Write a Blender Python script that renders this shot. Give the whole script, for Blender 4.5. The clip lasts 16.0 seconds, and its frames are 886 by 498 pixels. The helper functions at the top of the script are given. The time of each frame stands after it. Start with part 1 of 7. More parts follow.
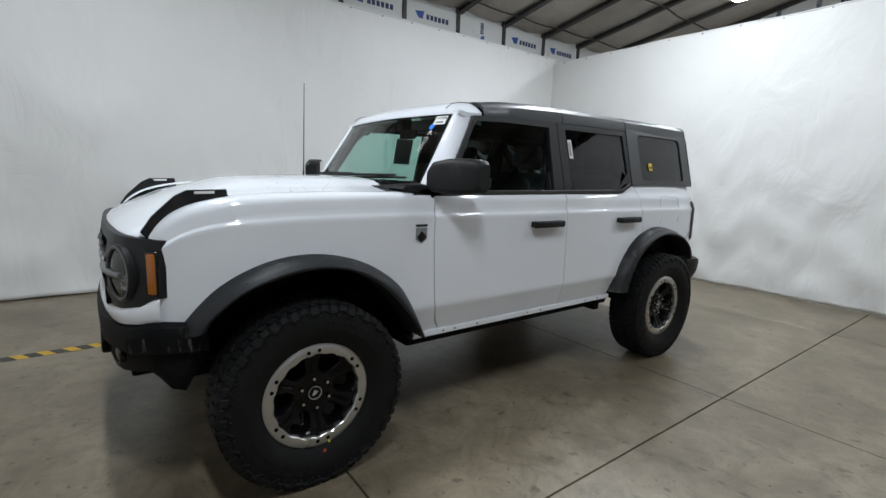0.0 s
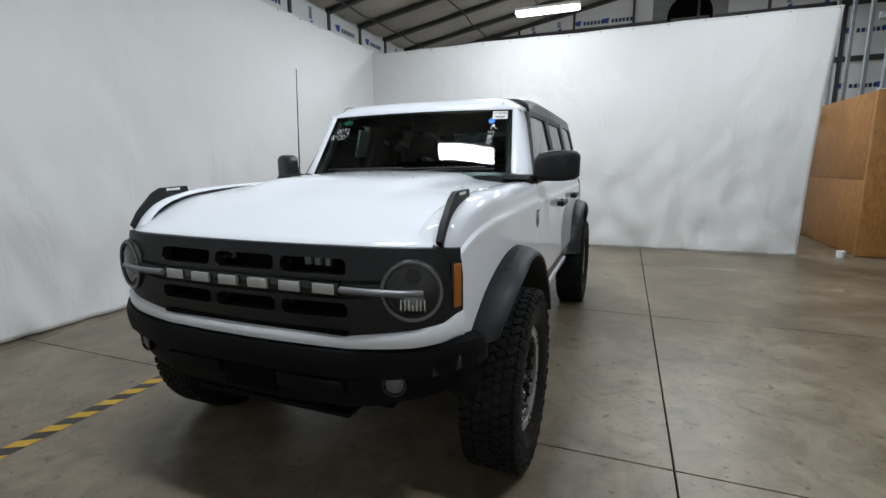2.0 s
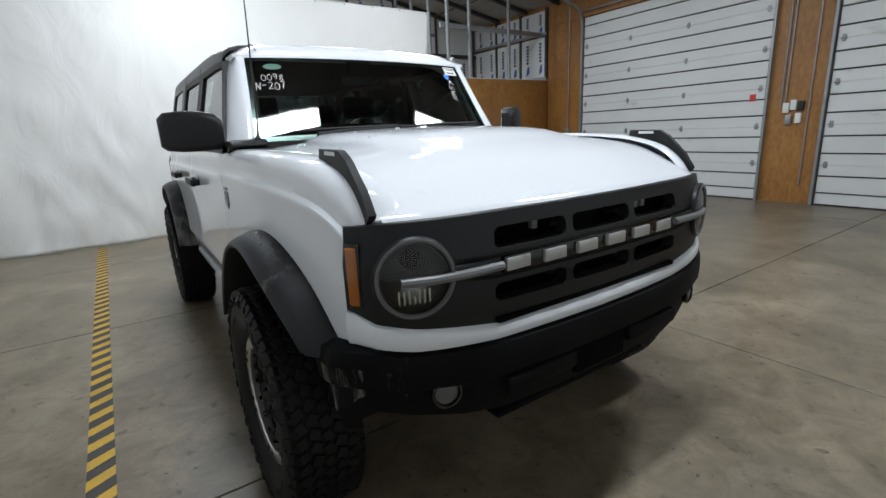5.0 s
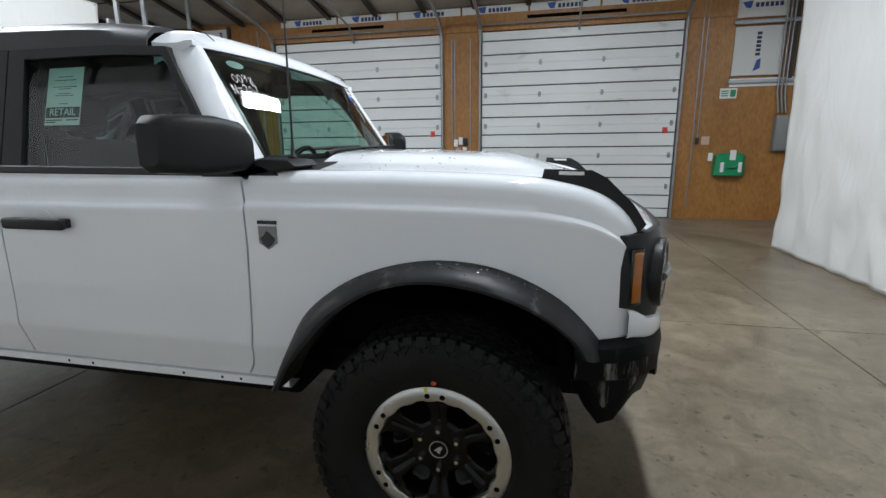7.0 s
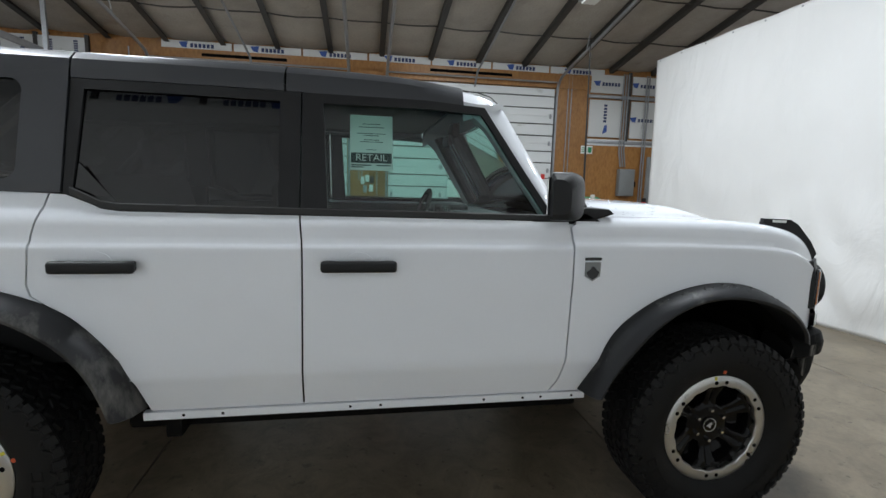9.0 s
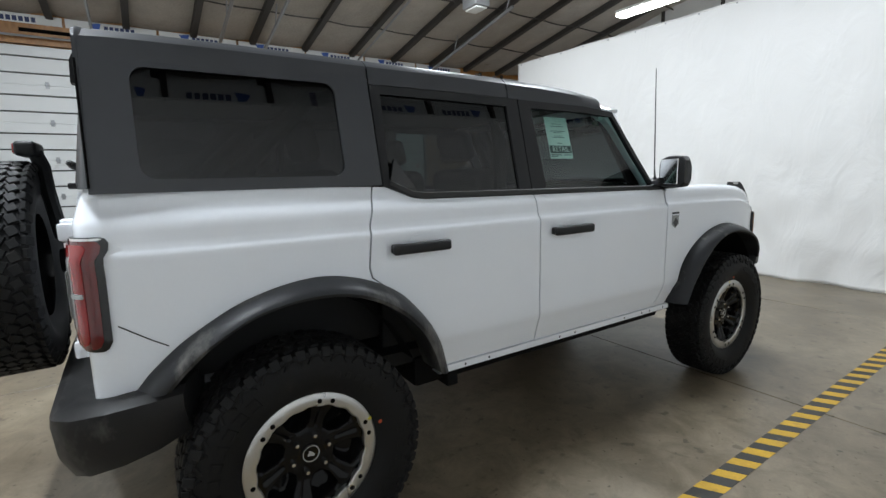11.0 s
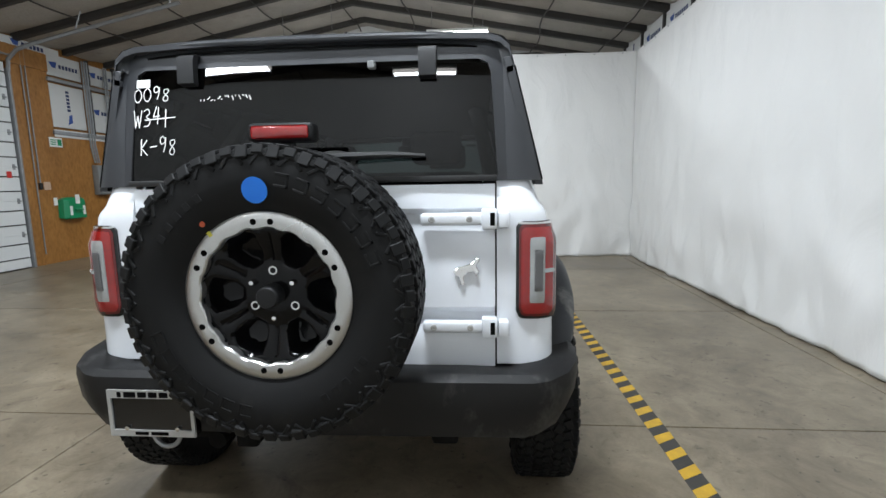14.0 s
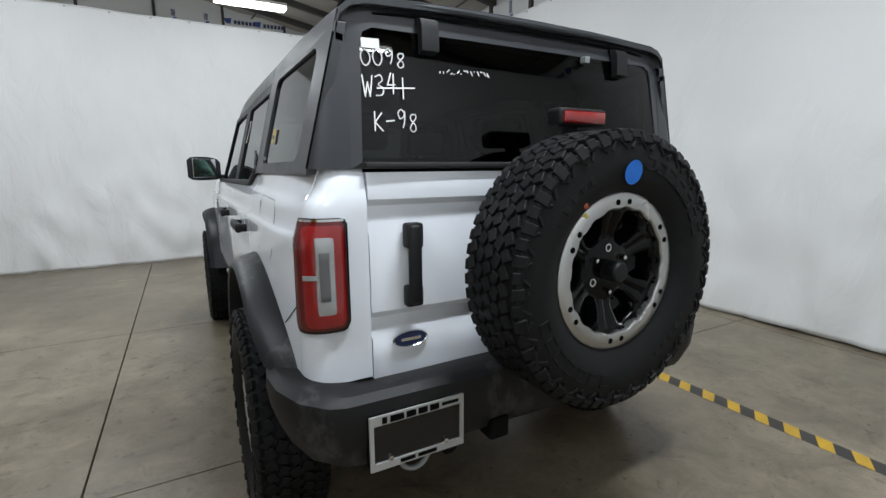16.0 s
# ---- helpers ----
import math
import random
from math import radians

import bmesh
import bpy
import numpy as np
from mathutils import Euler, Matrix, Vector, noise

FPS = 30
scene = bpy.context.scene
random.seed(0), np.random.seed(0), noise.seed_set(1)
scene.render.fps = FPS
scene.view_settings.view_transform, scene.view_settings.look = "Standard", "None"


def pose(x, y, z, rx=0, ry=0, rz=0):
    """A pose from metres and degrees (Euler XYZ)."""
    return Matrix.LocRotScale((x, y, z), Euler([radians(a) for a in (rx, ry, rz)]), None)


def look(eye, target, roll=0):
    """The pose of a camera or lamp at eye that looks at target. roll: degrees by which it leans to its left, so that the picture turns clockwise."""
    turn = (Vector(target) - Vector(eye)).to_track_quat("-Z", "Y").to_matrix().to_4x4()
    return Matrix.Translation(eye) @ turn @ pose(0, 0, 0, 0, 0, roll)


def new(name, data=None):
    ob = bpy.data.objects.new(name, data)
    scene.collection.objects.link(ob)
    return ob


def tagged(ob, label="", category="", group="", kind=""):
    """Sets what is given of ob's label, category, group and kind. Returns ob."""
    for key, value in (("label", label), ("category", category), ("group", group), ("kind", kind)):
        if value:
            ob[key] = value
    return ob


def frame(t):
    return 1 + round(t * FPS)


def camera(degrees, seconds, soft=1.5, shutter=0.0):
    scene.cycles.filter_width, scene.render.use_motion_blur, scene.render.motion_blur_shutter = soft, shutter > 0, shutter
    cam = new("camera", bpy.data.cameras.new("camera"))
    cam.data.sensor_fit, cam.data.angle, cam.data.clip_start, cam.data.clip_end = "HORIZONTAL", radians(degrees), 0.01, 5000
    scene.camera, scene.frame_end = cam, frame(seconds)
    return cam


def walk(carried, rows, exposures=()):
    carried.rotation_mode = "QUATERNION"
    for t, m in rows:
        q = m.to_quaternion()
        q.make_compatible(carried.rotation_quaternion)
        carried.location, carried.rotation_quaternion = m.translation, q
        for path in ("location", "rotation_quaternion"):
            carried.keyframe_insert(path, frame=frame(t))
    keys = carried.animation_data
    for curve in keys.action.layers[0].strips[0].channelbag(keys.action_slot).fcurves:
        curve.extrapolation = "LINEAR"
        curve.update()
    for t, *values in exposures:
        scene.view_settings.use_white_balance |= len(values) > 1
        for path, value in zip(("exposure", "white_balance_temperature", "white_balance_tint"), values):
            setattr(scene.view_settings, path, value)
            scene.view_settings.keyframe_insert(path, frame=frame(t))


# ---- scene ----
cam = camera(86.9, 16.0)
PATH = [
    (0, (-2.879, 2.227, 1.437), (-1.299, 1.043, 1.117), 2.1),
    (0.5, (-2.566, 2.633, 1.453), (-1.193, 1.212, 1.142), 2.3),
    (1, (-2.22, 3.015, 1.442), (-1.045, 1.432, 1.107), 2.7),
    (1.5, (-1.816, 3.334, 1.444), (-0.855, 1.615, 1.097), 1.6),
    (2, (-1.358, 3.581, 1.434), (-0.646, 1.746, 1.079), -0.5),
    (2.5, (-0.874, 3.718, 1.424), (-0.47, 1.801, 1.025), -1.4),
    (3, (-0.39, 3.753, 1.401), (-0.309, 1.795, 1.0), -1.2),
    (3.5, (0.08, 3.725, 1.383), (-0.165, 1.785, 0.964), -1.8),
    (3.7, (0.254, 3.687, 1.378), (-0.117, 1.77, 0.945), -2.0),
    (5.8, (1.761, 2.709, 1.372), (0.264, 1.46, 0.925), -2.3),
    (6, (1.859, 2.584, 1.386), (0.262, 1.458, 0.958), -2.1),
    (6.5, (2.076, 2.215, 1.421), (0.295, 1.42, 0.981), -0.9),
    (7, (2.28, 1.797, 1.408), (0.373, 1.37, 0.982), -0.6),
    (7.5, (2.458, 1.337, 1.436), (0.511, 1.188, 1.006), -0.0),
    (8, (2.555, 0.882, 1.438), (0.594, 0.919, 1.047), 0.9),
    (8.5, (2.633, 0.416, 1.451), (0.672, 0.617, 1.116), 1.5),
    (9, (2.674, -0.044, 1.46), (0.721, 0.285, 1.183), 1.5),
    (9.2, (2.685, -0.231, 1.466), (0.739, 0.148, 1.2), 1.1),
    (11.5, (2.404, -2.29, 1.424), (0.874, -1.045, 1.094), -2.0),
    (12, (2.137, -2.613, 1.419), (0.745, -1.222, 1.069), -3.3),
    (12.5, (1.805, -2.988, 1.395), (0.639, -1.408, 1.012), -4.4),
    (13, (1.423, -3.311, 1.389), (0.583, -1.524, 1.068), -3.4),
    (13.5, (1.014, -3.53, 1.412), (0.508, -1.617, 1.124), -1.8),
    (14, (0.603, -3.715, 1.408), (0.448, -1.741, 1.127), -1.0),
    (14.5, (0.153, -3.771, 1.415), (0.406, -1.808, 1.127), 0.2),
    (15, (-0.29, -3.73, 1.388), (0.292, -1.839, 1.1), 1.0),
    (15.5, (-0.739, -3.63, 1.426), (0.034, -1.819, 1.077), -0.4),
    (16, (-1.145, -3.43, 1.412), (-0.192, -1.705, 1.072), -0.4),
]
EXPOSURES = [(0.0, -0.27), (1.5, -0.35), (3.5, -0.33), (5.8, -0.05), (9.0, 0.2), (11.5, 0.28), (13.0, 0.27), (14.5, 0.25), (16.0, -0.15)]
walk(cam, [(t, look(eye, target, roll)) for t, eye, target, roll in PATH], EXPOSURES)

# ---- light ----
world = bpy.data.worlds.new("world")
scene.world = world
world.use_nodes = True
world.node_tree.nodes["Background"].inputs["Color"].default_value = (0.9, 0.95, 1.0, 1)
world.node_tree.nodes["Background"].inputs["Strength"].default_value = 0.02
# place and watts of each strip light
# the y = -2.9 pair is unseen, added to brighten the tailgate
LAMP_PLACES = [(0.2, -6.0, 4.28, 80), (0.15, -2.9, 4.5, 165), (0.2, 2.15, 4.5, 112), (0.2, 5.95, 4.28, 50),
               (-2.8, -6.0, 4.55, 95), (-3.2, -2.9, 4.72, 85), (-3.2, 2.15, 4.72, 118), (-2.8, 5.95, 4.28, 62)]


# ---- materials ----
def mat_nodes(name):
    m = bpy.data.materials.new(name)
    m.use_nodes = True
    nt = m.node_tree
    return m, nt, nt.nodes["Principled BSDF"]


def surf(name, colour, rough=0.5, metal=0.0, vary=0.12, scale=6.0, fine=90.0, bump=0.05, dist=0.002, coat=0.0, spec=0.5,
         dirt=None, dirt_amount=0.0, dirt_scale=3.0, dirt_stretch=(1, 1, 1), rough_vary=0.1, tri=False):
    """A procedural surface: two scales of tone, a fine relief and, where asked, dirt in patches."""
    m, nt, p = mat_nodes(name)
    N, L = nt.nodes.new, nt.links.new
    tc = N("ShaderNodeTexCoord")
    n1, n2 = N("ShaderNodeTexNoise"), N("ShaderNodeTexNoise")
    n1.inputs["Scale"].default_value, n1.inputs["Detail"].default_value = scale, 6
    n2.inputs["Scale"].default_value, n2.inputs["Detail"].default_value = fine, 3
    for n in (n1, n2):
        L(tc.outputs["Object"], n.inputs["Vector"])
    mixn = N("ShaderNodeMix")
    mixn.inputs[0].default_value = 0.35
    L(n1.outputs["Fac"], mixn.inputs[2]), L(n2.outputs["Fac"], mixn.inputs[3])
    ramp = N("ShaderNodeValToRGB")
    a = [max(0.0, c * (1 - vary)) for c in colour]
    b = [min(1.0, c * (1 + vary)) for c in colour]
    ramp.color_ramp.elements[0].position, ramp.color_ramp.elements[1].position = 0.3, 0.7
    ramp.color_ramp.elements[0].color, ramp.color_ramp.elements[1].color = (*a, 1), (*b, 1)
    L(mixn.outputs[0], ramp.inputs["Fac"])
    col = ramp.outputs["Color"]
    if dirt:
        mp = N("ShaderNodeMapping")
        mp.inputs["Scale"].default_value = dirt_stretch
        L(tc.outputs["Object"], mp.inputs["Vector"])
        dn = N("ShaderNodeTexNoise")
        dn.inputs["Scale"].default_value, dn.inputs["Detail"].default_value, dn.inputs["Roughness"].default_value = dirt_scale, 8, 0.68
        L(mp.outputs["Vector"], dn.inputs["Vector"])
        dr = N("ShaderNodeValToRGB")
        dr.color_ramp.elements[0].position, dr.color_ramp.elements[1].position = 0.62 - 0.25 * dirt_amount, 0.75 - 0.1 * dirt_amount
        L(dn.outputs["Fac"], dr.inputs["Fac"])
        mx = N("ShaderNodeMix")
        mx.data_type = "RGBA"
        L(dr.outputs["Color"], mx.inputs[0]), L(col, mx.inputs[6])
        mx.inputs[7].default_value = (*dirt, 1)
        col = mx.outputs[2]
    L(col, p.inputs["Base Color"])
    p.inputs["Metallic"].default_value, p.inputs["Coat Weight"].default_value = metal, coat
    p.inputs["Coat Roughness"].default_value = 0.04
    p.inputs["Specular IOR Level"].default_value = spec
    mr = N("ShaderNodeMapRange")
    mr.inputs[3].default_value, mr.inputs[4].default_value = max(0.02, rough - rough_vary), min(1.0, rough + rough_vary)
    L(n1.outputs["Fac"], mr.inputs[0]), L(mr.outputs[0], p.inputs["Roughness"])
    if bump:
        bp = N("ShaderNodeBump")
        bp.inputs["Strength"].default_value, bp.inputs["Distance"].default_value = bump, dist
        L(n2.outputs["Fac"], bp.inputs["Height"]), L(bp.outputs["Normal"], p.inputs["Normal"])
    return m


def glass(name, tint, gloss=1.0):
    """A thin pane: tinted light goes through, a Fresnel share mirrors."""
    m, nt, p = mat_nodes(name)
    nt.nodes.remove(p)
    N, L = nt.nodes.new, nt.links.new
    tr, gl, fr, mx = N("ShaderNodeBsdfTransparent"), N("ShaderNodeBsdfGlossy"), N("ShaderNodeFresnel"), N("ShaderNodeMixShader")
    tr.inputs["Color"].default_value = (*tint, 1)
    gl.inputs["Roughness"].default_value = 0.01
    gl.inputs["Color"].default_value = (gloss, gloss, gloss, 1)
    fr.inputs["IOR"].default_value = 1.5
    L(fr.outputs[0], mx.inputs[0]), L(tr.outputs[0], mx.inputs[1]), L(gl.outputs[0], mx.inputs[2])
    L(mx.outputs[0], nt.nodes["Material Output"].inputs["Surface"])
    return m


def glow(name, colour, strength):
    m, nt, p = mat_nodes(name)
    p.inputs["Base Color"].default_value = (*colour, 1)
    p.inputs["Emission Color"].default_value, p.inputs["Emission Strength"].default_value = (*colour, 1), strength
    return m


M_PAINT = surf("white_paint", (0.745, 0.77, 0.81), 0.6, spec=0.12, vary=0.015, scale=3, bump=0, coat=1.0, rough_vary=0.05,
               dirt=(0.62, 0.61, 0.58), dirt_amount=-0.2, dirt_scale=2.2)
M_PLASTIC = surf("textured_black_plastic", (0.0095, 0.0098, 0.0105), 0.5, spec=0.28, vary=0.25, fine=700, bump=0.25, dist=0.0008,
                 dirt=(0.03, 0.029, 0.027), dirt_amount=0.1, dirt_scale=3.5)
M_FLARE = surf("flare_plastic", (0.016, 0.017, 0.019), 0.48, spec=0.27, vary=0.2, fine=600, bump=0.15, dist=0.0006,
               dirt=(0.16, 0.155, 0.145), dirt_amount=0.05, dirt_scale=5, dirt_stretch=(1, 1, 0.35))
M_FLARE_DUSTY = surf("dusty_flare_plastic", (0.017, 0.018, 0.02), 0.45, spec=0.3, vary=0.2, fine=600, bump=0.15, dist=0.0006,
                     dirt=(0.15, 0.145, 0.135), dirt_amount=0.3, dirt_scale=5, dirt_stretch=(1, 1, 0.35))
M_BUMPER = surf("scuffed_bumper", (0.007, 0.007, 0.0075), 0.5, spec=0.05, vary=0.3, fine=500, bump=0.3, dist=0.001,
                dirt=(0.06, 0.056, 0.05), dirt_amount=-0.05, dirt_scale=9, dirt_stretch=(1.2, 1.2, 0.35))
M_DUSTY = surf("dusty_rear_bumper", (0.012, 0.012, 0.0125), 0.5, spec=0.25, vary=0.3, fine=500, bump=0.3, dist=0.001,
               dirt=(0.08, 0.079, 0.076), dirt_amount=0.28, dirt_scale=4.5, dirt_stretch=(1, 1, 0.6))
M_SCUFF = surf("mud_streaks", (0.007, 0.007, 0.0075), 0.55, spec=0.05, vary=0.3, fine=300, bump=0.4, dist=0.001,
               dirt=(0.22, 0.21, 0.19), dirt_amount=0.32, dirt_scale=13, dirt_stretch=(1.6, 1.6, 0.28))
M_ROOF = surf("moulded_hardtop", (0.034, 0.036, 0.04), 0.38, spec=0.4, vary=0.12, fine=800, bump=0.2, dist=0.0006)
M_GRILLE = surf("grille_charcoal", (0.013, 0.0133, 0.014), 0.42, spec=0.25, vary=0.15, fine=500, bump=0.08, dist=0.0005)
M_DARK = surf("dark_void", (0.003, 0.003, 0.003), 0.9, spec=0.05, vary=0.3, bump=0)
M_UNDER = surf("underbody", (0.005, 0.0048, 0.0046), 0.8, spec=0.1, vary=0.4, bump=0.3, dist=0.002, dirt=(0.02, 0.018, 0.016), dirt_amount=0.05, dirt_scale=6)
M_TYRE = surf("tyre_rubber", (0.0065, 0.0067, 0.007), 0.6, spec=0.2, vary=0.2, fine=300, bump=0.25, dist=0.0008, dirt=(0.02, 0.019, 0.0175), dirt_amount=0.1, dirt_scale=6)
M_RIM = surf("gloss_black_alloy", (0.003, 0.003, 0.0035), 0.14, vary=0.1, bump=0, spec=0.2, rough_vary=0.04)
M_ALU = surf("machined_aluminium", (0.50, 0.50, 0.49), 0.30, metal=0.9, vary=0.08, fine=300, bump=0.05, dist=0.0004, dirt=(0.2, 0.19, 0.17), dirt_amount=-0.05, dirt_scale=14)
M_CHROME = surf("chrome", (0.75, 0.75, 0.75), 0.12, metal=1.0, vary=0.03, bump=0, rough_vary=0.04)
M_SILVER = surf("silver_grey_paint", (0.42, 0.42, 0.41), 0.35, metal=0.3, vary=0.06, bump=0.02, dirt=(0.2, 0.19, 0.17), dirt_amount=0.0, dirt_scale=12)
M_BARGREY = surf("smoked_light_bar", (0.11, 0.11, 0.112), 0.3, metal=0.1, vary=0.08, bump=0)
M_LIGHTBAR = surf("frosted_light_bar", (0.13, 0.132, 0.134), 0.4, vary=0.06, bump=0)
M_AMBER = surf("amber_lens", (0.33, 0.10, 0.008), 0.15, vary=0.1, bump=0.02, coat=0.4)
M_RED = surf("red_lens", (0.25, 0.012, 0.012), 0.12, vary=0.12, scale=20, bump=0.02, coat=0.6)
M_DEEPRED = surf("deep_red_lens", (0.1, 0.004, 0.005), 0.1, vary=0.12, bump=0.0, coat=0.6)
M_CLEARGREY = surf("clear_lens_insert", (0.36, 0.37, 0.37), 0.2, metal=0.3, vary=0.1, bump=0.02, coat=0.4)
M_BLACKGLOSS = surf("gloss_black_trim", (0.005, 0.005, 0.0055), 0.15, vary=0.1, bump=0, coat=0.1)
M_RUBBER = surf("black_rubber", (0.012, 0.012, 0.012), 0.6, vary=0.15, bump=0.05)
M_CABIN = surf("dark_cabin_trim", (0.007, 0.0073, 0.0077), 0.6, spec=0.2, vary=0.2, fine=400, bump=0.15)
M_SEAT = surf("charcoal_seat_fabric", (0.01, 0.0103, 0.011), 0.85, spec=0.1, vary=0.25, fine=500, bump=0.3)
M_WS = glass("windscreen_glass", (0.62, 0.80, 0.74))
M_FG = glass("front_door_glass", (0.55, 0.78, 0.72))
M_PG = glass("privacy_glass", (0.06, 0.066, 0.068), 0.8)
M_BG = glass("rear_screen_glass", (0.03, 0.034, 0.036), 0.6)
M_LENS = glass("lamp_lens", (0.85, 0.87, 0.87))
M_BOWL = surf("dark_reflector_bowl", (0.03, 0.031, 0.032), 0.4, metal=0.2, vary=0.1, bump=0)
M_PAPER = surf("white_paper", (0.72, 0.73, 0.71), 0.7, vary=0.03, bump=0.02)
M_TEALPAPER = surf("pale_green_paper", (0.45, 0.75, 0.62), 0.7, vary=0.04, bump=0.02)
M_INK = surf("dark_ink", (0.015, 0.03, 0.03), 0.7, vary=0.05, bump=0)
M_CHALK = surf("white_paint_marker", (0.8, 0.8, 0.78), 0.8, vary=0.05, bump=0)
M_BLUE = surf("blue_sticker", (0.006, 0.19, 0.80), 0.5, vary=0.04, bump=0)
M_NAVY = surf("navy_print", (0.02, 0.035, 0.11), 0.6, vary=0.05, bump=0)
M_MIDBLUE = surf("blue_print", (0.03, 0.08, 0.3), 0.6, vary=0.05, bump=0)
M_ORANGE = surf("orange_mark", (0.45, 0.07, 0.02), 0.6, vary=0.1, bump=0)
M_YELLOWMARK = surf("yellow_mark", (0.55, 0.5, 0.05), 0.6, vary=0.1, bump=0)
M_STEEL = surf("galvanised_steel", (0.30, 0.31, 0.32), 0.42, metal=0.6, vary=0.15, scale=10, bump=0.05, rough_vary=0.12)
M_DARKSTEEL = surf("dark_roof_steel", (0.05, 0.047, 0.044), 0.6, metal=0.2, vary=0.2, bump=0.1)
M_GREY = surf("grey_enamel", (0.2, 0.21, 0.21), 0.5, vary=0.06, bump=0.03)
M_GREEN = surf("green_plastic", (0.005, 0.24, 0.1), 0.35, vary=0.08, bump=0.03)
M_BLACKP = surf("black_shop_plastic", (0.012, 0.012, 0.012), 0.55, vary=0.2, bump=0.1)
M_REDSIGN = surf("red_sign", (0.55, 0.03, 0.025), 0.5, vary=0.05, bump=0)
M_DOORWHITE = surf("white_door_enamel", (0.66, 0.68, 0.68), 0.38, vary=0.03, scale=2, bump=0.06, dist=0.001, dirt=(0.42, 0.42, 0.39), dirt_amount=0.05, dirt_scale=1.5, dirt_stretch=(1, 1, 2.5))
M_FOAM = surf("foam_board_white", (0.62, 0.63, 0.62), 0.55, vary=0.05, scale=2, bump=0.03, dirt=(0.42, 0.42, 0.41), dirt_amount=0.0, dirt_scale=2)
M_INSUL = surf("insulation_facing", (0.38, 0.35, 0.31), 0.75, vary=0.16, scale=2.5, fine=25, bump=0.5, dist=0.02, dirt=(0.25, 0.22, 0.19), dirt_amount=0.1, dirt_scale=1.6)
M_LAMP = glow("lamp_diffuser", (1.0, 0.99, 0.96), 9.0)
M_EXIT = glow("exit_sign_red", (0.9, 0.05, 0.04), 0.8)


def wood_material():
    m, nt, p = mat_nodes("varnished_strand_board")
    N, L = nt.nodes.new, nt.links.new
    tc, mp = N("ShaderNodeTexCoord"), N("ShaderNodeMapping")
    mp.inputs["Scale"].default_value = (1, 1, 0.45)
    L(tc.outputs["Object"], mp.inputs["Vector"])
    vo, no, big = N("ShaderNodeTexVoronoi"), N("ShaderNodeTexNoise"), N("ShaderNodeTexNoise")
    vo.inputs["Scale"].default_value = 22
    no.inputs["Scale"].default_value, no.inputs["Detail"].default_value, no.inputs["Distortion"].default_value = 9, 8, 1.5
    big.inputs["Scale"].default_value, big.inputs["Detail"].default_value = 1.3, 4
    for n in (vo, no, big):
        L(mp.outputs["Vector"], n.inputs["Vector"])
    mixn = N("ShaderNodeMix")
    mixn.inputs[0].default_value = 0.3
    L(no.outputs["Fac"], mixn.inputs[2]), L(vo.outputs["Distance"], mixn.inputs[3])
    ramp = N("ShaderNodeValToRGB")
    ramp.color_ramp.elements[0].position, ramp.color_ramp.elements[1].position = 0.25, 0.7
    ramp.color_ramp.elements[0].color, ramp.color_ramp.elements[1].color = (0.25, 0.105, 0.022, 1), (0.40, 0.19, 0.05, 1)
    L(mixn.outputs[0], ramp.inputs["Fac"])
    mx = N("ShaderNodeMix")
    mx.data_type, mx.blend_type = "RGBA", "MULTIPLY"
    mx.inputs[0].default_value = 0.6
    r2 = N("ShaderNodeValToRGB")
    r2.color_ramp.elements[0].position, r2.color_ramp.elements[1].position = 0.3, 0.65
    r2.color_ramp.elements[0].color = (0.62, 0.6, 0.58, 1)
    L(big.outputs["Fac"], r2.inputs["Fac"]), L(ramp.outputs["Color"], mx.inputs[6]), L(r2.outputs["Color"], mx.inputs[7])
    L(mx.outputs[2], p.inputs["Base Color"])
    p.inputs["Roughness"].default_value = 0.42
    bp = N("ShaderNodeBump")
    bp.inputs["Strength"].default_value, bp.inputs["Distance"].default_value = 0.15, 0.003
    L(mixn.outputs[0], bp.inputs["Height"]), L(bp.outputs["Normal"], p.inputs["Normal"])
    return m


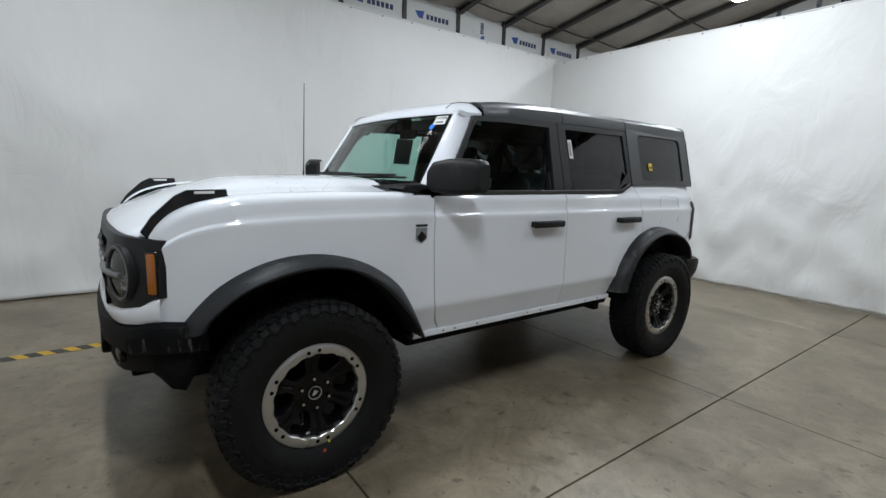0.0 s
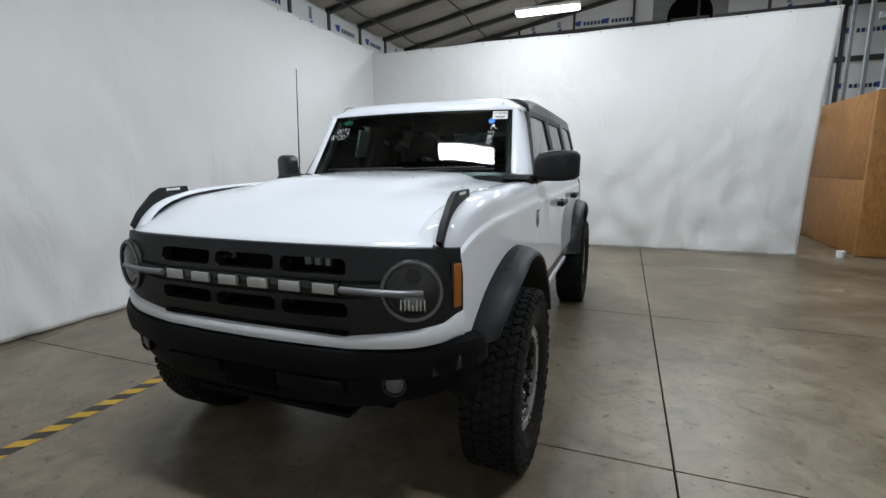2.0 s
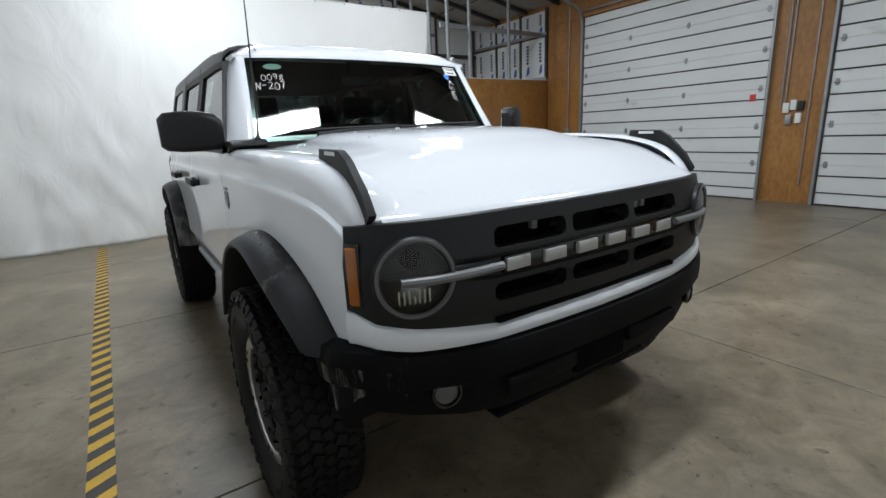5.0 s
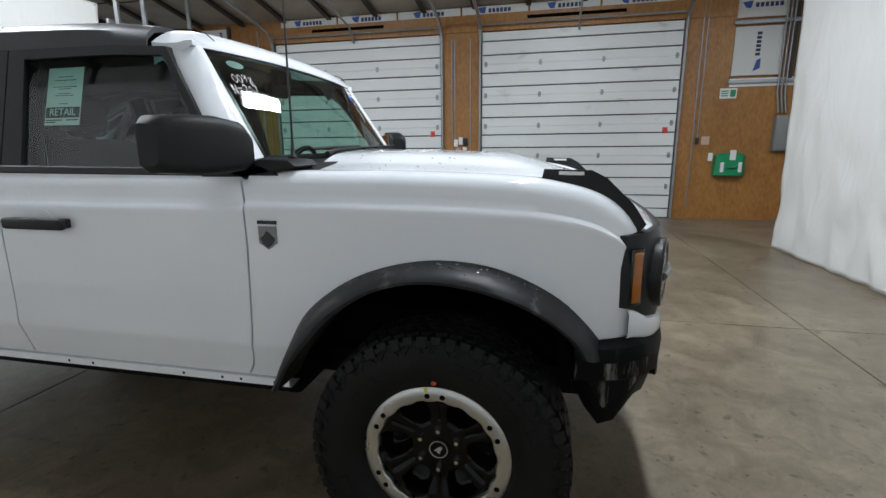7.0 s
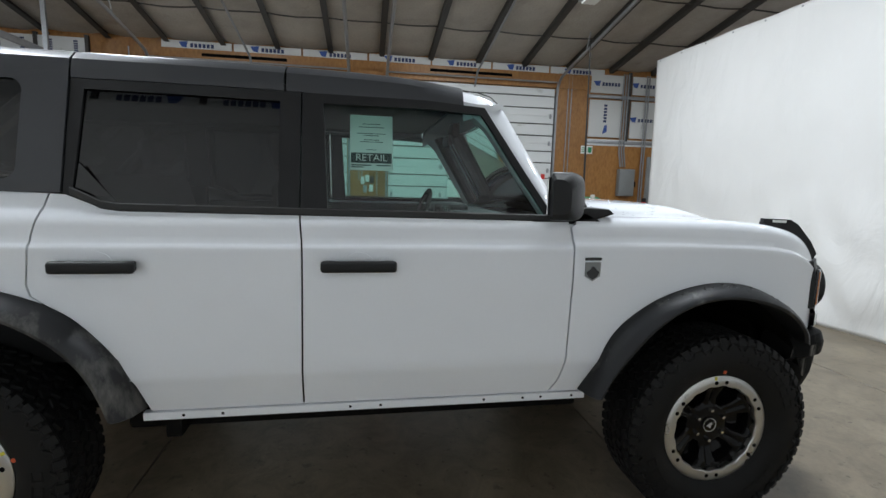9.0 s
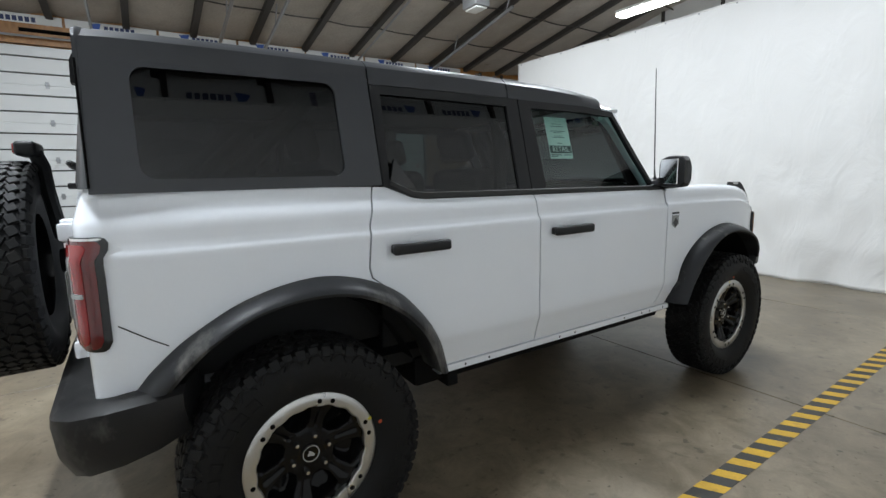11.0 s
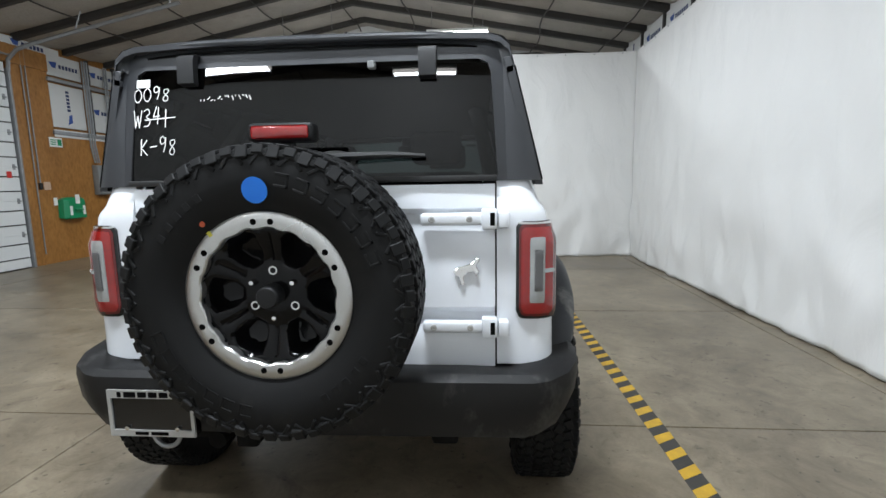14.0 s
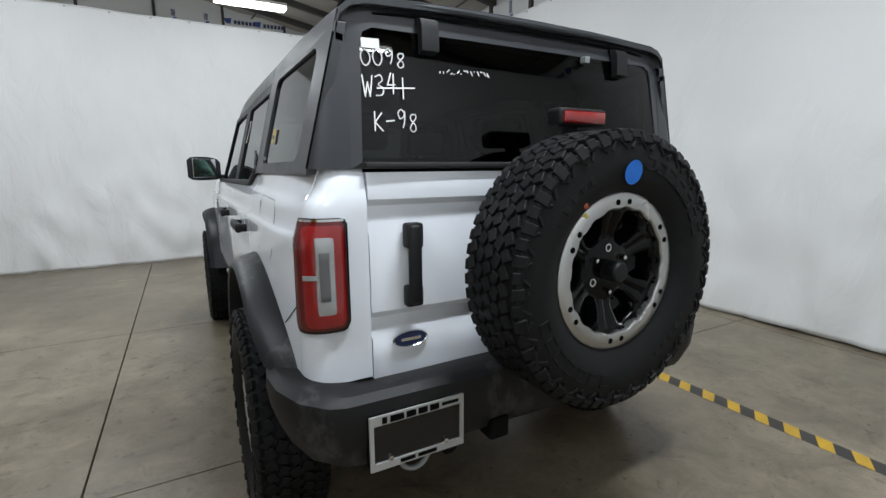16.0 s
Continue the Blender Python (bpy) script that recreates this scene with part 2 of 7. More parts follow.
def concrete_material():
    m, nt, p = mat_nodes("stained_sealed_concrete")
    N, L = nt.nodes.new, nt.links.new
    tc = N("ShaderNodeTexCoord")

    def noise_tex(scale, detail, rough=0.6, dist=0.0):
        n = N("ShaderNodeTexNoise")
        n.inputs["Scale"].default_value, n.inputs["Detail"].default_value = scale, detail
        n.inputs["Roughness"].default_value, n.inputs["Distortion"].default_value = rough, dist
        L(tc.outputs["Object"], n.inputs["Vector"])
        return n.outputs["Fac"]

    def ramp(fac, p0, p1, c0, c1):
        r = N("ShaderNodeValToRGB")
        r.color_ramp.elements[0].position, r.color_ramp.elements[1].position = p0, p1
        r.color_ramp.elements[0].color, r.color_ramp.elements[1].color = (*c0, 1), (*c1, 1)
        L(fac, r.inputs["Fac"])
        return r.outputs["Color"]

    def mult(a, b, f):
        x = N("ShaderNodeMix")
        x.data_type, x.blend_type = "RGBA", "MULTIPLY"
        x.inputs[0].default_value = f
        L(a, x.inputs[6]), L(b, x.inputs[7])
        return x.outputs[2]
    broad, mid, fine, spots = noise_tex(0.9, 5, 0.6, 0.4), noise_tex(4.5, 8, 0.7, 0.8), noise_tex(60, 4), noise_tex(11, 3, 0.5, 0.3)
    col = ramp(broad, 0.3, 0.72, (0.14, 0.112, 0.075), (0.30, 0.252, 0.18))
    col = mult(col, ramp(mid, 0.3, 0.62, (0.45, 0.42, 0.37), (1, 1, 1)), 0.85)
    col = mult(col, ramp(fine, 0.3, 0.7, (0.82, 0.82, 0.82), (1, 1, 1)), 0.6)
    col = mult(col, ramp(spots, 0.64, 0.72, (1, 1, 1), (0.35, 0.32, 0.3)), 0.7)
    col = mult(col, ramp(noise_tex(2.2, 10, 0.75, 2.0), 0.56, 0.66, (1, 1, 1), (0.5, 0.46, 0.42)), 0.6)
    col = mult(col, ramp(noise_tex(28, 2, 0.4), 0.70, 0.74, (1, 1, 1), (0.3, 0.28, 0.26)), 0.8)
    L(col, p.inputs["Base Color"])
    mr = N("ShaderNodeMapRange")
    mr.inputs[3].default_value, mr.inputs[4].default_value = 0.25, 0.5
    L(mid, mr.inputs[0]), L(mr.outputs[0], p.inputs["Roughness"])
    bp = N("ShaderNodeBump")
    bp.inputs["Strength"].default_value, bp.inputs["Distance"].default_value = 0.12, 0.003
    L(fine, bp.inputs["Height"]), L(bp.outputs["Normal"], p.inputs["Normal"])
    return m


def sheet_material():
    m, nt, p = mat_nodes("white_vinyl_sheet")
    N, L = nt.nodes.new, nt.links.new
    tc, mp = N("ShaderNodeTexCoord"), N("ShaderNodeMapping")
    mp.inputs["Scale"].default_value = (1, 1, 0.5)
    L(tc.outputs["Object"], mp.inputs["Vector"])
    a, b = N("ShaderNodeTexNoise"), N("ShaderNodeTexNoise")
    a.inputs["Scale"].default_value, a.inputs["Detail"].default_value, a.inputs["Distortion"].default_value = 2.2, 6, 1.2
    b.inputs["Scale"].default_value, b.inputs["Detail"].default_value = 0.5, 4
    L(mp.outputs["Vector"], a.inputs["Vector"]), L(tc.outputs["Object"], b.inputs["Vector"])
    r = N("ShaderNodeValToRGB")
    r.color_ramp.elements[0].position, r.color_ramp.elements[1].position = 0.3, 0.7
    r.color_ramp.elements[0].color, r.color_ramp.elements[1].color = (0.70, 0.70, 0.685, 1), (0.76, 0.76, 0.75, 1)
    L(b.outputs["Fac"], r.inputs["Fac"]), L(r.outputs["Color"], p.inputs["Base Color"])
    p.inputs["Roughness"].default_value = 0.5
    bp = N("ShaderNodeBump")
    bp.inputs["Strength"].default_value, bp.inputs["Distance"].default_value = 0.75, 0.035
    L(a.outputs["Fac"], bp.inputs["Height"]), L(bp.outputs["Normal"], p.inputs["Normal"])
    return m


M_TAPE = surf("yellow_tape", (0.50, 0.30, 0.018), 0.5, vary=0.2, scale=12, fine=80, bump=0.05, dirt=(0.16, 0.11, 0.03), dirt_amount=0.1, dirt_scale=18)
M_TAPEBLACK = surf("black_tape", (0.03, 0.028, 0.024), 0.55, vary=0.3, scale=12, bump=0.05, dirt=(0.13, 0.11, 0.08), dirt_amount=0.05, dirt_scale=16)
M_WOOD, M_CONCRETE, M_SHEET = wood_material(), concrete_material(), sheet_material()


# ---- mesh helpers ----
def world_of(ob):
    return ob.matrix_basis.copy() if ob.parent is None else world_of(ob.parent) @ ob.matrix_parent_inverse @ ob.matrix_basis


def finish(name, bm, material, angle=35):
    me = bpy.data.meshes.new(name)
    bmesh.ops.recalc_face_normals(bm, faces=bm.faces[:])
    bm.to_mesh(me)
    bm.free()
    for p in me.polygons:
        p.use_smooth = True
    me.set_sharp_from_angle(angle=radians(angle))
    me.materials.append(material)
    return me


def part(name, bm, material, parent, label="", angle=35):
    """Links a bmesh, in world metres, as one mesh under a thing or a part."""
    ob = new(name, finish(name, bm, material, angle))
    ob.parent = parent
    ob.matrix_parent_inverse = world_of(parent).inverted()
    return tagged(ob, label) if label else ob


def thing(name, place, label, category, group="", kind=""):
    ob = new(name)
    ob.matrix_basis = pose(*place)
    ob.empty_display_size = 0.1
    return tagged(ob, label, category, group, kind)


def solid(name, bm, material, label, category="", kind="", group="", angle=35):
    return tagged(new(name, finish(name, bm, material, angle)), label, category, group, kind)


def rbox(bm, a, b, r=0.0, seg=2, m=None):
    """A box from corner a to corner b with rounded edges, turned by m."""
    made = bmesh.ops.create_cube(bm, size=1)["verts"]
    for v in made:
        v.co = Vector([(a[i] + b[i]) / 2 + v.co[i] * abs(b[i] - a[i]) for i in range(3)])
    if r > 0:
        edges = list({e for v in made for e in v.link_edges})
        res = bmesh.ops.bevel(bm, geom=edges, offset=r, segments=seg, profile=0.5, affect="EDGES")
        made = list({v for f in res["faces"] for v in f.verts} | {v for v in made if v.is_valid})
    if m is not None:
        bmesh.ops.transform(bm, matrix=m, verts=made)
    return bm


def box_mesh(a, b, r=0.0, seg=2, m=None):
    return rbox(bmesh.new(), a, b, r, seg, m)


def prism(bm, pts, thick, m, r=0.0, seg=2):
    """A flat outline in its own x-y plane, thick along z from 0, put at m."""
    vs = [bm.verts.new((x, y, 0)) for x, y in pts]
    f = bm.faces.new(vs)
    res = bmesh.ops.extrude_face_region(bm, geom=[f])
    top = [v for v in res["geom"] if isinstance(v, bmesh.types.BMVert)]
    for v in top:
        v.co.z = thick
    allv = vs + top
    if r > 0:
        edges = [e for e in {e for v in top for e in v.link_edges} if all(v in top for v in e.verts)]
        out = bmesh.ops.bevel(bm, geom=edges, offset=r, segments=seg, profile=0.5, affect="EDGES")
        allv = list({v for v in allv if v.is_valid} | {v for g in out["faces"] for v in g.verts})
    bmesh.ops.transform(bm, matrix=m, verts=allv)
    return bm


def lathe(bm, profile, seg=64, m=None, closed=False):
    """Turns a profile of (radius, height) round z."""
    rings = []
    for r, h in profile:
        rings.append([bm.verts.new((r * math.cos(2 * math.pi * k / seg), r * math.sin(2 * math.pi * k / seg), h)) for k in range(seg)]
                     if r > 1e-6 else [bm.verts.new((0, 0, h))])
    pairs = list(zip(rings, rings[1:])) + ([(rings[-1], rings[0])] if closed else [])
    for A, B in pairs:
        for k in range(seg):
            j = (k + 1) % seg
            q = [A[k % len(A)], A[j % len(A)], B[j % len(B)], B[k % len(B)]]
            q = [v for i, v in enumerate(q) if v not in q[:i]]
            if len(q) > 2:
                bm.faces.new(q)
    if m is not None:
        bmesh.ops.transform(bm, matrix=m, verts=[v for ring in rings for v in ring])
    return bm


def tube(bm, pts, r, n=8, cap=True):
    """A round bar along a line of points."""
    pts = [Vector(p) for p in pts]
    rings = []
    for i, p in enumerate(pts):
        d = (pts[min(i + 1, len(pts) - 1)] - pts[max(i - 1, 0)]).normalized()
        q = d.to_track_quat("Z", "Y")
        rr = r[i] if isinstance(r, (list, tuple)) else r
        rings.append([bm.verts.new(p + q @ Vector((rr * math.cos(2 * math.pi * k / n), rr * math.sin(2 * math.pi * k / n), 0))) for k in range(n)])
    for A, B in zip(rings, rings[1:]):
        for k in range(n):
            bm.faces.new((A[k], A[(k + 1) % n], B[(k + 1) % n], B[k]))
    if cap:
        bm.faces.new(rings[0]), bm.faces.new(list(reversed(rings[-1])))
    return bm


def loft(bm, rings, close=False, cap=False):
    """Skins rows of points of equal length; close joins each row to a loop."""
    vs = [[bm.verts.new(p) for p in ring] for ring in rings]
    n = len(vs[0])
    for A, B in zip(vs, vs[1:]):
        for k in range(n if close else n - 1):
            j = (k + 1) % n
            bm.faces.new((A[k], A[j], B[j], B[k]))
    if cap:
        bm.faces.new(vs[0]), bm.faces.new(list(reversed(vs[-1])))
    return bm


def table(pairs, x):
    """Straight interpolation in a table of (x, y)."""
    if x <= pairs[0][0]:
        return pairs[0][1]
    for (x0, y0), (x1, y1) in zip(pairs, pairs[1:]):
        if x <= x1:
            return y0 + (y1 - y0) * (x - x0) / (x1 - x0)
    return pairs[-1][1]


def smooth(pairs, x):
    """As table(), eased through the knots."""
    xs, ys = [p[0] for p in pairs], [p[1] for p in pairs]
    if x <= xs[0]:
        return ys[0]
    if x >= xs[-1]:
        return ys[-1]
    i = max(k for k in range(len(xs)) if xs[k] <= x)
    i = min(i, len(xs) - 2)

    def slope(k):
        if k == 0 or k == len(xs) - 1:
            a, b = (0, 1) if k == 0 else (k - 1, k)
            return (ys[b] - ys[a]) / (xs[b] - xs[a])
        return (ys[k + 1] - ys[k - 1]) / (xs[k + 1] - xs[k - 1])
    h = xs[i + 1] - xs[i]
    t = (x - xs[i]) / h
    return ((2 * t**3 - 3 * t**2 + 1) * ys[i] + (t**3 - 2 * t**2 + t) * h * slope(i)
            + (-2 * t**3 + 3 * t**2) * ys[i + 1] + (t**3 - t**2) * h * slope(i + 1))


def writing(name, text, size, m, material, parent, label=""):
    """Lettering in the built-in font as flat mesh, centred at m, facing its z."""
    cu = bpy.data.curves.new(name, "FONT")
    cu.body, cu.size, cu.align_x, cu.align_y, cu.extrude = text, size, "CENTER", "CENTER", 0.0004
    tmp = bpy.data.objects.new(name, cu)
    scene.collection.objects.link(tmp)
    bpy.context.view_layer.update()
    me = bpy.data.meshes.new_from_object(tmp.evaluated_get(bpy.context.evaluated_depsgraph_get()))
    bpy.data.objects.remove(tmp)
    bpy.data.curves.remove(cu)
    me.transform(m)
    me.materials.clear()
    me.materials.append(material)
    ob = new(name, me)
    ob.parent = parent
    ob.matrix_parent_inverse = world_of(parent).inverted()
    return tagged(ob, label) if label else ob


def strokes(name, lines, width, m, material, parent, label=""):
    """Hand-drawn strokes as thin ribbons in the x-y plane of m."""
    bm = bmesh.new()
    for pts in lines:
        for (x0, y0), (x1, y1) in zip(pts, pts[1:]):
            d = Vector((x1 - x0, y1 - y0, 0))
            if d.length < 1e-6:
                continue
            n = Vector((-d.y, d.x, 0)).normalized() * width / 2
            e = d.normalized() * width * 0.4
            q = [Vector((x0, y0, 0)) - n - e, Vector((x1, y1, 0)) - n + e, Vector((x1, y1, 0)) + n + e, Vector((x0, y0, 0)) + n - e]
            bm.faces.new([bm.verts.new(m @ p) for p in q])
    return part(name, bm, material, parent, label)

# ---- the building ----
XW, XE, YS, YN = -7.6, 3.62, -8.0, 8.0
EAVE, RIDGE, XR = 4.08, 5.15, -2.0


def roof_z(x):
    return RIDGE - abs(x - XR) * (RIDGE - EAVE) / (XR - XW)


def plain_wall(name, a, b, material, label):
    return solid(name, box_mesh(a, b), material, label, "wall", "structure")


floor = thing("floor", (0, 0, 0), "stained sealed concrete floor with sawn joints", "floor", kind="structure")
part("subfloor", box_mesh((XW - 0.2, YS - 0.2, -0.3), (XE + 0.2, YN + 0.2, -0.02)), M_DARK, floor)
wall_west = plain_wall("wall_west", (XW - 0.25, YS - 0.2, 0), (XW - 0.02, YN + 0.2, 4.5), M_WOOD, "varnished strand board wall round the garage doors")
wall_east = plain_wall("wall_east", (XE, YS - 0.2, 0), (XE + 0.2, YN + 0.2, 4.5), M_FOAM, "white foam board outer wall behind the sheet")


def gable(name, y0, y1, label):
    bm = bmesh.new()
    prism(bm, [(XW - 0.2, 0), (XE + 0.2, 0), (XE + 0.2, EAVE), (XR, RIDGE + 0.1), (XW - 0.2, EAVE)], y1 - y0, pose(0, y1, 0, 90, 0, 0))
    return solid(name, bm, M_FOAM, label, "wall", "structure")


wall_south = gable("wall_south", YS - 0.2, YS, "white printed foam board gable wall with steel girts")
wall_north = gable("wall_north", YN, YN + 0.2, "foam board gable wall behind the white sheet")


# ceiling: sagging insulation between dark rafters
def ceiling_mesh():
    bm = bmesh.new()
    ny, pitch = 220, 1.03
    xs = [XW - 0.05 + (XE + 0.1 - XW) * i / 110 for i in range(111)]
    rows = []
    for x in xs:
        row = []
        for k in range(ny + 1):
            y = YS + (YN - YS) * k / ny
            u = ((y - YS) / pitch) % 1.0
            w = ((x - XW) / 1.35) % 1.0
            sag = 0.075 * math.sin(math.pi * u) ** 0.7 * (0.45 + 0.55 * math.sin(math.pi * w) ** 0.6)
            n = noise.noise(Vector((x * 1.7, y * 2.3, 0))) * 0.03 + noise.noise(Vector((x * 6, y * 6, 3))) * 0.012
            row.append((x, y, roof_z(x) + 0.06 - sag - n * math.sin(math.pi * u)))
        rows.append(row)
    return loft(bm, rows)


solid("ceiling", ceiling_mesh(), M_INSUL, "sagging tan insulation blanket between dark steel rafters", "ceiling", "structure", angle=80)
solid("roof_deck", loft(bmesh.new(), [[(x, y, roof_z(x) + 0.35) for y in (YS - 0.2, YN + 0.2)] for x in (XW - 0.3, XR, XE + 0.3)]), M_DARKSTEEL,
      "closed steel roof above the insulation", "roof", "structure")
frame_roof = thing("roof_frame", (XR, 0, RIDGE), "dark painted steel rafters and bridging straps", "roof frame", kind="structure")


def slope_bar(y, x0, x1, w, d, drop):
    bm = bmesh.new()
    rows = [[(x, y - w / 2, roof_z(x) - drop), (x, y + w / 2, roof_z(x) - drop), (x, y + w / 2, roof_z(x) - drop + d), (x, y - w / 2, roof_z(x) - drop + d)] for x in (x0, x1)]
    return loft(bm, rows, close=True, cap=True)


k = 0
while YS + 0.02 + k * 1.03 < YN:
    y = YS + 0.02 + k * 1.03
    for x0, x1 in ((XW, XR), (XR, XE)):
        part("rafter", slope_bar(y, x0, x1, 0.05, 0.1, 0.045), M_DARKSTEEL, frame_roof)
        part("rafter_flange", slope_bar(y + 0.035, x0, x1, 0.09, 0.012, 0.052), M_DARKSTEEL, frame_roof)
    k += 1
for i in range(1, 9):
    x = XW + i * 1.35
    bm = bmesh.new()
    pts = []
    for k in range(60):
        y = YS + (YN - YS) * k / 59
        pts.append((x + 0.12 * noise.noise(Vector((x, y * 0.8, 5))), y, roof_z(x) - 0.03 - 0.03 * math.sin(math.pi * (((y - YS) / 1.03) % 1))))
    part("strap", tube(bm, pts, 0.014, 5), M_DARKSTEEL, frame_roof)
part("main_beam", box_mesh((-4.6, -5.35, 3.42), (XW, -5.3, 3.52), 0.005), M_STEEL, frame_roof)


# printed foam boards: bars stand for the maker's lettering
def printed_board(name, m, w, h, parent, sideways=True, n=2):
    """A board w wide and h high in the x-y plane of m, with navy bars and a slanted mark."""
    bm = bmesh.new()
    rbox(bm, (-w / 2, -h / 2, 0), (w / 2, h / 2, 0.03), 0.003, 1, m)
    b = part(name, bm, M_FOAM, parent)
    for k in range(n):
        cx = -w / 2 + w * (k + 0.5) / n
        bar, mark = bmesh.new(), bmesh.new()
        if sideways:
            letters = min(0.075, w / n / 4)
            for j in range(6):
                y0 = -h * 0.1 + j * min(0.075, h * 0.085)
                if y0 + 0.06 < h / 2:
                    rbox(bar, (cx - letters / 2, y0, 0.031), (cx + letters / 2, y0 + min(0.055, h * 0.06), 0.0325), 0, 1, m)
            prism(mark, [(cx - 0.05, -h * 0.42), (cx + 0.06, -h * 0.36), (cx + 0.06, -h * 0.16), (cx - 0.005, -h * 0.19)], 0.0015, m @ pose(0, 0, 0.031))
        else:
            for j in range(6):
                x0 = cx - 0.12 + j * 0.075
                rbox(bar, (x0, -0.04, 0.031), (x0 + 0.055, 0.035, 0.0325), 0, 1, m)
            prism(mark, [(cx - 0.33, 0.05), (cx - 0.16, 0.07), (cx - 0.19, -0.05), (cx - 0.27, -0.04)], 0.0015, m @ pose(0, 0, 0.031))
        part("print_bar", bar, M_NAVY, b), part("print_mark", mark, M_MIDBLUE, b)
    return b


# west wall above the doors and in the corners
for i in range(12):
    y0 = -7.9 + i * 1.32
    if -4.6 < y0 + 0.6 < 5:
        printed_board("foam_board", pose(XW, y0 + 0.65, 4.0, 90, 0, 90), 1.28, 0.16, wall_west, False, 1)
for y0, w in ((-7.9, 0.9), (-6.98, 0.9), (-6.06, 0.86)):
    for z in (2.98, 3.75):
        printed_board("foam_board", pose(XW, y0 + w / 2, z, 90, 0, 90), w, 0.9 if z < 3 else 0.5, wall_west, True, 2)
for y0, w, n in ((4.96, 0.78, 1), (5.98, 0.62, 1), (6.66, 0.66, 2), (7.36, 0.5, 1)):
    printed_board("foam_board", pose(XW, y0 + w / 2, 3.02, 90, 0, 90), w, 0.82, wall_west, y0 != 5.98, n)
    printed_board("foam_board", pose(XW, y0 + w / 2, 3.78, 90, 0, 90), w, 0.4, wall_west, False, 1)
# east wall band and the gables
for i in range(15):
    printed_board("foam_board", pose(XE, -7.4 + i * 1.03, 3.84, 90, 0, -90), 0.96, 0.36, wall_east, i % 3 == 1, 1)
    part("stud", box_mesh((XE - 0.06, -7.93 + i * 1.03, 3.3), (XE, -7.87 + i * 1.03, 4.1)), M_DARKSTEEL, wall_east)
for i in range(9):
    x = XW + 0.1 + i * 1.24
    for z, h in ((2.85, 0.95), (3.85, 0.95), (4.5, 0.3)):
        if z + h / 2 < roof_z(x) + 0.1 and z + h / 2 < roof_z(x + 1.2) + 0.1:
            if not (-3.3 < x + 0.6 < -1.6 and z > 3.5):
                printed_board("foam_board", pose(x + 0.6, YS, z, 90, 0, 180), 1.18, h, wall_south, i % 2 == 0, 2)
                printed_board("foam_board", pose(x + 0.6, YN, z, 90, 0, 0), 1.18, h, wall_north, i % 2 == 1, 2)
    for yy, ww in ((YS, wall_south), (YN - 0.06, wall_north)):
        part("stud", box_mesh((x - 0.05, yy, 2.3), (x, yy + 0.06, roof_z(x))), M_DARKSTEEL, ww)
for z in (2.35, 3.35, 4.35):
    for yy, ww in ((YS, wall_south), (YN - 0.09, wall_north)):
        part("girt", box_mesh((max(XW, XW + (z - 4.1) * 5.2), yy, z - 0.05), (min(XE, XE - (z - 4.1) * 5.2), yy + 0.09, z + 0.04)), M_DARKSTEEL, ww)
for y0, y1 in ((-8, -5.2), (4.92, 7.9)):
    for z in (2.5, 3.5):
        part("girt", box_mesh((XW, y0, z - 0.035), (XW + 0.07, y1, z + 0.035), 0.004), M_STEEL, wall_west)
for y in (5.9, 6.62, 7.34):
    part("stud", box_mesh((XW, y - 0.03, 2.5), (XW + 0.06, y + 0.03, 4.05)), M_DARKSTEEL, wall_west)
for y in (-7.0, -6.08, -5.22):
    part("stud", box_mesh((XW, y - 0.03, 2.5), (XW + 0.06, y + 0.03, 4.05)), M_DARKSTEEL, wall_west)
bm = bmesh.new()
lathe(bm, [(0.0, 0.02), (0.12, 0.03), (0.13, 0.06), (0.36, 0.04), (0.37, 0.12), (0.42, 0.12), (0.42, 0.0)], 40, pose(-2.4, YS, 4.42, -90, 0, 0))
wall_fan = thing("exhaust_fan", (-2.4, YS, 4.42), "dark round exhaust fan in the gable wall", "fan")
part("housing", bm, M_DARK, wall_fan)
bm = bmesh.new()
rbox(bm, (-3.1, YS - 0.01, 3.98), (-1.7, YS + 0.02, 4.86), 0.01)
part("back_panel", bm, M_STEEL, wall_fan)


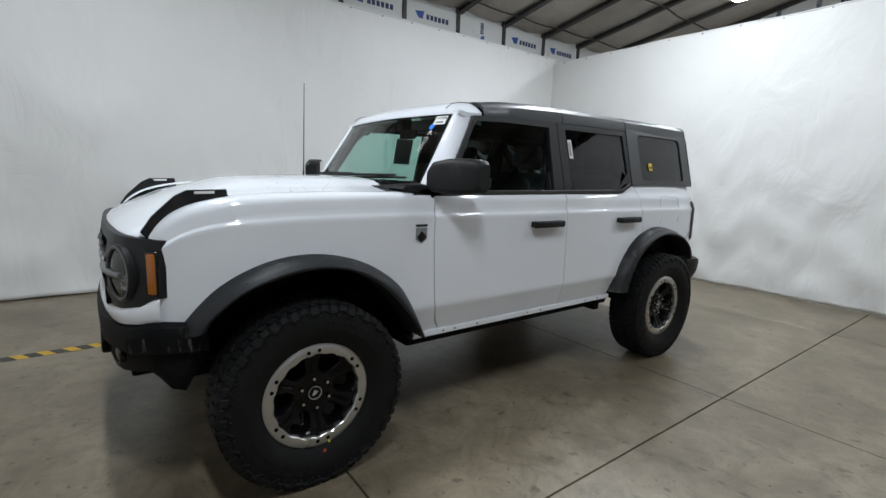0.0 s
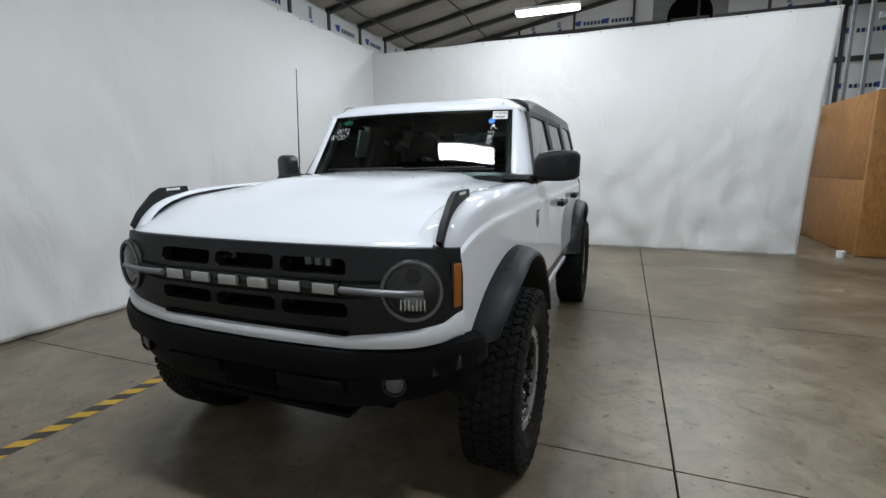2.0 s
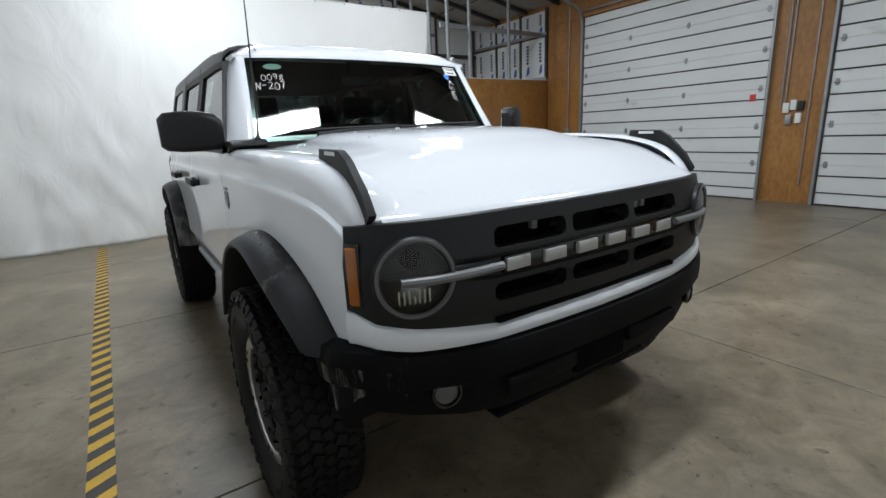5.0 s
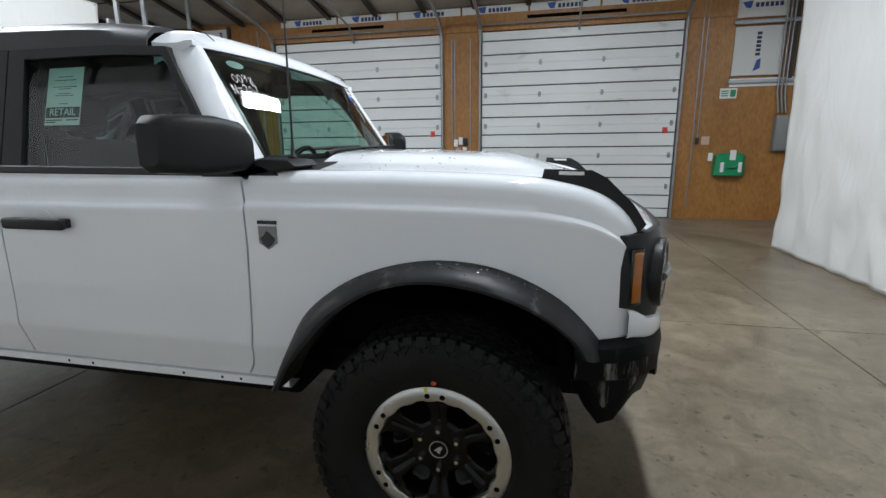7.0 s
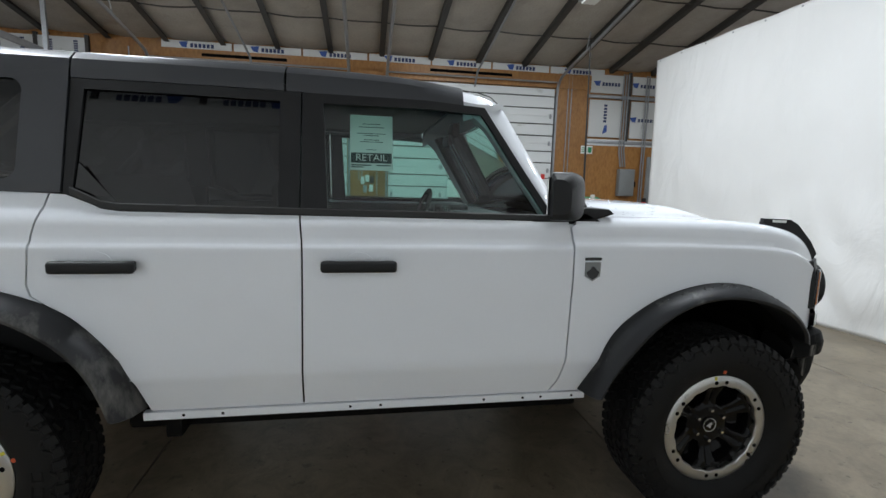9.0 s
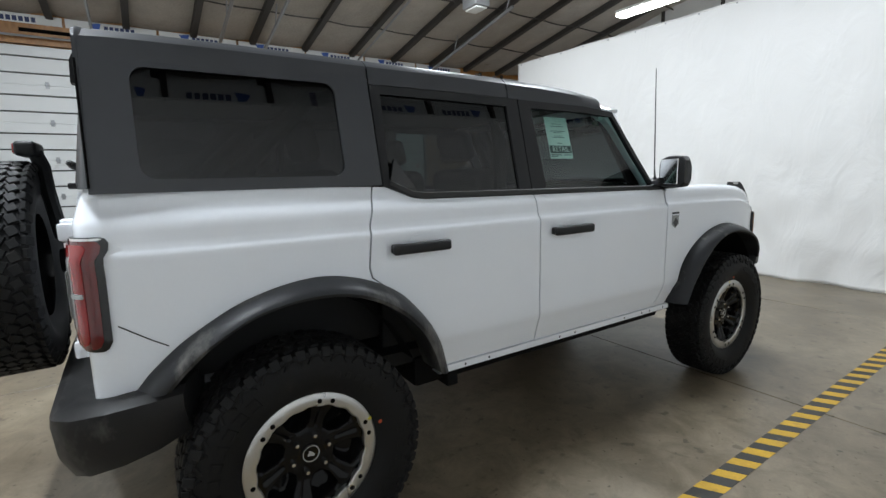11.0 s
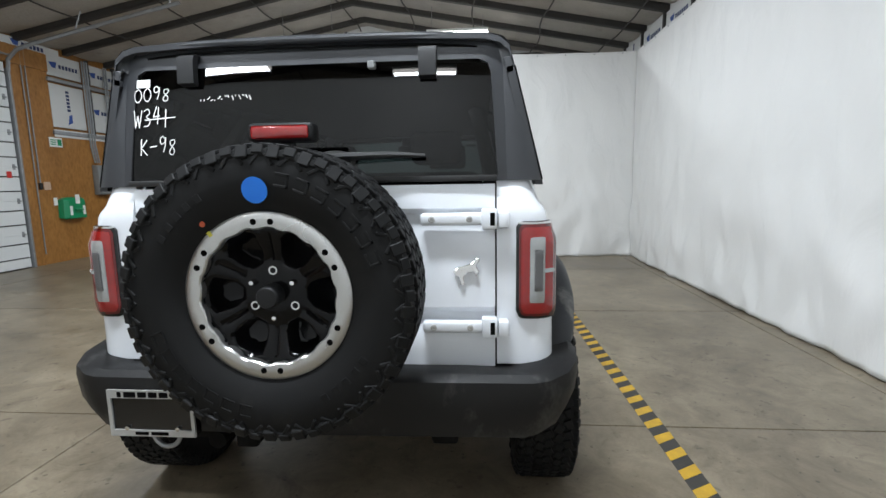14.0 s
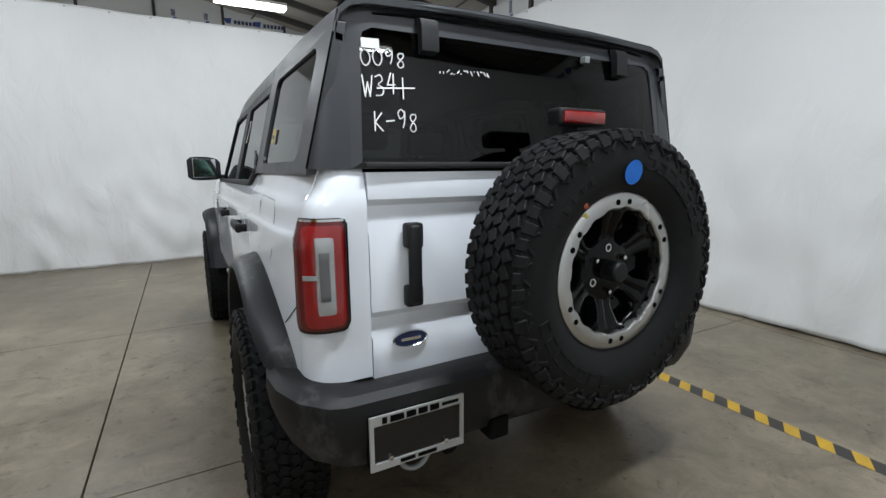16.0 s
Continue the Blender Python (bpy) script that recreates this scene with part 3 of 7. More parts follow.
# ---- sectional garage doors ----
def garage_door(y0, y1, top):
    d = thing("garage_door", (XW, (y0 + y1) / 2, 0), "closed white steel sectional garage door with ribbed panels", "garage door", "garage doors")
    n = 6
    for i in range(n):
        z0, z1 = 0.02 + (top - 0.02) * i / n, 0.02 + (top - 0.02) * (i + 1) / n
        bm = bmesh.new()
        prof = [(0.0, z0 + 0.003), (0.045, z0 + 0.003), *[(x, z0 + (z1 - z0) * f + dz) for f in (0.286, 0.714) for x, dz in ((0.045, -0.014), (0.010, -0.010), (0.010, 0.010), (0.045, 0.014))], (0.045, z1 - 0.012), (0.036, z1 - 0.004), (0.0, z1 - 0.004)]
        loft(bm, [[(XW + 0.01 + x, y, z) for x, z in prof] for y in (y0, y1)], close=True, cap=True)
        pn = part("panel", bm, M_DOORWHITE, d, angle=20)
        # dark strip in each groove stands in for the groove's shade line
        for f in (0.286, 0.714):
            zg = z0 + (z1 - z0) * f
            part("groove_shade_strip", box_mesh((XW + 0.018, y0 + 0.004, zg - 0.0095), (XW + 0.026, y1 - 0.004, zg + 0.0095)), M_DARKSTEEL, pn)
        if i:
            part("seam_strip", box_mesh((XW + 0.012, y0, z0 - 0.006), (XW + 0.05, y1, z0 + 0.002)), M_DOORWHITE, pn)
            for u in (0.02, 0.31, 0.63, 0.98):
                y = y0 + (y1 - y0) * u
                bm = bmesh.new()
                rbox(bm, (XW + 0.054, y - 0.025, z0 - 0.05), (XW + 0.062, y + 0.025, z0 + 0.05), 0.003, 1)
                rbox(bm, (XW + 0.062, y - 0.035, z0 - 0.012), (XW + 0.082, y + 0.035, z0 + 0.012), 0.004, 1)
                part("hinge", bm, M_STEEL, pn)
    bm = bmesh.new()
    rbox(bm, (XW + 0.01, y0, 0), (XW + 0.05, y1, 0.03), 0.005)
    part("bottom_seal", bm, M_RUBBER, d)
    for s, y in ((-1, y0), (1, y1)):
        bm = bmesh.new()
        rbox(bm, (XW + 0.0, y - 0.02 + s * 0.04, 0), (XW + 0.11, y + 0.02 + s * 0.04, top - 0.1), 0.003, 1)
        part("track", bm, M_STEEL, d)
        bm = bmesh.new()
        pts = [(XW + 0.09, y + s * 0.04, top - 0.15), (XW + 0.12, y + s * 0.04, top + 0.05), (XW + 0.3, y + s * 0.04, top + 0.2), (XW + 0.6, y + s * 0.04, top + 0.28), (-4.3, y + s * 0.04, 4.42)]
        tube(bm, pts, 0.033, 6)
        part("overhead_track", bm, M_STEEL, d)
        for x in (-6.2, -4.5):
            bm = bmesh.new()
            zt = top + 0.28 + (x + 7.0) / 2.7 * (4.42 - top - 0.28)
            tube(bm, [(x, y + s * 0.04, zt), (x + 0.15, y + s * 0.04, roof_z(x) + 0.02)], 0.014, 4)
            part("hanger", bm, M_STEEL, d)
    bm = bmesh.new()
    tube(bm, [(XW + 0.14, y0 - 0.05, top + 0.12), (XW + 0.14, y1 + 0.05, top + 0.12)], 0.018, 8)
    part("spring_shaft", bm, M_STEEL, d)
    bm = bmesh.new()
    yc = (y0 + y1) / 2
    tube(bm, [(XW + 0.1, yc, top - 0.06), (XW + 0.16, yc, top + 0.02), (XW + 0.3, yc, top + 0.2), (-4.6, yc, 4.38)], 0.022, 5)
    part("opener_rail", bm, M_STEEL, d)
    rb = bmesh.new()
    rbox(rb, (XW + 0.058, y1 - 0.22, 1.62), (XW + 0.061, y1 - 0.13, 1.73))
    part("warning_sticker", rb, M_REDSIGN, d)
    return d


DOOR_TOP = 3.6
garage_door(-4.08, -0.42, DOOR_TOP)
garage_door(0.44, 4.1, DOOR_TOP)
header = plain_wall("header_beam", (XW - 0.01, -4.9, DOOR_TOP + 0.02), (XW + 0.06, 4.95, 3.93), M_WOOD, "varnished timber header above the garage doors")
for y0, y1 in ((-3.2, -1.6), (1.3, 3.1)):
    part("slot", box_mesh((XW + 0.055, y0, 3.80), (XW + 0.064, y1, 3.86)), M_DARK, header)
for nm, y0, y1, z1 in (("trim_1", -0.36, 0.38, DOOR_TOP + 0.02), ("trim_2", 4.16, 4.95, 3.95), ("trim_3", -5.15, -4.14, 3.95), ("trim_4", 4.95, 7.95, 2.42)):
    plain_wall(nm, (XW - 0.01, y0, 0), (XW + 0.03, y1, z1), M_WOOD, "varnished strand board panel between the doors")
part("ledge", box_mesh((XW, 4.95, 2.42), (XW + 0.04, 6.6, 2.56)), M_DOORWHITE, wall_west)


def conduit(name, pts, r, label):
    return solid(name, tube(bmesh.new(), pts, r, 8), M_STEEL, label, "conduit")


for y in (-0.18, -0.12, 0.2):
    conduit("conduit", [(XW + 0.05, y, 3.5), (XW + 0.05, y, 1.5 if y < 0 else 0.3)], 0.011, "thin steel conduit on the timber post")
for y in (4.42, 4.5):
    conduit("conduit", [(XW + 0.05, y, 3.9), (XW + 0.05, y, 1.45 if y > 4.45 else 0.2)], 0.011, "thin steel conduit beside the garage door")
for y in (5.72, 5.78, 5.84):
    conduit("conduit", [(XW + 0.09, y, 4.0), (XW + 0.09, y, 2.3), (XW + 0.09, y + 0.06, 1.95)], 0.016, "bundled steel conduit above the breaker box")
for y in (6.3, 6.36):
    conduit("conduit", [(XW + 0.08, y, 4.0), (XW + 0.08, y, 1.1)], 0.016, "steel conduit beside the grey door")
conduit("conduit", [(XW + 0.06, -4.5, 3.9), (XW + 0.06, -4.5, 1.3)], 0.014, "steel conduit on the strand board")
bx = solid("outlet_box", box_mesh((XW + 0.03, -4.56, 1.2), (XW + 0.09, -4.44, 1.32), 0.006), M_STEEL, "small steel outlet box at the conduit's end", "outlet box")

bb = thing("breaker_box", (XW, 5.95, 1.2), "grey steel electrical breaker box on strand board", "electrical box")
part("body", box_mesh((XW + 0.03, 5.74, 1.28), (XW + 0.17, 6.12, 1.9), 0.008), M_GREY, bb)
part("cover", box_mesh((XW + 0.17, 5.76, 1.3), (XW + 0.182, 6.1, 1.88), 0.004), M_GREY, bb)
part("switch_handle", box_mesh((XW + 0.05, 6.12, 1.5), (XW + 0.13, 6.18, 1.62), 0.008), M_DARK, bb)

es = thing("eyewash_station", (XW, 5.08, 0.8), "green plastic eyewash station with paper tags on the wall", "eyewash station")
bm = bmesh.new()
rows = []
for x, w, z0, z1 in ((0.03, 0.27, 0.84, 1.24), (0.14, 0.26, 0.82, 1.25), (0.2, 0.2, 0.84, 1.22)):
    rows.append([(XW + x, 5.08 + a * w, z) for a, z in ((-1, z0 + 0.02), (-0.9, z0), (0.9, z0), (1, z0 + 0.02), (0.92, z1 - 0.04), (0.6, z1), (-0.6, z1), (-0.92, z1 - 0.04))])
part("tank", loft(bm, rows, close=True, cap=True), M_GREEN, es)
for s in (-1, 1):
    part("print_panel", box_mesh((XW + 0.2, 5.08 + s * 0.15 - 0.03, 0.9), (XW + 0.206, 5.08 + s * 0.15 + 0.03, 1.08), 0.002, 1), M_PAPER, es)
part("tray", box_mesh((XW + 0.2, 5.0, 0.98), (XW + 0.26, 5.16, 1.02), 0.008), M_GREEN, es)
part("tag", box_mesh((XW + 0.205, 5.04, 1.12), (XW + 0.215, 5.14, 1.3), 0.002, 1), M_PAPER, es)
part("tag", box_mesh((XW + 0.05, 4.72, 1.1), (XW + 0.06, 4.8, 1.25), 0.002, 1), M_PAPER, es)
sg = thing("notice_sign", (XW, 4.95, 2.2), "small white and green notice on strand board", "sign")
part("plate", box_mesh((XW + 0.03, 4.81, 2.22), (XW + 0.04, 5.09, 2.4), 0.002, 1), M_PAPER, sg)
bm = bmesh.new()
rbox(bm, (XW + 0.0405, 4.98, 2.25), (XW + 0.042, 5.07, 2.37))
for j in range(3):
    rbox(bm, (XW + 0.0405, 4.83, 2.26 + j * 0.04), (XW + 0.042, 4.95, 2.28 + j * 0.04))
part("pictogram", bm, M_GREEN, sg)
sw = thing("wall_switch", (XW, 4.62, 1.4), "cream switch plate with a dark push button", "switch")
part("plate", box_mesh((XW + 0.03, 4.58, 1.4), (XW + 0.04, 4.72, 1.55), 0.003, 1), surf("cream_plate", (0.5, 0.36, 0.27), 0.5), sw)
part("button", box_mesh((XW + 0.03, 4.47, 1.41), (XW + 0.07, 4.53, 1.53), 0.004, 1), M_RUBBER, sw)
for i, (y, z, mt) in enumerate(((-0.1, 1.48, M_PAPER), (0.0, 1.52, M_PAPER), (0.1, 1.5, M_RUBBER), (-0.05, 1.3, M_STEEL), (0.08, 1.32, M_PAPER))):
    solid("control_box", box_mesh((XW + 0.03, y - 0.04, z - 0.07), (XW + 0.08, y + 0.04, z + 0.08), 0.005), mt, "small door control box on the timber post", "control box", group="door controls")

dr = thing("steel_door", (XW, 7.0, 0), "closed grey steel exit door with a paper notice", "door")
part("leaf", box_mesh((XW + 0.03, 6.55, 0.01), (XW + 0.075, 7.5, 2.12), 0.004), M_GREY, dr)
part("frame", box_mesh((XW + 0.02, 6.47, 0), (XW + 0.06, 7.58, 2.2), 0.004), M_GREY, dr)
part("notice", box_mesh((XW + 0.075, 6.98, 1.5), (XW + 0.08, 7.14, 1.75)), M_PAPER, dr)
bm = bmesh.new()
tube(bm, [(XW + 0.075, 7.4, 1.0), (XW + 0.14, 7.4, 1.0), (XW + 0.14, 7.28, 1.0)], 0.012, 8)
part("lever", bm, M_STEEL, dr)
ex = thing("exit_sign", (XW, 7.2, 2.3), "lit red exit sign above the grey door", "exit sign")
part("housing", box_mesh((XW + 0.03, 6.85, 2.26), (XW + 0.1, 7.28, 2.42), 0.006), M_PAPER, ex)
part("face", box_mesh((XW + 0.1, 6.98, 2.24), (XW + 0.105, 7.18, 2.44), 0.002, 1), M_EXIT, ex)
writing("lettering", "EXIT", 0.1, pose(XW + 0.107, 7.08, 2.34, 90, 0, 90), M_PAPER, ex)
fe = thing("fire_extinguisher", (XW + 0.12, 6.42, 0.7), "red fire extinguisher hung beside the grey door", "fire extinguisher")
part("cylinder", lathe(bmesh.new(), [(0, 0.72), (0.06, 0.72), (0.07, 0.75), (0.07, 1.08), (0.05, 1.14), (0.02, 1.16), (0, 1.16)], 20, pose(XW + 0.12, 6.42, 0)), M_REDSIGN, fe)
part("valve", box_mesh((XW + 0.09, 6.39, 1.15), (XW + 0.15, 6.47, 1.24), 0.008), M_RUBBER, fe)


# ---- low strand board partition in the corner ----
def partition():
    p = thing("partition_wall", (-6.1, -5.2, 0), "low varnished strand board partition with steel studs above", "partition wall", kind="structure")
    part("front_board", box_mesh((XW + 0.035, -5.26, 0.01), (-4.67, -5.18, 2.44), 0.004), M_WOOD, p)
    part("side_board", box_mesh((-4.75, YS, 0.01), (-4.672, -5.262, 1.15), 0.004), M_WOOD, p)
    part("side_board", box_mesh((-4.75, YS, 1.154), (-4.672, -5.262, 2.44), 0.004), M_WOOD, p)
    part("cap", box_mesh((XW + 0.035, -5.27, 2.44), (-4.66, -5.17, 2.455)), M_FOAM, p)
    for x, y in ((-4.72, -5.23), (-5.28, -5.23), (-6.38, -5.23), (-4.72, -5.9), (-4.72, -6.6), (-4.72, -7.3)):
        part("stud", box_mesh((x - 0.025, y - 0.035, 2.455), (x + 0.025, y + 0.035, roof_z(x) + 0.02), 0.003, 1), M_STEEL, p)
    return p


partition()
cm = thing("ceiling_camera", (-4.78, -5.15, 2.7), "small white dome camera on a steel stud", "camera")
part("dome", lathe(bmesh.new(), [(0, 0), (0.03, 0.004), (0.05, 0.02), (0.055, 0.045), (0.04, 0.07), (0, 0.075)], 20, pose(-4.74, -5.17, 2.78, -90, 0, 0)), M_PAPER, cm)
part("lens", lathe(bmesh.new(), [(0.02, 0.07), (0.02, 0.078), (0, 0.079)], 16, pose(-4.74, -5.17, 2.78, -90, 0, 0)), M_DARK, cm)
cb = bmesh.new()
pts = []
for k in range(60):
    a = k * 0.38
    pts.append((-5.12 + 0.09 * math.cos(a) + 0.02 * math.sin(k * 1.3), -5.165, 2.2 + 0.11 * math.sin(a) * (0.6 + 0.4 * math.sin(k * 0.21)) - k * 0.0035))
tube(cb, [(-5.12, -5.165, 2.46)] + pts, 0.006, 5)
solid("coiled_cable", cb, M_PAPER, "coiled pale cable hung on the partition", "cable")

br = thing("push_broom", (-5.3, -4.8, 0), "push broom with a pale stick leaning on the partition", "broom")
part("stick", tube(bmesh.new(), [(-5.32, -5.165, 1.52), (-5.29, -4.82, 0.09)], 0.013, 10), M_PAPER, br, "pale wooden stick")
part("head", box_mesh((-5.62, -4.87, 0.055), (-4.98, -4.79, 0.1), 0.01), M_BLACKP, br)
part("bristles", box_mesh((-5.61, -4.885, 0.0), (-4.99, -4.775, 0.055), 0.008), surf("brown_bristles", (0.06, 0.035, 0.022), 0.9, fine=300, bump=0.6), br)

ct = thing("utility_cart", (-5.85, -4.8, 0), "black plastic two-shelf utility cart with casters", "cart")
for z in (0.2, 0.76):
    part("shelf", box_mesh((-6.42, -5.06, z), (-5.3, -4.55, z + 0.1), 0.02), M_BLACKP, ct)
for x in (-6.36, -5.38):
    for y in (-5.0, -4.62):
        part("leg", box_mesh((x - 0.035, y - 0.035, 0.14), (x + 0.035, y + 0.035, 0.78), 0.012), M_BLACKP, ct)
        w = part("caster", box_mesh((x - 0.02, y - 0.03, 0.1), (x + 0.02, y + 0.03, 0.15), 0.004), M_STEEL, ct)
        part("caster_wheel", lathe(bmesh.new(), [(0, -0.018), (0.05, -0.018), (0.058, -0.01), (0.058, 0.01), (0.05, 0.018), (0, 0.018)], 20, pose(x, y, 0.06, 90, 0, 0)), M_RUBBER, w)
part("push_handle", tube(bmesh.new(), [(-6.42, -4.98, 0.84), (-6.52, -4.98, 0.92), (-6.52, -4.64, 0.92), (-6.42, -4.64, 0.84)], 0.018, 8), M_BLACKP, ct)
df = thing("drum_fan", (-6.85, -4.75, 0), "black round floor fan beside the cart", "fan")
part("drum", lathe(bmesh.new(), [(0.29, -0.14), (0.33, -0.15), (0.34, 0.0), (0.33, 0.15), (0.29, 0.14), (0.29, 0.0)], 40, pose(-6.85, -4.78, 0.36, 90, 0, 20), closed=True), M_BLACKP, df)
bm = bmesh.new()
for r in (0.06, 0.12, 0.18, 0.24):
    lathe(bm, [(r - 0.004, 0.135), (r + 0.004, 0.135), (r + 0.004, 0.143), (r - 0.004, 0.143)], 32, pose(-6.85, -4.78, 0.36, 90, 0, 20), closed=True)
part("guard", bm, M_DARKSTEEL, df)
part("motor", lathe(bmesh.new(), [(0, -0.1), (0.08, -0.1), (0.09, 0.1), (0, 0.12)], 20, pose(-6.85, -4.78, 0.36, 90, 0, 20)), M_BLACKP, df)
part("stand", box_mesh((-7.1, -4.95, 0.0), (-6.6, -4.6, 0.04), 0.01), M_BLACKP, df)
part("handle", tube(bmesh.new(), [(-6.95, -4.78, 0.68), (-6.92, -4.78, 0.8), (-6.72, -4.78, 0.82), (-6.68, -4.78, 0.66)], 0.02, 8), M_BLACKP, df)
solid("white_cup", lathe(bmesh.new(), [(0, 0), (0.05, 0), (0.06, 0.1), (0.055, 0.1), (0.045, 0.01), (0, 0.01)], 20, pose(-4.45, -5.05, 0)), M_PAPER, "white cup standing on the floor by the partition", "cup")


plain_wall("wall_panel_north", (XW + 0.04, YN - 0.16, 0), (-4.2, YN - 0.13, 2.45), M_WOOD, "varnished strand board panel on the gable wall")


# ---- hung white sheets ----
def sheet(name, p0, p1, top, label, seed, lean=0.0, hang=0.02):
    """A wrinkled vinyl sheet from p0 to p1 with a little sag at its top hem."""
    p0, p1 = Vector((*p0, 0)), Vector((*p1, 0))
    d = p1 - p0
    n = Vector((-d.y, d.x, 0)).normalized()
    nu, nv = int(d.length / 0.045), 80
    rows = []
    for j in range(nv + 1):
        v = j / nv
        row = []
        for i in range(nu + 1):
            u = i / nu
            s = u * d.length
            low = (1 - v) ** 2
            fold = noise.noise(Vector((s * 2.6 + (1 - v) * 1.2 * noise.noise(Vector((s * 0.7, seed, 2))), v * 1.0, seed)))
            chev = noise.noise(Vector((s * 3.2, (v * 3.6) * 2.2 + abs(noise.noise(Vector((s * 1.1, seed, 7)))) * 2, seed + 9)))
            off = hang * fold * (0.35 + 1.6 * low) + 0.05 * chev * low + 0.006 * chev + 0.012 * noise.noise(Vector((s * 0.5, v * 1.5, seed + 4)))
            off += 0.004 * noise.noise(Vector((s * 7, v * 9, seed + 5))) * (0.3 + low)
            zt = top + 0.015 * noise.noise(Vector((s * 0.6, seed, 1))) + 0.004 * math.cos(2 * math.pi * s / 1.1)
            bot = 0.012 + 0.012 * noise.noise(Vector((s * 1.5, seed, 3)))
            q = p0 + d * u + n * off
            q += d.normalized() * lean * (v ** 2) * (u ** 8)
            row.append((q.x, q.y, bot + (zt - bot) * v))
        rows.append(row)
    s = tagged(new(name, finish(name, loft(bmesh.new(), rows), M_SHEET, 180)), label, "backdrop sheet", kind="structure")
    md = s.modifiers.new("thickness", "SOLIDIFY")
    md.thickness = 0.003
    hem = bmesh.new()
    tube(hem, [Vector(p) + Vector((0, 0, -0.012)) for p in rows[-1][::4]], 0.012, 6)
    part("hem", hem, M_SHEET, s)
    k = 0
    for p in rows[-1][6::11]:
        k += 1
        g = bmesh.new()
        lathe(g, [(0.004, -0.008), (0.012, -0.008), (0.012, 0.008), (0.004, 0.008)], 10, pose(p[0], p[1], p[2] - 0.03, 90, 0, math.degrees(math.atan2(d.y, d.x))), closed=True)
        part("grommet", g, M_STEEL, s)
    return s


sheet("backdrop_east", (3.38, -4.98), (3.38, 5.12), 3.64, "white vinyl sheet hung as a backdrop wall with creases", 1.3)
sheet("backdrop_south", (3.4, -4.92), (-3.86, -4.88), 3.56, "white vinyl sheet wall hung behind the car", 4.1, 0.18)
sheet("backdrop_north", (3.4, 5.11), (-4.88, 4.85), 3.63, "creased white vinyl sheet wall ahead of the car", 8.7, 0.06)


# ---- lamps ----
for i, (x, y, z, watts) in enumerate(LAMP_PLACES):
    lp = thing("strip_light", (x, y, z), "lit white strip light hung from the roof; the y = -2.9 row is added", "ceiling light", "strip lights")
    part("housing", box_mesh((x - 0.6, y - 0.12, z + 0.03), (x + 0.6, y + 0.12, z + 0.08), 0.008), M_PAPER, lp)
    part("diffuser", box_mesh((x - 0.59, y - 0.115, z - 0.03), (x + 0.59, y + 0.115, z + 0.028), 0.02), M_LAMP, lp, "glowing white diffuser")
    for s in (-0.5, 0.5):
        part("wire", tube(bmesh.new(), [(x + s, y, z + 0.08), (x + s, y, roof_z(x + s) + 0.03)], 0.004, 4), M_STEEL, lp)
    li = bpy.data.lights.new("strip_lamp", "AREA")
    li.shape, li.size, li.size_y, li.energy, li.color = "RECTANGLE", 1.15, 0.22, watts, (0.85, 0.925, 1.0)
    lo = new("strip_lamp", li)
    lo.matrix_basis = pose(x, y, z - 0.036)
    lo.parent, lo.matrix_parent_inverse = lp, lp.matrix_basis.inverted()
op = thing("door_opener", (-4.3, 3.3, 4.2), "boxy grey garage door opener hung from the roof", "door opener")
part("body", box_mesh((-4.5, 3.15, 4.25), (-4.1, 3.45, 4.42), 0.02), M_STEEL, op)
part("lens", box_mesh((-4.46, 3.19, 4.22), (-4.14, 3.41, 4.25), 0.008), M_PAPER, op)
part("hanger", tube(bmesh.new(), [(-4.3, 3.3, 4.42), (-4.3, 3.3, roof_z(-4.3) + 0.03)], 0.012, 4), M_STEEL, op)

# ---- floor tape ----
TAPE = [(-4.85, 1.66), (-1.1, 1.605), (1.36, 1.56), (5.07, 1.48)]
bm = bmesh.new()
loft(bm, [[(x - 0.053, y, 0.001), (x + 0.053, y, 0.001)] for y, x in TAPE])
tape = solid("hazard_tape", bm, M_TAPEBLACK, "worn yellow and black hazard tape on the floor", "floor tape")
rnd = random.Random(3)
for k in range(64):
    y = -4.78 + k * 0.153
    bm = bmesh.new()
    x0, x1 = table(TAPE, y) - 0.0525, table(TAPE, y) + 0.0525
    e = [rnd.uniform(-0.003, 0.003) for _ in range(4)]
    bm.faces.new([bm.verts.new(p) for p in ((x0, y - 0.04 + e[0], 0.0022), (x1, y + 0.02 + e[1], 0.0022), (x1, y + 0.093 + e[2], 0.0022), (x0, y + 0.033 + e[3], 0.0022))])
    part("stripe", bm, M_TAPE, tape)

# ---- the car: x to its right, y ahead, standing on z = 0 ----
WB, HUB_Z, TYRE_R = 1.4745, 0.425, 0.43
SIDE = [(0.54, 0.845), (0.60, 0.868), (0.69, 0.893), (0.72, 0.903), (0.74, 0.905), (0.80, 0.901), (1.0, 0.899), (1.15, 0.897), (1.20, 0.898), (1.212, 0.896), (1.228, 0.884), (1.30, 0.874), (1.325, 0.86), (1.34, 0.845), (1.42, 0.82)]
car = thing("car", (0, 0, 0), "white four-door off-road car with black hardtop and flares", "car")


def side_x(y, z):
    x = table(SIDE, z)
    if y < -1.5:
        x -= 0.038 * ((-1.5 - y) / 0.55) ** 2.4
    if y > 1.35:
        x -= 0.055 * ((y - 1.35) / 0.65) ** 2
    if y > 1.75:
        x -= 0.012 * ((y - 1.75) / 0.295) ** 3
    return x


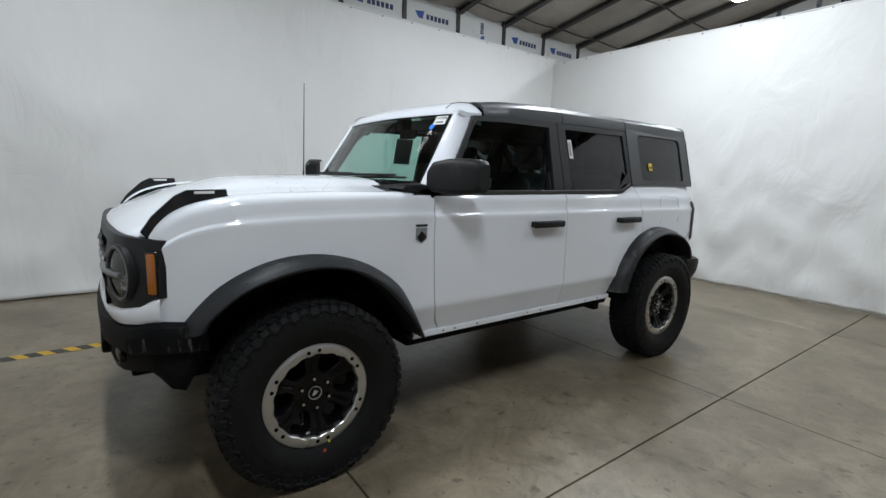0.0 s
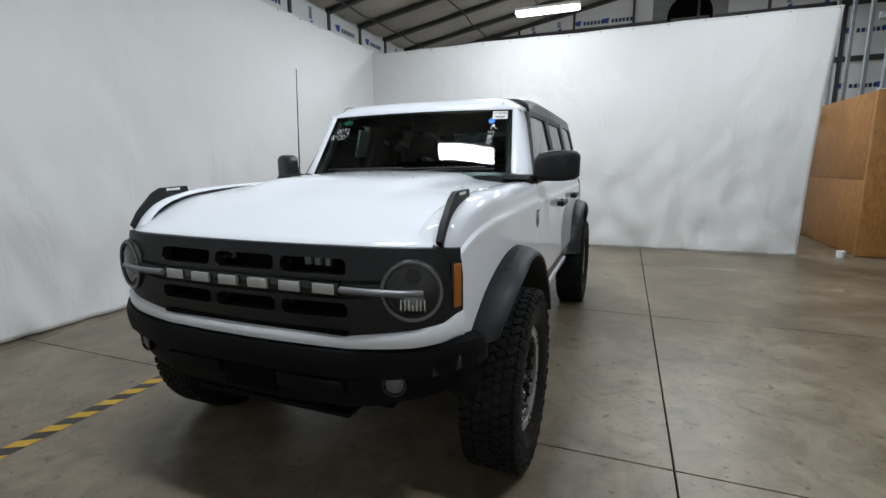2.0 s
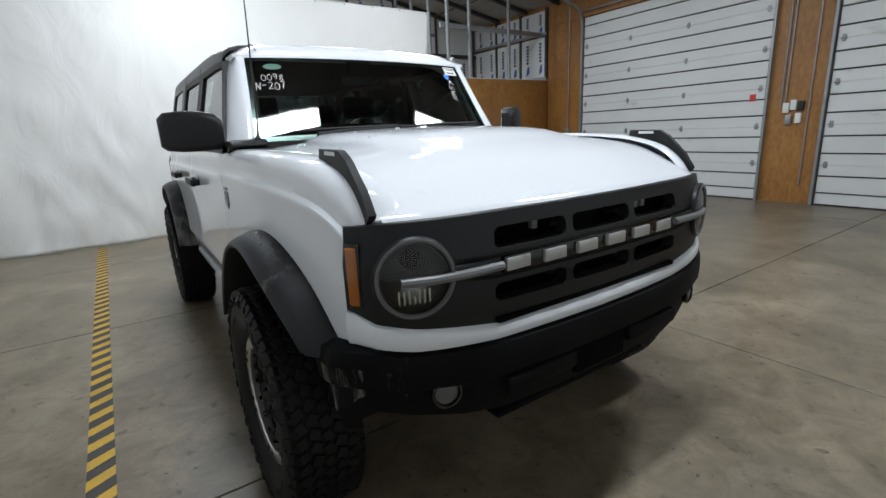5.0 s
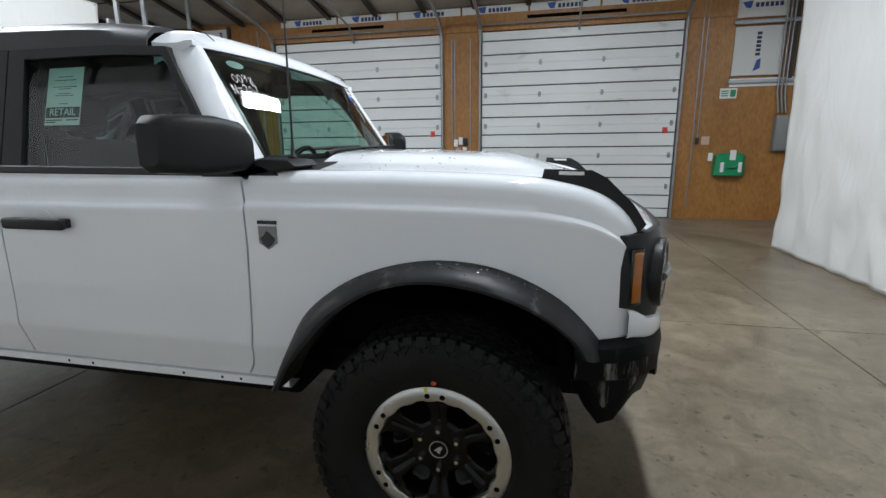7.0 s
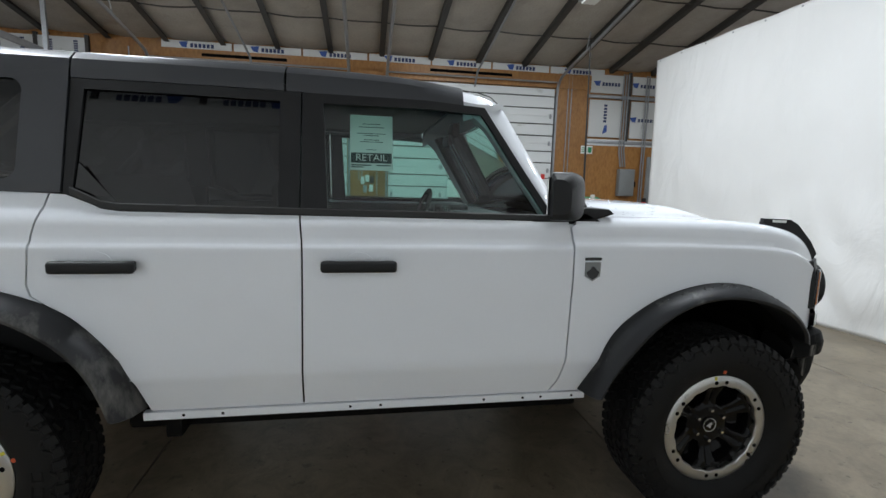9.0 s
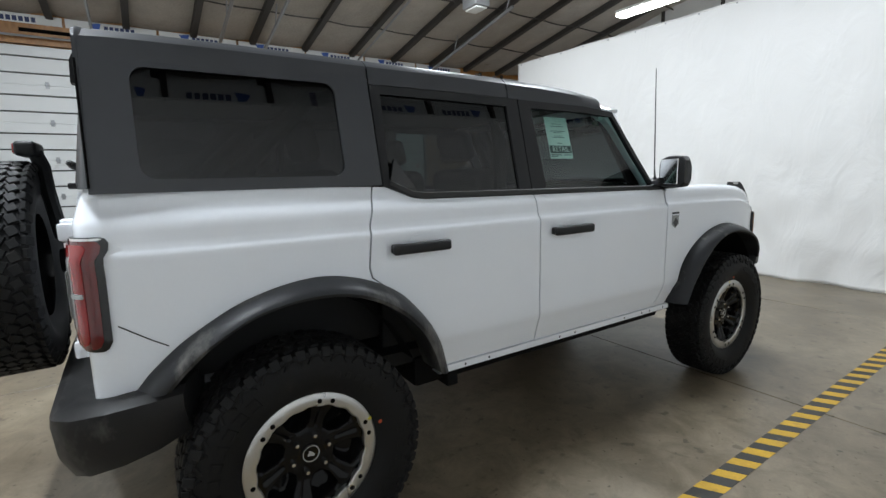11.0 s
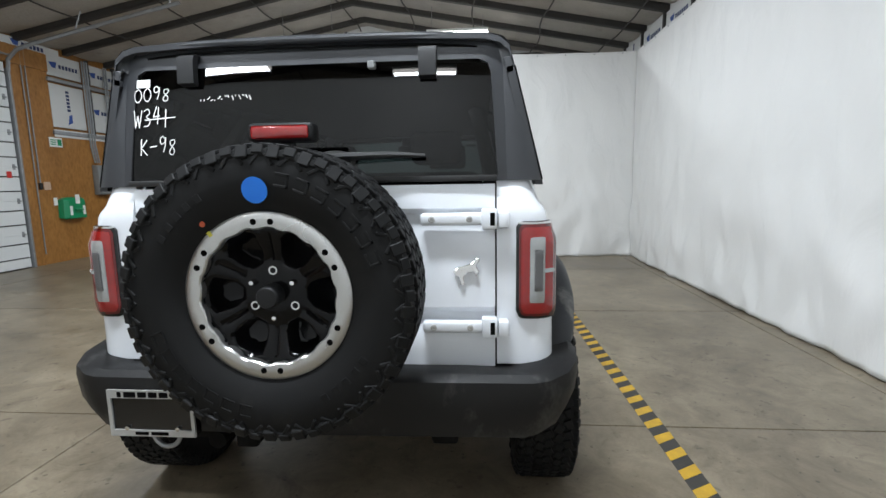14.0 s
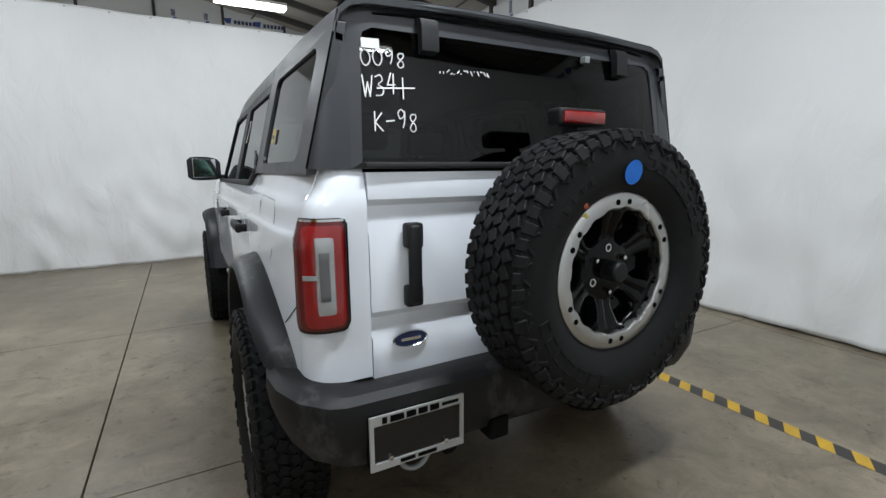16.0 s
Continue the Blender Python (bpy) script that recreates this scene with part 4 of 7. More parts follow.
# arches: outer edge of each flare, and the mouth of the arch
FLARE_F = [(0.868, 0.592), (0.925, 0.71), (1.006, 0.857), (1.154, 0.973), (1.313, 1.037), (1.482, 1.062), (1.662, 1.038), (1.84, 0.952), (1.965, 0.825), (1.99, 0.765)]
MOUTH_F = [(0.923, 0.6), (0.968, 0.683), (1.033, 0.767), (1.149, 0.889), (1.288, 0.975), (1.44, 1.008), (1.595, 0.995), (1.752, 0.945), (1.872, 0.855), (1.912, 0.792)]
FLARE_R = [(-0.846, 0.60), (-0.90, 0.765), (-0.975, 0.875), (-1.083, 0.978), (-1.25, 1.052), (-1.42, 1.074), (-1.638, 1.030), (-1.82, 0.935), (-1.93, 0.845), (-1.985, 0.78)]
MOUTH_R = [(-0.923, 0.611), (-0.963, 0.726), (-1.018, 0.82), (-1.108, 0.908), (-1.254, 0.988), (-1.42, 1.015), (-1.612, 0.99), (-1.762, 0.915), (-1.852, 0.835), (-1.887, 0.792)]


def arch_z(y):
    """How high the body is cut away at y."""
    f = sorted(FLARE_F)
    r = sorted(FLARE_R)
    if f[0][0] < y < f[-1][0]:
        return smooth(f, y) - 0.03
    if r[0][0] < y < r[-1][0]:
        return smooth(r, y) - 0.03
    return 0.0


def panel(front, back, rows, cols, top=None, flip=1, bottom=0.585, gap=0.0035, xoff=0.0):
    """A side panel between two edges y = f(z), rows of z, cut by the arches, with its edges turned in."""
    bm = bmesh.new()
    grid = []
    for z in rows:
        yb, yf = back(z) + gap, front(z) - gap
        row = []
        for i in range(cols + 1):
            y = yb + (yf - yb) * i / cols
            zz = max(z, bottom, arch_z(y))
            if top:
                zz = min(zz, top(y))
            row.append(bm.verts.new((flip * (side_x(y, zz) + xoff), y, zz)))
        grid.append(row)
    for A, B in zip(grid, grid[1:]):
        for i in range(cols):
            bm.faces.new((A[i], A[i + 1], B[i + 1], B[i]))
    bmesh.ops.remove_doubles(bm, verts=bm.verts[:], dist=0.0006)
    bmesh.ops.dissolve_degenerate(bm, edges=bm.edges[:], dist=0.0003)
    edges = [e for e in bm.edges if e.is_boundary]
    res = bmesh.ops.extrude_edge_only(bm, edges=edges)
    for v in res["geom"]:
        if isinstance(v, bmesh.types.BMVert):
            v.co.x -= flip * 0.018
    return bm


ROWS = [0.585, 0.60, 0.63, 0.66, 0.69, 0.705, 0.72, 0.735, 0.76, 0.80, 0.86, 0.92, 0.98, 1.04, 1.08, 1.12, 1.16, 1.19, 1.20, 1.206, 1.212, 1.22, 1.228, 1.25, 1.28, 1.30, 1.312, 1.325]
DOOR_FRONT = [(0.58, 0.73), (0.64, 0.77), (0.75, 0.79), (1.08, 0.802), (1.22, 0.80), (1.30, 0.785)]
DOOR_MID = [(0.58, -0.28), (1.2, -0.275), (1.32, -0.285)]
DOOR_REAR = [(0.58, -0.835), (0.70, -0.87), (0.80, -0.92), (0.95, -1.05), (1.02, -1.165), (1.06, -1.19), (1.25, -1.17), (1.32, -1.15), (1.40, -1.13)]


def belt_z(y):
    return table([(-2.05, 1.412), (-1.16, 1.392), (-1.07, 1.388), (-0.96, 1.34), (-0.9, 1.333), (0.74, 1.318)], y)


XTRA = ROWS + [1.335, 1.35, 1.37, 1.39, 1.405, 1.415]
HANDLE_Z = 1.145
for s in (-1, 1):
    fd = part("front_door", panel(lambda z: table(DOOR_FRONT, z), lambda z: table(DOOR_MID, z), XTRA, 26, belt_z, s), M_PAINT, car, angle=30)
    rd = part("rear_door", panel(lambda z: table(DOOR_MID, z), lambda z: table(DOOR_REAR, z), XTRA, 30, belt_z, s), M_PAINT, car, angle=30)
    part("rear_quarter_panel", panel(lambda z: table(DOOR_REAR, z), lambda z: -2.02 + 0.0 * z, XTRA, 50, belt_z, s, bottom=0.72), M_PAINT, car, angle=30)
    # raised handles on dark cups
    for d, y0, y1 in ((fd, -0.205, 0.075), (rd, -1.10, -0.83)):
        ym = (y0 + y1) / 2
        cup = bmesh.new()
        x = side_x(ym, HANDLE_Z)
        h = bmesh.new()
        rbox(h, (s * (x + 0.022), y0, HANDLE_Z - 0.022), (s * (x + 0.05), y1, HANDLE_Z + 0.022), 0.012, 3)
        hb = part("handle", h, M_PLASTIC, d, "textured black pull handle")
        for yy in (y0 + 0.03, y1 - 0.03):
            part("handle_foot", box_mesh((s * (x - 0.004), yy - 0.022, HANDLE_Z - 0.018), (s * (x + 0.03), yy + 0.022, HANDLE_Z + 0.018), 0.006), M_PLASTIC, hb)
        lathe(cup, [(0, -0.0005), (0.05, 0.0012), (0.052, -0.004)], 28, pose(s * (x + 0.0005), ym, HANDLE_Z + 0.012, 0, 90 * s, 0) @ Matrix.Diagonal((0.75, 1.0, 1, 1)))
        part("grip_cup", cup, M_PAINT, d)

    # fender with its rolled top
    bm = bmesh.new()
    TOPF = [(-0.05, 1.10), (0.0, 1.158), (0.03, 1.196), (0.07, 1.231), (0.12, 1.261), (0.18, 1.283), (0.25, 1.299), (0.32, 1.311), (0.5, 1.325), (0.8, 1.334), (1.1, 1.336), (1.4, 1.338)]
    low = [z for z in ROWS if z <= 1.28]
    ncol = 56
    rings = []
    for i in range(ncol + 1):
        u = i / ncol
        ring = []
        zt = None
        for z in low:
            y = table(DOOR_FRONT, z) + 0.0035 + (2.045 - table(DOOR_FRONT, z) - 0.0035) * u
            zt = smooth(TOPF, 2.05 - y)
            fr = max(0.0, (y - 1.5) / 0.485)
            zz = z if z < 1.05 else 1.05 + (z - 1.05) * (zt - 0.04 - 1.05) / (1.28 - 1.05) * 1.0
            zz = max(zz, arch_z(y), 0.585 if y < 1.2 else 0.0, 0.80 if y > 1.97 else 0.0)
            ring.append(Vector((s * side_x(y, min(z, 1.30)), y, zz)))
        y = ring[-1].y + (0.02 if i == 0 else 0)
        xs = abs(ring[-1].x)
        for dx, dz, ext in ((0.004, -0.028, 0.006), (0.012, -0.016, 0.012), (0.026, -0.006, 0.022), (0.045, -0.001, 0.032), (0.075, 0.0, 0.042), (0.11, 0.0, 0.05), (0.135, -0.012, 0.052)):
            yk = y + ext * u ** 5
            ring.append(Vector((s * (xs - dx), yk, smooth(TOPF, 2.05 + ext - yk) + dz)))
        rings.append(ring)
    # the front edge rolls in behind the grille
    rings.append([v + Vector((-s * 0.012, 0.012, -0.006 if v.z > 1.12 else 0)) for v in rings[-1]])
    rings.append([v + Vector((-s * 0.03, -0.01, -0.05 if v.z > 1.12 else 0)) for v in rings[-1]])
    loft(bm, rings)
    bmesh.ops.remove_doubles(bm, verts=bm.verts[:], dist=0.0006)
    bmesh.ops.dissolve_degenerate(bm, edges=bm.edges[:], dist=0.0003)
    res = bmesh.ops.extrude_edge_only(bm, edges=[e for e in bm.edges if e.is_boundary and max(abs(v.co.x) for v in e.verts) > 0.75])
    for v in res["geom"]:
        if isinstance(v, bmesh.types.BMVert):
            v.co.x -= s * 0.018
    fn = part("front_fender", bm, M_PAINT, car, angle=30)
    part("door_jamb", box_mesh((s * 0.845, 0.69, 1.17), (s * 0.862, 0.83, 1.308), 0.004, 1), M_PAINT, car)
    # trim badge: plain shield
    bx = side_x(0.885, 1.12) + 0.0035
    base = pose(s * (bx - 0.003), 0.885, 1.125, 90, 0, 90 * s)
    bd = part("fender_badge", prism(bmesh.new(), [(-0.034, 0.03), (-0.034, -0.028), (0, -0.05), (0.034, -0.028), (0.034, 0.03)], 0.004, base, 0.001, 1), M_GREY, fn, "dark shield badge")
    part("badge_bar", prism(bmesh.new(), [(-0.036, 0.037), (0.036, 0.037), (0.036, 0.049), (-0.036, 0.049)], 0.004, base, 0.001, 1), M_BLACKGLOSS, fn)
    part("badge_peaks", prism(bmesh.new(), [(-0.028, -0.012), (-0.012, 0.0), (-0.004, 0.014), (0.008, 0.008), (0.016, 0.0), (0.028, -0.012), (0.02, -0.03), (0, -0.043), (-0.02, -0.03)], 0.0012, base @ pose(0, 0, 0.004)), M_BLACKGLOSS, bd)

    # rocker strip under the doors
    bm = bmesh.new()
    loft(bm, [[(s * 0.845, y, 0.582), (s * 0.872, y, 0.58), (s * 0.872, y, 0.552), (s * 0.862, y, 0.545), (s * 0.80, y, 0.55)] for y in (-0.86, 0.90)])
    rk = part("rocker_flange", bm, M_PAINT, car)
    for y in (-0.72, -0.58, -0.1, 0.02, 0.45, 0.62, 0.7, 0.84):
        part("clip_hole", lathe(bmesh.new(), [(0, 0.0015), (0.006, 0.001)], 10, pose(s * 0.872, y, 0.566, 0, 90 * s, 0)), M_DARK, rk)

    # flares
    for outer, mouth, nm in ((FLARE_F, MOUTH_F, "front"), (FLARE_R, MOUTH_R, "rear")):
        bm = bmesh.new()
        rings = []
        n = 48

        def along(pts, u):
            ks = [0.0]
            for a, b in zip(pts, pts[1:]):
                ks.append(ks[-1] + math.hypot(b[0] - a[0], b[1] - a[1]))
            ks = [q / ks[-1] for q in ks]
            return smooth(list(zip(ks, [p[0] for p in pts])), u), smooth(list(zip(ks, [p[1] for p in pts])), u)
        for i in range(n + 1):
            u = i / n
            (yo, zo), (ym, zm) = along(outer, u), along(mouth, u)
            body = side_x(yo, zo)
            reach = 0.995 - (0.05 * max(0, (u - 0.72) / 0.28) ** 2)
            if nm == "rear":
                reach = 0.995 - 0.03 * max(0, (u - 0.8) / 0.2) ** 2
            ring = []
            for f, x in ((-0.03, body - 0.03), (0.0, body + 0.004), (0.03, body + 0.014), (0.25, body + (reach - body) * 0.62), (0.5, body + (reach - body) * 0.88), (0.74, reach), (0.8, reach + 0.001), (0.98, reach - 0.004), (1.0, reach - 0.012), (1.0, reach - 0.06), (0.96, 0.83)):
                ring.append(Vector((s * x, yo + (ym - yo) * f, zo + (zm - zo) * f)))
            rings.append(ring)
        loft(bm, rings)
        part("fender_flare", bm, M_FLARE if nm == "front" else M_FLARE_DUSTY, car, "matte black wheel arch flare", angle=28)
        # liner inside the arch
        yc = WB if nm == "front" else -WB
        liner = bmesh.new()
        rr = []
        for i in range(25):
            a = math.pi * (0.13 + 0.74 * i / 24)
            rr.append([Vector((s * x, yc - 0.03 + 0.54 * math.cos(a), 0.43 + 0.60 * math.sin(a))) for x in (0.9, 0.7, 0.42)])
        loft(liner, rr)
        part("wheel_arch_liner", liner, M_UNDER, car)

# fuel door in the left rear quarter, with its seam
seam = [(-1.45, 1.10), (-1.45, 1.29), (-1.475, 1.315), (-1.72, 1.306), (-1.745, 1.28), (-1.745, 1.135), (-1.72, 1.105)]
part("fuel_door_seam", tube(bmesh.new(), [(-(side_x(y, z) + 0.0003), y, z) for y, z in seam], 0.0018, 5), M_GREY, car)
# inner shell that shows in the gaps, and the underbody
shell = bmesh.new()
for s in (-1, 1):
    rbox(shell, (s * 0.78, -1.75, 1.08), (s * 0.845, 1.55, 1.29), 0.01)
    rbox(shell, (s * 0.80, -0.84, 0.58), (s * 0.845, 0.84, 1.2), 0.01)
    rbox(shell, (s * 0.66, -2.0, 0.80), (s * 0.74, -1.9, 1.36), 0.01)
part("inner_shell", shell, M_DARK, car)
part("floor_pan", box_mesh((-0.80, -0.95, 0.48), (0.80, 0.9, 0.62), 0.02), M_UNDER, car)
part("chassis_tunnel", box_mesh((-0.45, -2.05, 0.55), (0.45, 2.05, 0.75), 0.02), M_UNDER, car)
part("rear_crossmember", box_mesh((-0.75, -2.02, 0.72), (0.75, -1.85, 0.95), 0.02), M_UNDER, car)
part("front_crossmember", box_mesh((-0.70, 1.85, 0.62), (0.70, 2.06, 1.10), 0.02), M_UNDER, car)
for s in (-1, 1):
    part("frame_rail", box_mesh((s * 0.42, -2.1, 0.44), (s * 0.52, 2.0, 0.56), 0.015), M_UNDER, car)
    part("shock_absorber", tube(bmesh.new(), [(s * 0.55, -WB - 0.22, 0.35), (s * 0.5, -WB - 0.1, 0.8)], 0.035, 12), M_UNDER, car)
    part("coil_spring", tube(bmesh.new(), [(s * 0.52 + 0.06 * math.cos(k * 0.6), WB + 0.06 * math.sin(k * 0.6), 0.45 + k * 0.006) for k in range(70)], 0.009, 6), M_UNDER, car)
    part("rail_bracket", box_mesh((s * 0.55, -0.80, 0.46), (s * 0.84, -0.74, 0.55), 0.008), M_UNDER, car)
for y in (-WB, WB):
    part("axle", tube(bmesh.new(), [(-0.72, y, HUB_Z), (-0.2, y, HUB_Z), (0.2, y, HUB_Z), (0.72, y, HUB_Z)], [0.045, 0.05, 0.05, 0.045], 16), M_UNDER, car)
    part("differential", lathe(bmesh.new(), [(0, -0.16), (0.1, -0.13), (0.15, -0.04), (0.15, 0.04), (0.1, 0.13), (0, 0.16)], 24, pose(0.1, y, HUB_Z, 0, 90, 0)), M_UNDER, car)
part("exhaust_pipe", tube(bmesh.new(), [(-0.3, -0.6, 0.46), (-0.34, -1.2, 0.5), (-0.40, -1.9, 0.46), (-0.40, -2.12, 0.45)], 0.035, 12), M_UNDER, car)
part("muffler", lathe(bmesh.new(), [(0, -0.3), (0.1, -0.28), (0.12, -0.2), (0.12, 0.2), (0.1, 0.28), (0, 0.3)], 20, pose(-0.3, -1.0, 0.47, 90, 0, 0)), M_UNDER, car)

# hood
def hood_z(x, y):
    z = smooth([(0.88, 1.386), (1.0, 1.386), (1.3, 1.38), (1.6, 1.363), (1.8, 1.332), (1.93, 1.294), (2.04, 1.243), (2.12, 1.20), (2.165, 1.176), (2.185, 1.163)], y)
    a = abs(x)
    fall = 0.045 * min(1.0, a / 0.72) ** 2.2 * min(1.0, max(0.0, (2.16 - y) / 0.5))
    w = 0.50 - 0.10 * max(0.0, (y - 1.0) / 0.8)
    dome = 0.026 * (1 - 1 / (1 + math.exp(-(a - w) / 0.022))) * (1 / (1 + math.exp((y - 1.72) / 0.05)))
    return z - fall + dome - 0.012


def front_y(x):
    """The front of the hood and grille in plan."""
    return 2.185 - 0.055 * (abs(x) / 0.72) ** 2.2 - 0.25 * max(0.0, abs(x) / 0.72 - 0.93)


bm = bmesh.new()
rows = []
for i in range(49):
    x = -0.742 + 1.484 * i / 48
    row = []
    for k in range(45):
        u = k / 44
        y0 = 0.90 + 0.05 * (1 - (abs(x) / 0.72) ** 2)
        y = y0 + (front_y(x) - y0) * u
        yy = min(2.185, 0.88 + (y - 0.88) * (2.185 - 0.88) / (front_y(x) - 0.88))
        row.append((x, y, hood_z(x, yy)))
    row.append((x, front_y(x) + 0.004, hood_z(x, 2.185) - 0.012))
    row.append((x, front_y(x) - 0.03, hood_z(x, 2.185) - 0.02))
    rows.append(row)
loft(bm, rows)
res = bmesh.ops.extrude_edge_only(bm, edges=[e for e in bm.edges if e.is_boundary])
for v in res["geom"]:
    if isinstance(v, bmesh.types.BMVert):
        v.co.z -= 0.02
part("hood", bm, M_PAINT, car, angle=40)
part("engine_bay", box_mesh((-0.72, 0.95, 1.05), (0.72, 2.02, 1.15)), M_DARK, car)
for s in (-1, 1):
    # trail sights on the fender tops
    bm = bmesh.new()
    prof = [(1.775, 1.29), (1.785, 1.338), (1.93, 1.334), (1.975, 1.31), (2.055, 1.232), (2.095, 1.172), (2.075, 1.145), (2.02, 1.185), (1.95, 1.235), (1.88, 1.268)]
    slot = [(1.83, 1.321), (1.83, 1.332), (1.905, 1.33), (1.905, 1.319)]
    m = Matrix(((0, 0, 1, s * 0.765 - 0.011), (1, 0, 0, 0), (0, 1, 0, 0), (0, 0, 0, 1)))
    prism(bm, prof, 0.022, m)
    ts = part("trail_sight", bm, M_PLASTIC, car, "black plastic trail sight")
    part("tie_slot", prism(bmesh.new(), slot, 0.0245, Matrix(((0, 0, 1, s * 0.765 - 0.0123), (1, 0, 0, 0), (0, 1, 0, 0), (0, 0, 0, 1)))), M_PAPER, ts)

# grille: a charcoal panel bent round the nose, with real slots
def nose(u):
    """Plan of the nose: u from -1 to 1 gives x, y."""
    a = abs(u)
    pts = [(0, 0.0, 2.222), (0.25, 0.23, 2.218), (0.5, 0.46, 2.205), (0.66, 0.60, 2.19), (0.78, 0.70, 2.165), (0.86, 0.765, 2.132), (0.93, 0.805, 2.095), (1.0, 0.838, 2.045)]
    x = smooth([(p[0], p[1]) for p in pts], a)
    y = smooth([(p[0], p[2]) for p in pts], a)
    return math.copysign(x, u), y


def u_of(x):
    a = abs(x)
    return math.copysign(table([(0, 0), (0.23, 0.25), (0.46, 0.5), (0.60, 0.66), (0.70, 0.78), (0.765, 0.86), (0.805, 0.93), (0.838, 1.0)], a), x)


SLOT_X = [(-0.455, -0.175), (-0.145, 0.145), (0.175, 0.455)]
SLOT_Z = [(1.048, 1.108), (0.892, 0.947)]
SLOT_R = 0.022
us = sorted({round(v, 4) for v in [-1 + i / 20 for i in range(41)] + [sg * (0.64 + 0.0125 * k) for sg in (-1, 1) for k in range(25)] + [u_of(x) for p in SLOT_X for x in p] + [u_of(x + e) for p in SLOT_X for f in (0.1, 0.3, 0.6, 1.0) for x, e in ((p[0], f * SLOT_R), (p[1], -f * SLOT_R))]})
zs = [0.0, 0.03, 0.06, 0.1, 0.16, 0.22, 0.28, 0.34, 0.4, 0.46, 0.5]


def gz_bounds(x):
    a = abs(x)
    lo = table([(0, 0.822), (0.45, 0.822), (0.70, 0.862), (0.79, 0.885), (0.83, 0.92)], a)
    hi = table([(0, 1.15), (0.70, 1.15), (0.79, 1.148), (0.83, 1.142)], a)
    return lo, hi


zline = [0.822, 0.835, 0.85, 0.865, 0.88, 0.892, 0.90, 0.9195, 0.939, 0.947, 0.955, 0.963, 0.97, 0.985, 1.0, 1.0125, 1.025, 1.032, 1.04, 1.048, 1.056, 1.078, 1.10, 1.108, 1.116, 1.125, 1.137, 1.15]
bm = bmesh.new()
grid = []
for u in us:
    x, y = nose(u)
    lo, hi = gz_bounds(x)
    col = []
    for z in zline:
        t = (z - 0.822) / (1.15 - 0.822)
        zz = z if abs(x) < 0.5 else lo + (hi - lo) * t
        for z0, z1 in SLOT_Z:  # round the slot corners
            for a, b in SLOT_X:
                d = min(x - a, b - x)
                if -1e-4 <= d < SLOT_R and z in (z0, z1):
                    zz += (SLOT_R - math.sqrt(max(0.0, SLOT_R**2 - (SLOT_R - max(d, 0)) ** 2))) * (1 if z == z0 else -1)
        lean = 0.05 * max(0, (zz - 1.04)) / 0.13 + 0.02 * max(0, (0.9 - zz)) / 0.06
        d = 0.012 if 0.965 < z < 1.03 and abs(x) < 0.58 else 0.0
        rr = Vector((x, y - 1.4, 0)).normalized()
        q = Vector((x, y, zz)) - rr * (lean * 0.5 + d)
        col.append(bm.verts.new(q))
    grid.append(col)
for i in range(len(us) - 1):
    xm = nose((us[i] + us[i + 1]) / 2)[0]
    for j in range(len(zline) - 1):
        zm = (zline[j] + zline[j + 1]) / 2
        hole = any(a < xm < b for a, b in SLOT_X) and any(a < zm < b for a, b in SLOT_Z)
        fc = (grid[i][j].co + grid[i + 1][j + 1].co) / 2
        hole = hole or math.hypot((abs(fc.x) - 0.69) / 0.96, fc.z - 1.005) < 0.099
        if not hole:
            bm.faces.new((grid[i][j], grid[i + 1][j], grid[i + 1][j + 1], grid[i][j + 1]))
bmesh.ops.delete(bm, geom=[v for v in bm.verts if not v.link_faces], context="VERTS")
res = bmesh.ops.extrude_edge_only(bm, edges=[e for e in bm.edges if e.is_boundary])
for v in res["geom"]:
    if isinstance(v, bmesh.types.BMVert):
        v.co -= Vector((v.co.x * 0.25, v.co.y - 1.4, 0)).normalized() * 0.045
grille = part("grille", bm, M_GRILLE, car, "charcoal grille panel", angle=40)
bk = bmesh.new()
rbox(bk, (-0.56, 2.02, 0.83), (0.56, 2.12, 1.135), 0.01)
part("radiator", bk, M_DARK, grille)
for x0, x1 in ((-0.175, -0.145), (0.145, 0.175)):
    for z0, z1 in SLOT_Z:
        part("slot_bar", box_mesh((x0 - 0.02, 2.12, (z0 + z1) / 2 - 0.008), (x1 + 0.02, 2.17, (z0 + z1) / 2 + 0.008), 0.003), M_GRILLE, grille)
part("lower_slot", box_mesh((-0.45, 2.15, 0.826), (0.45, 2.214, 0.842), 0.004), M_DARK, grille)
for x, w in ((0.235, 0.012), (0.13, 0.01), (-0.245, 0.014), (-0.29, 0.014), (-0.335, 0.012)):
    part("shutter_clip", box_mesh((x - w, 2.12, 1.064), (x + w, 2.14, 1.094), 0.003), M_GREY, grille)
for i in range(6):
    x = -0.361 + i * 0.1465
    y = nose(u_of(x))[1]
    part("letter_block", box_mesh((x - 0.046, y - 0.02, 0.978), (x + 0.046, y + 0.005, 1.016), 0.003), M_SILVER, grille, "plain silver letter block")
part("name_bar", box_mesh((-0.425, 2.16, 0.972), (0.425, 2.2115, 1.022), 0.004), M_BLACKGLOSS, grille)
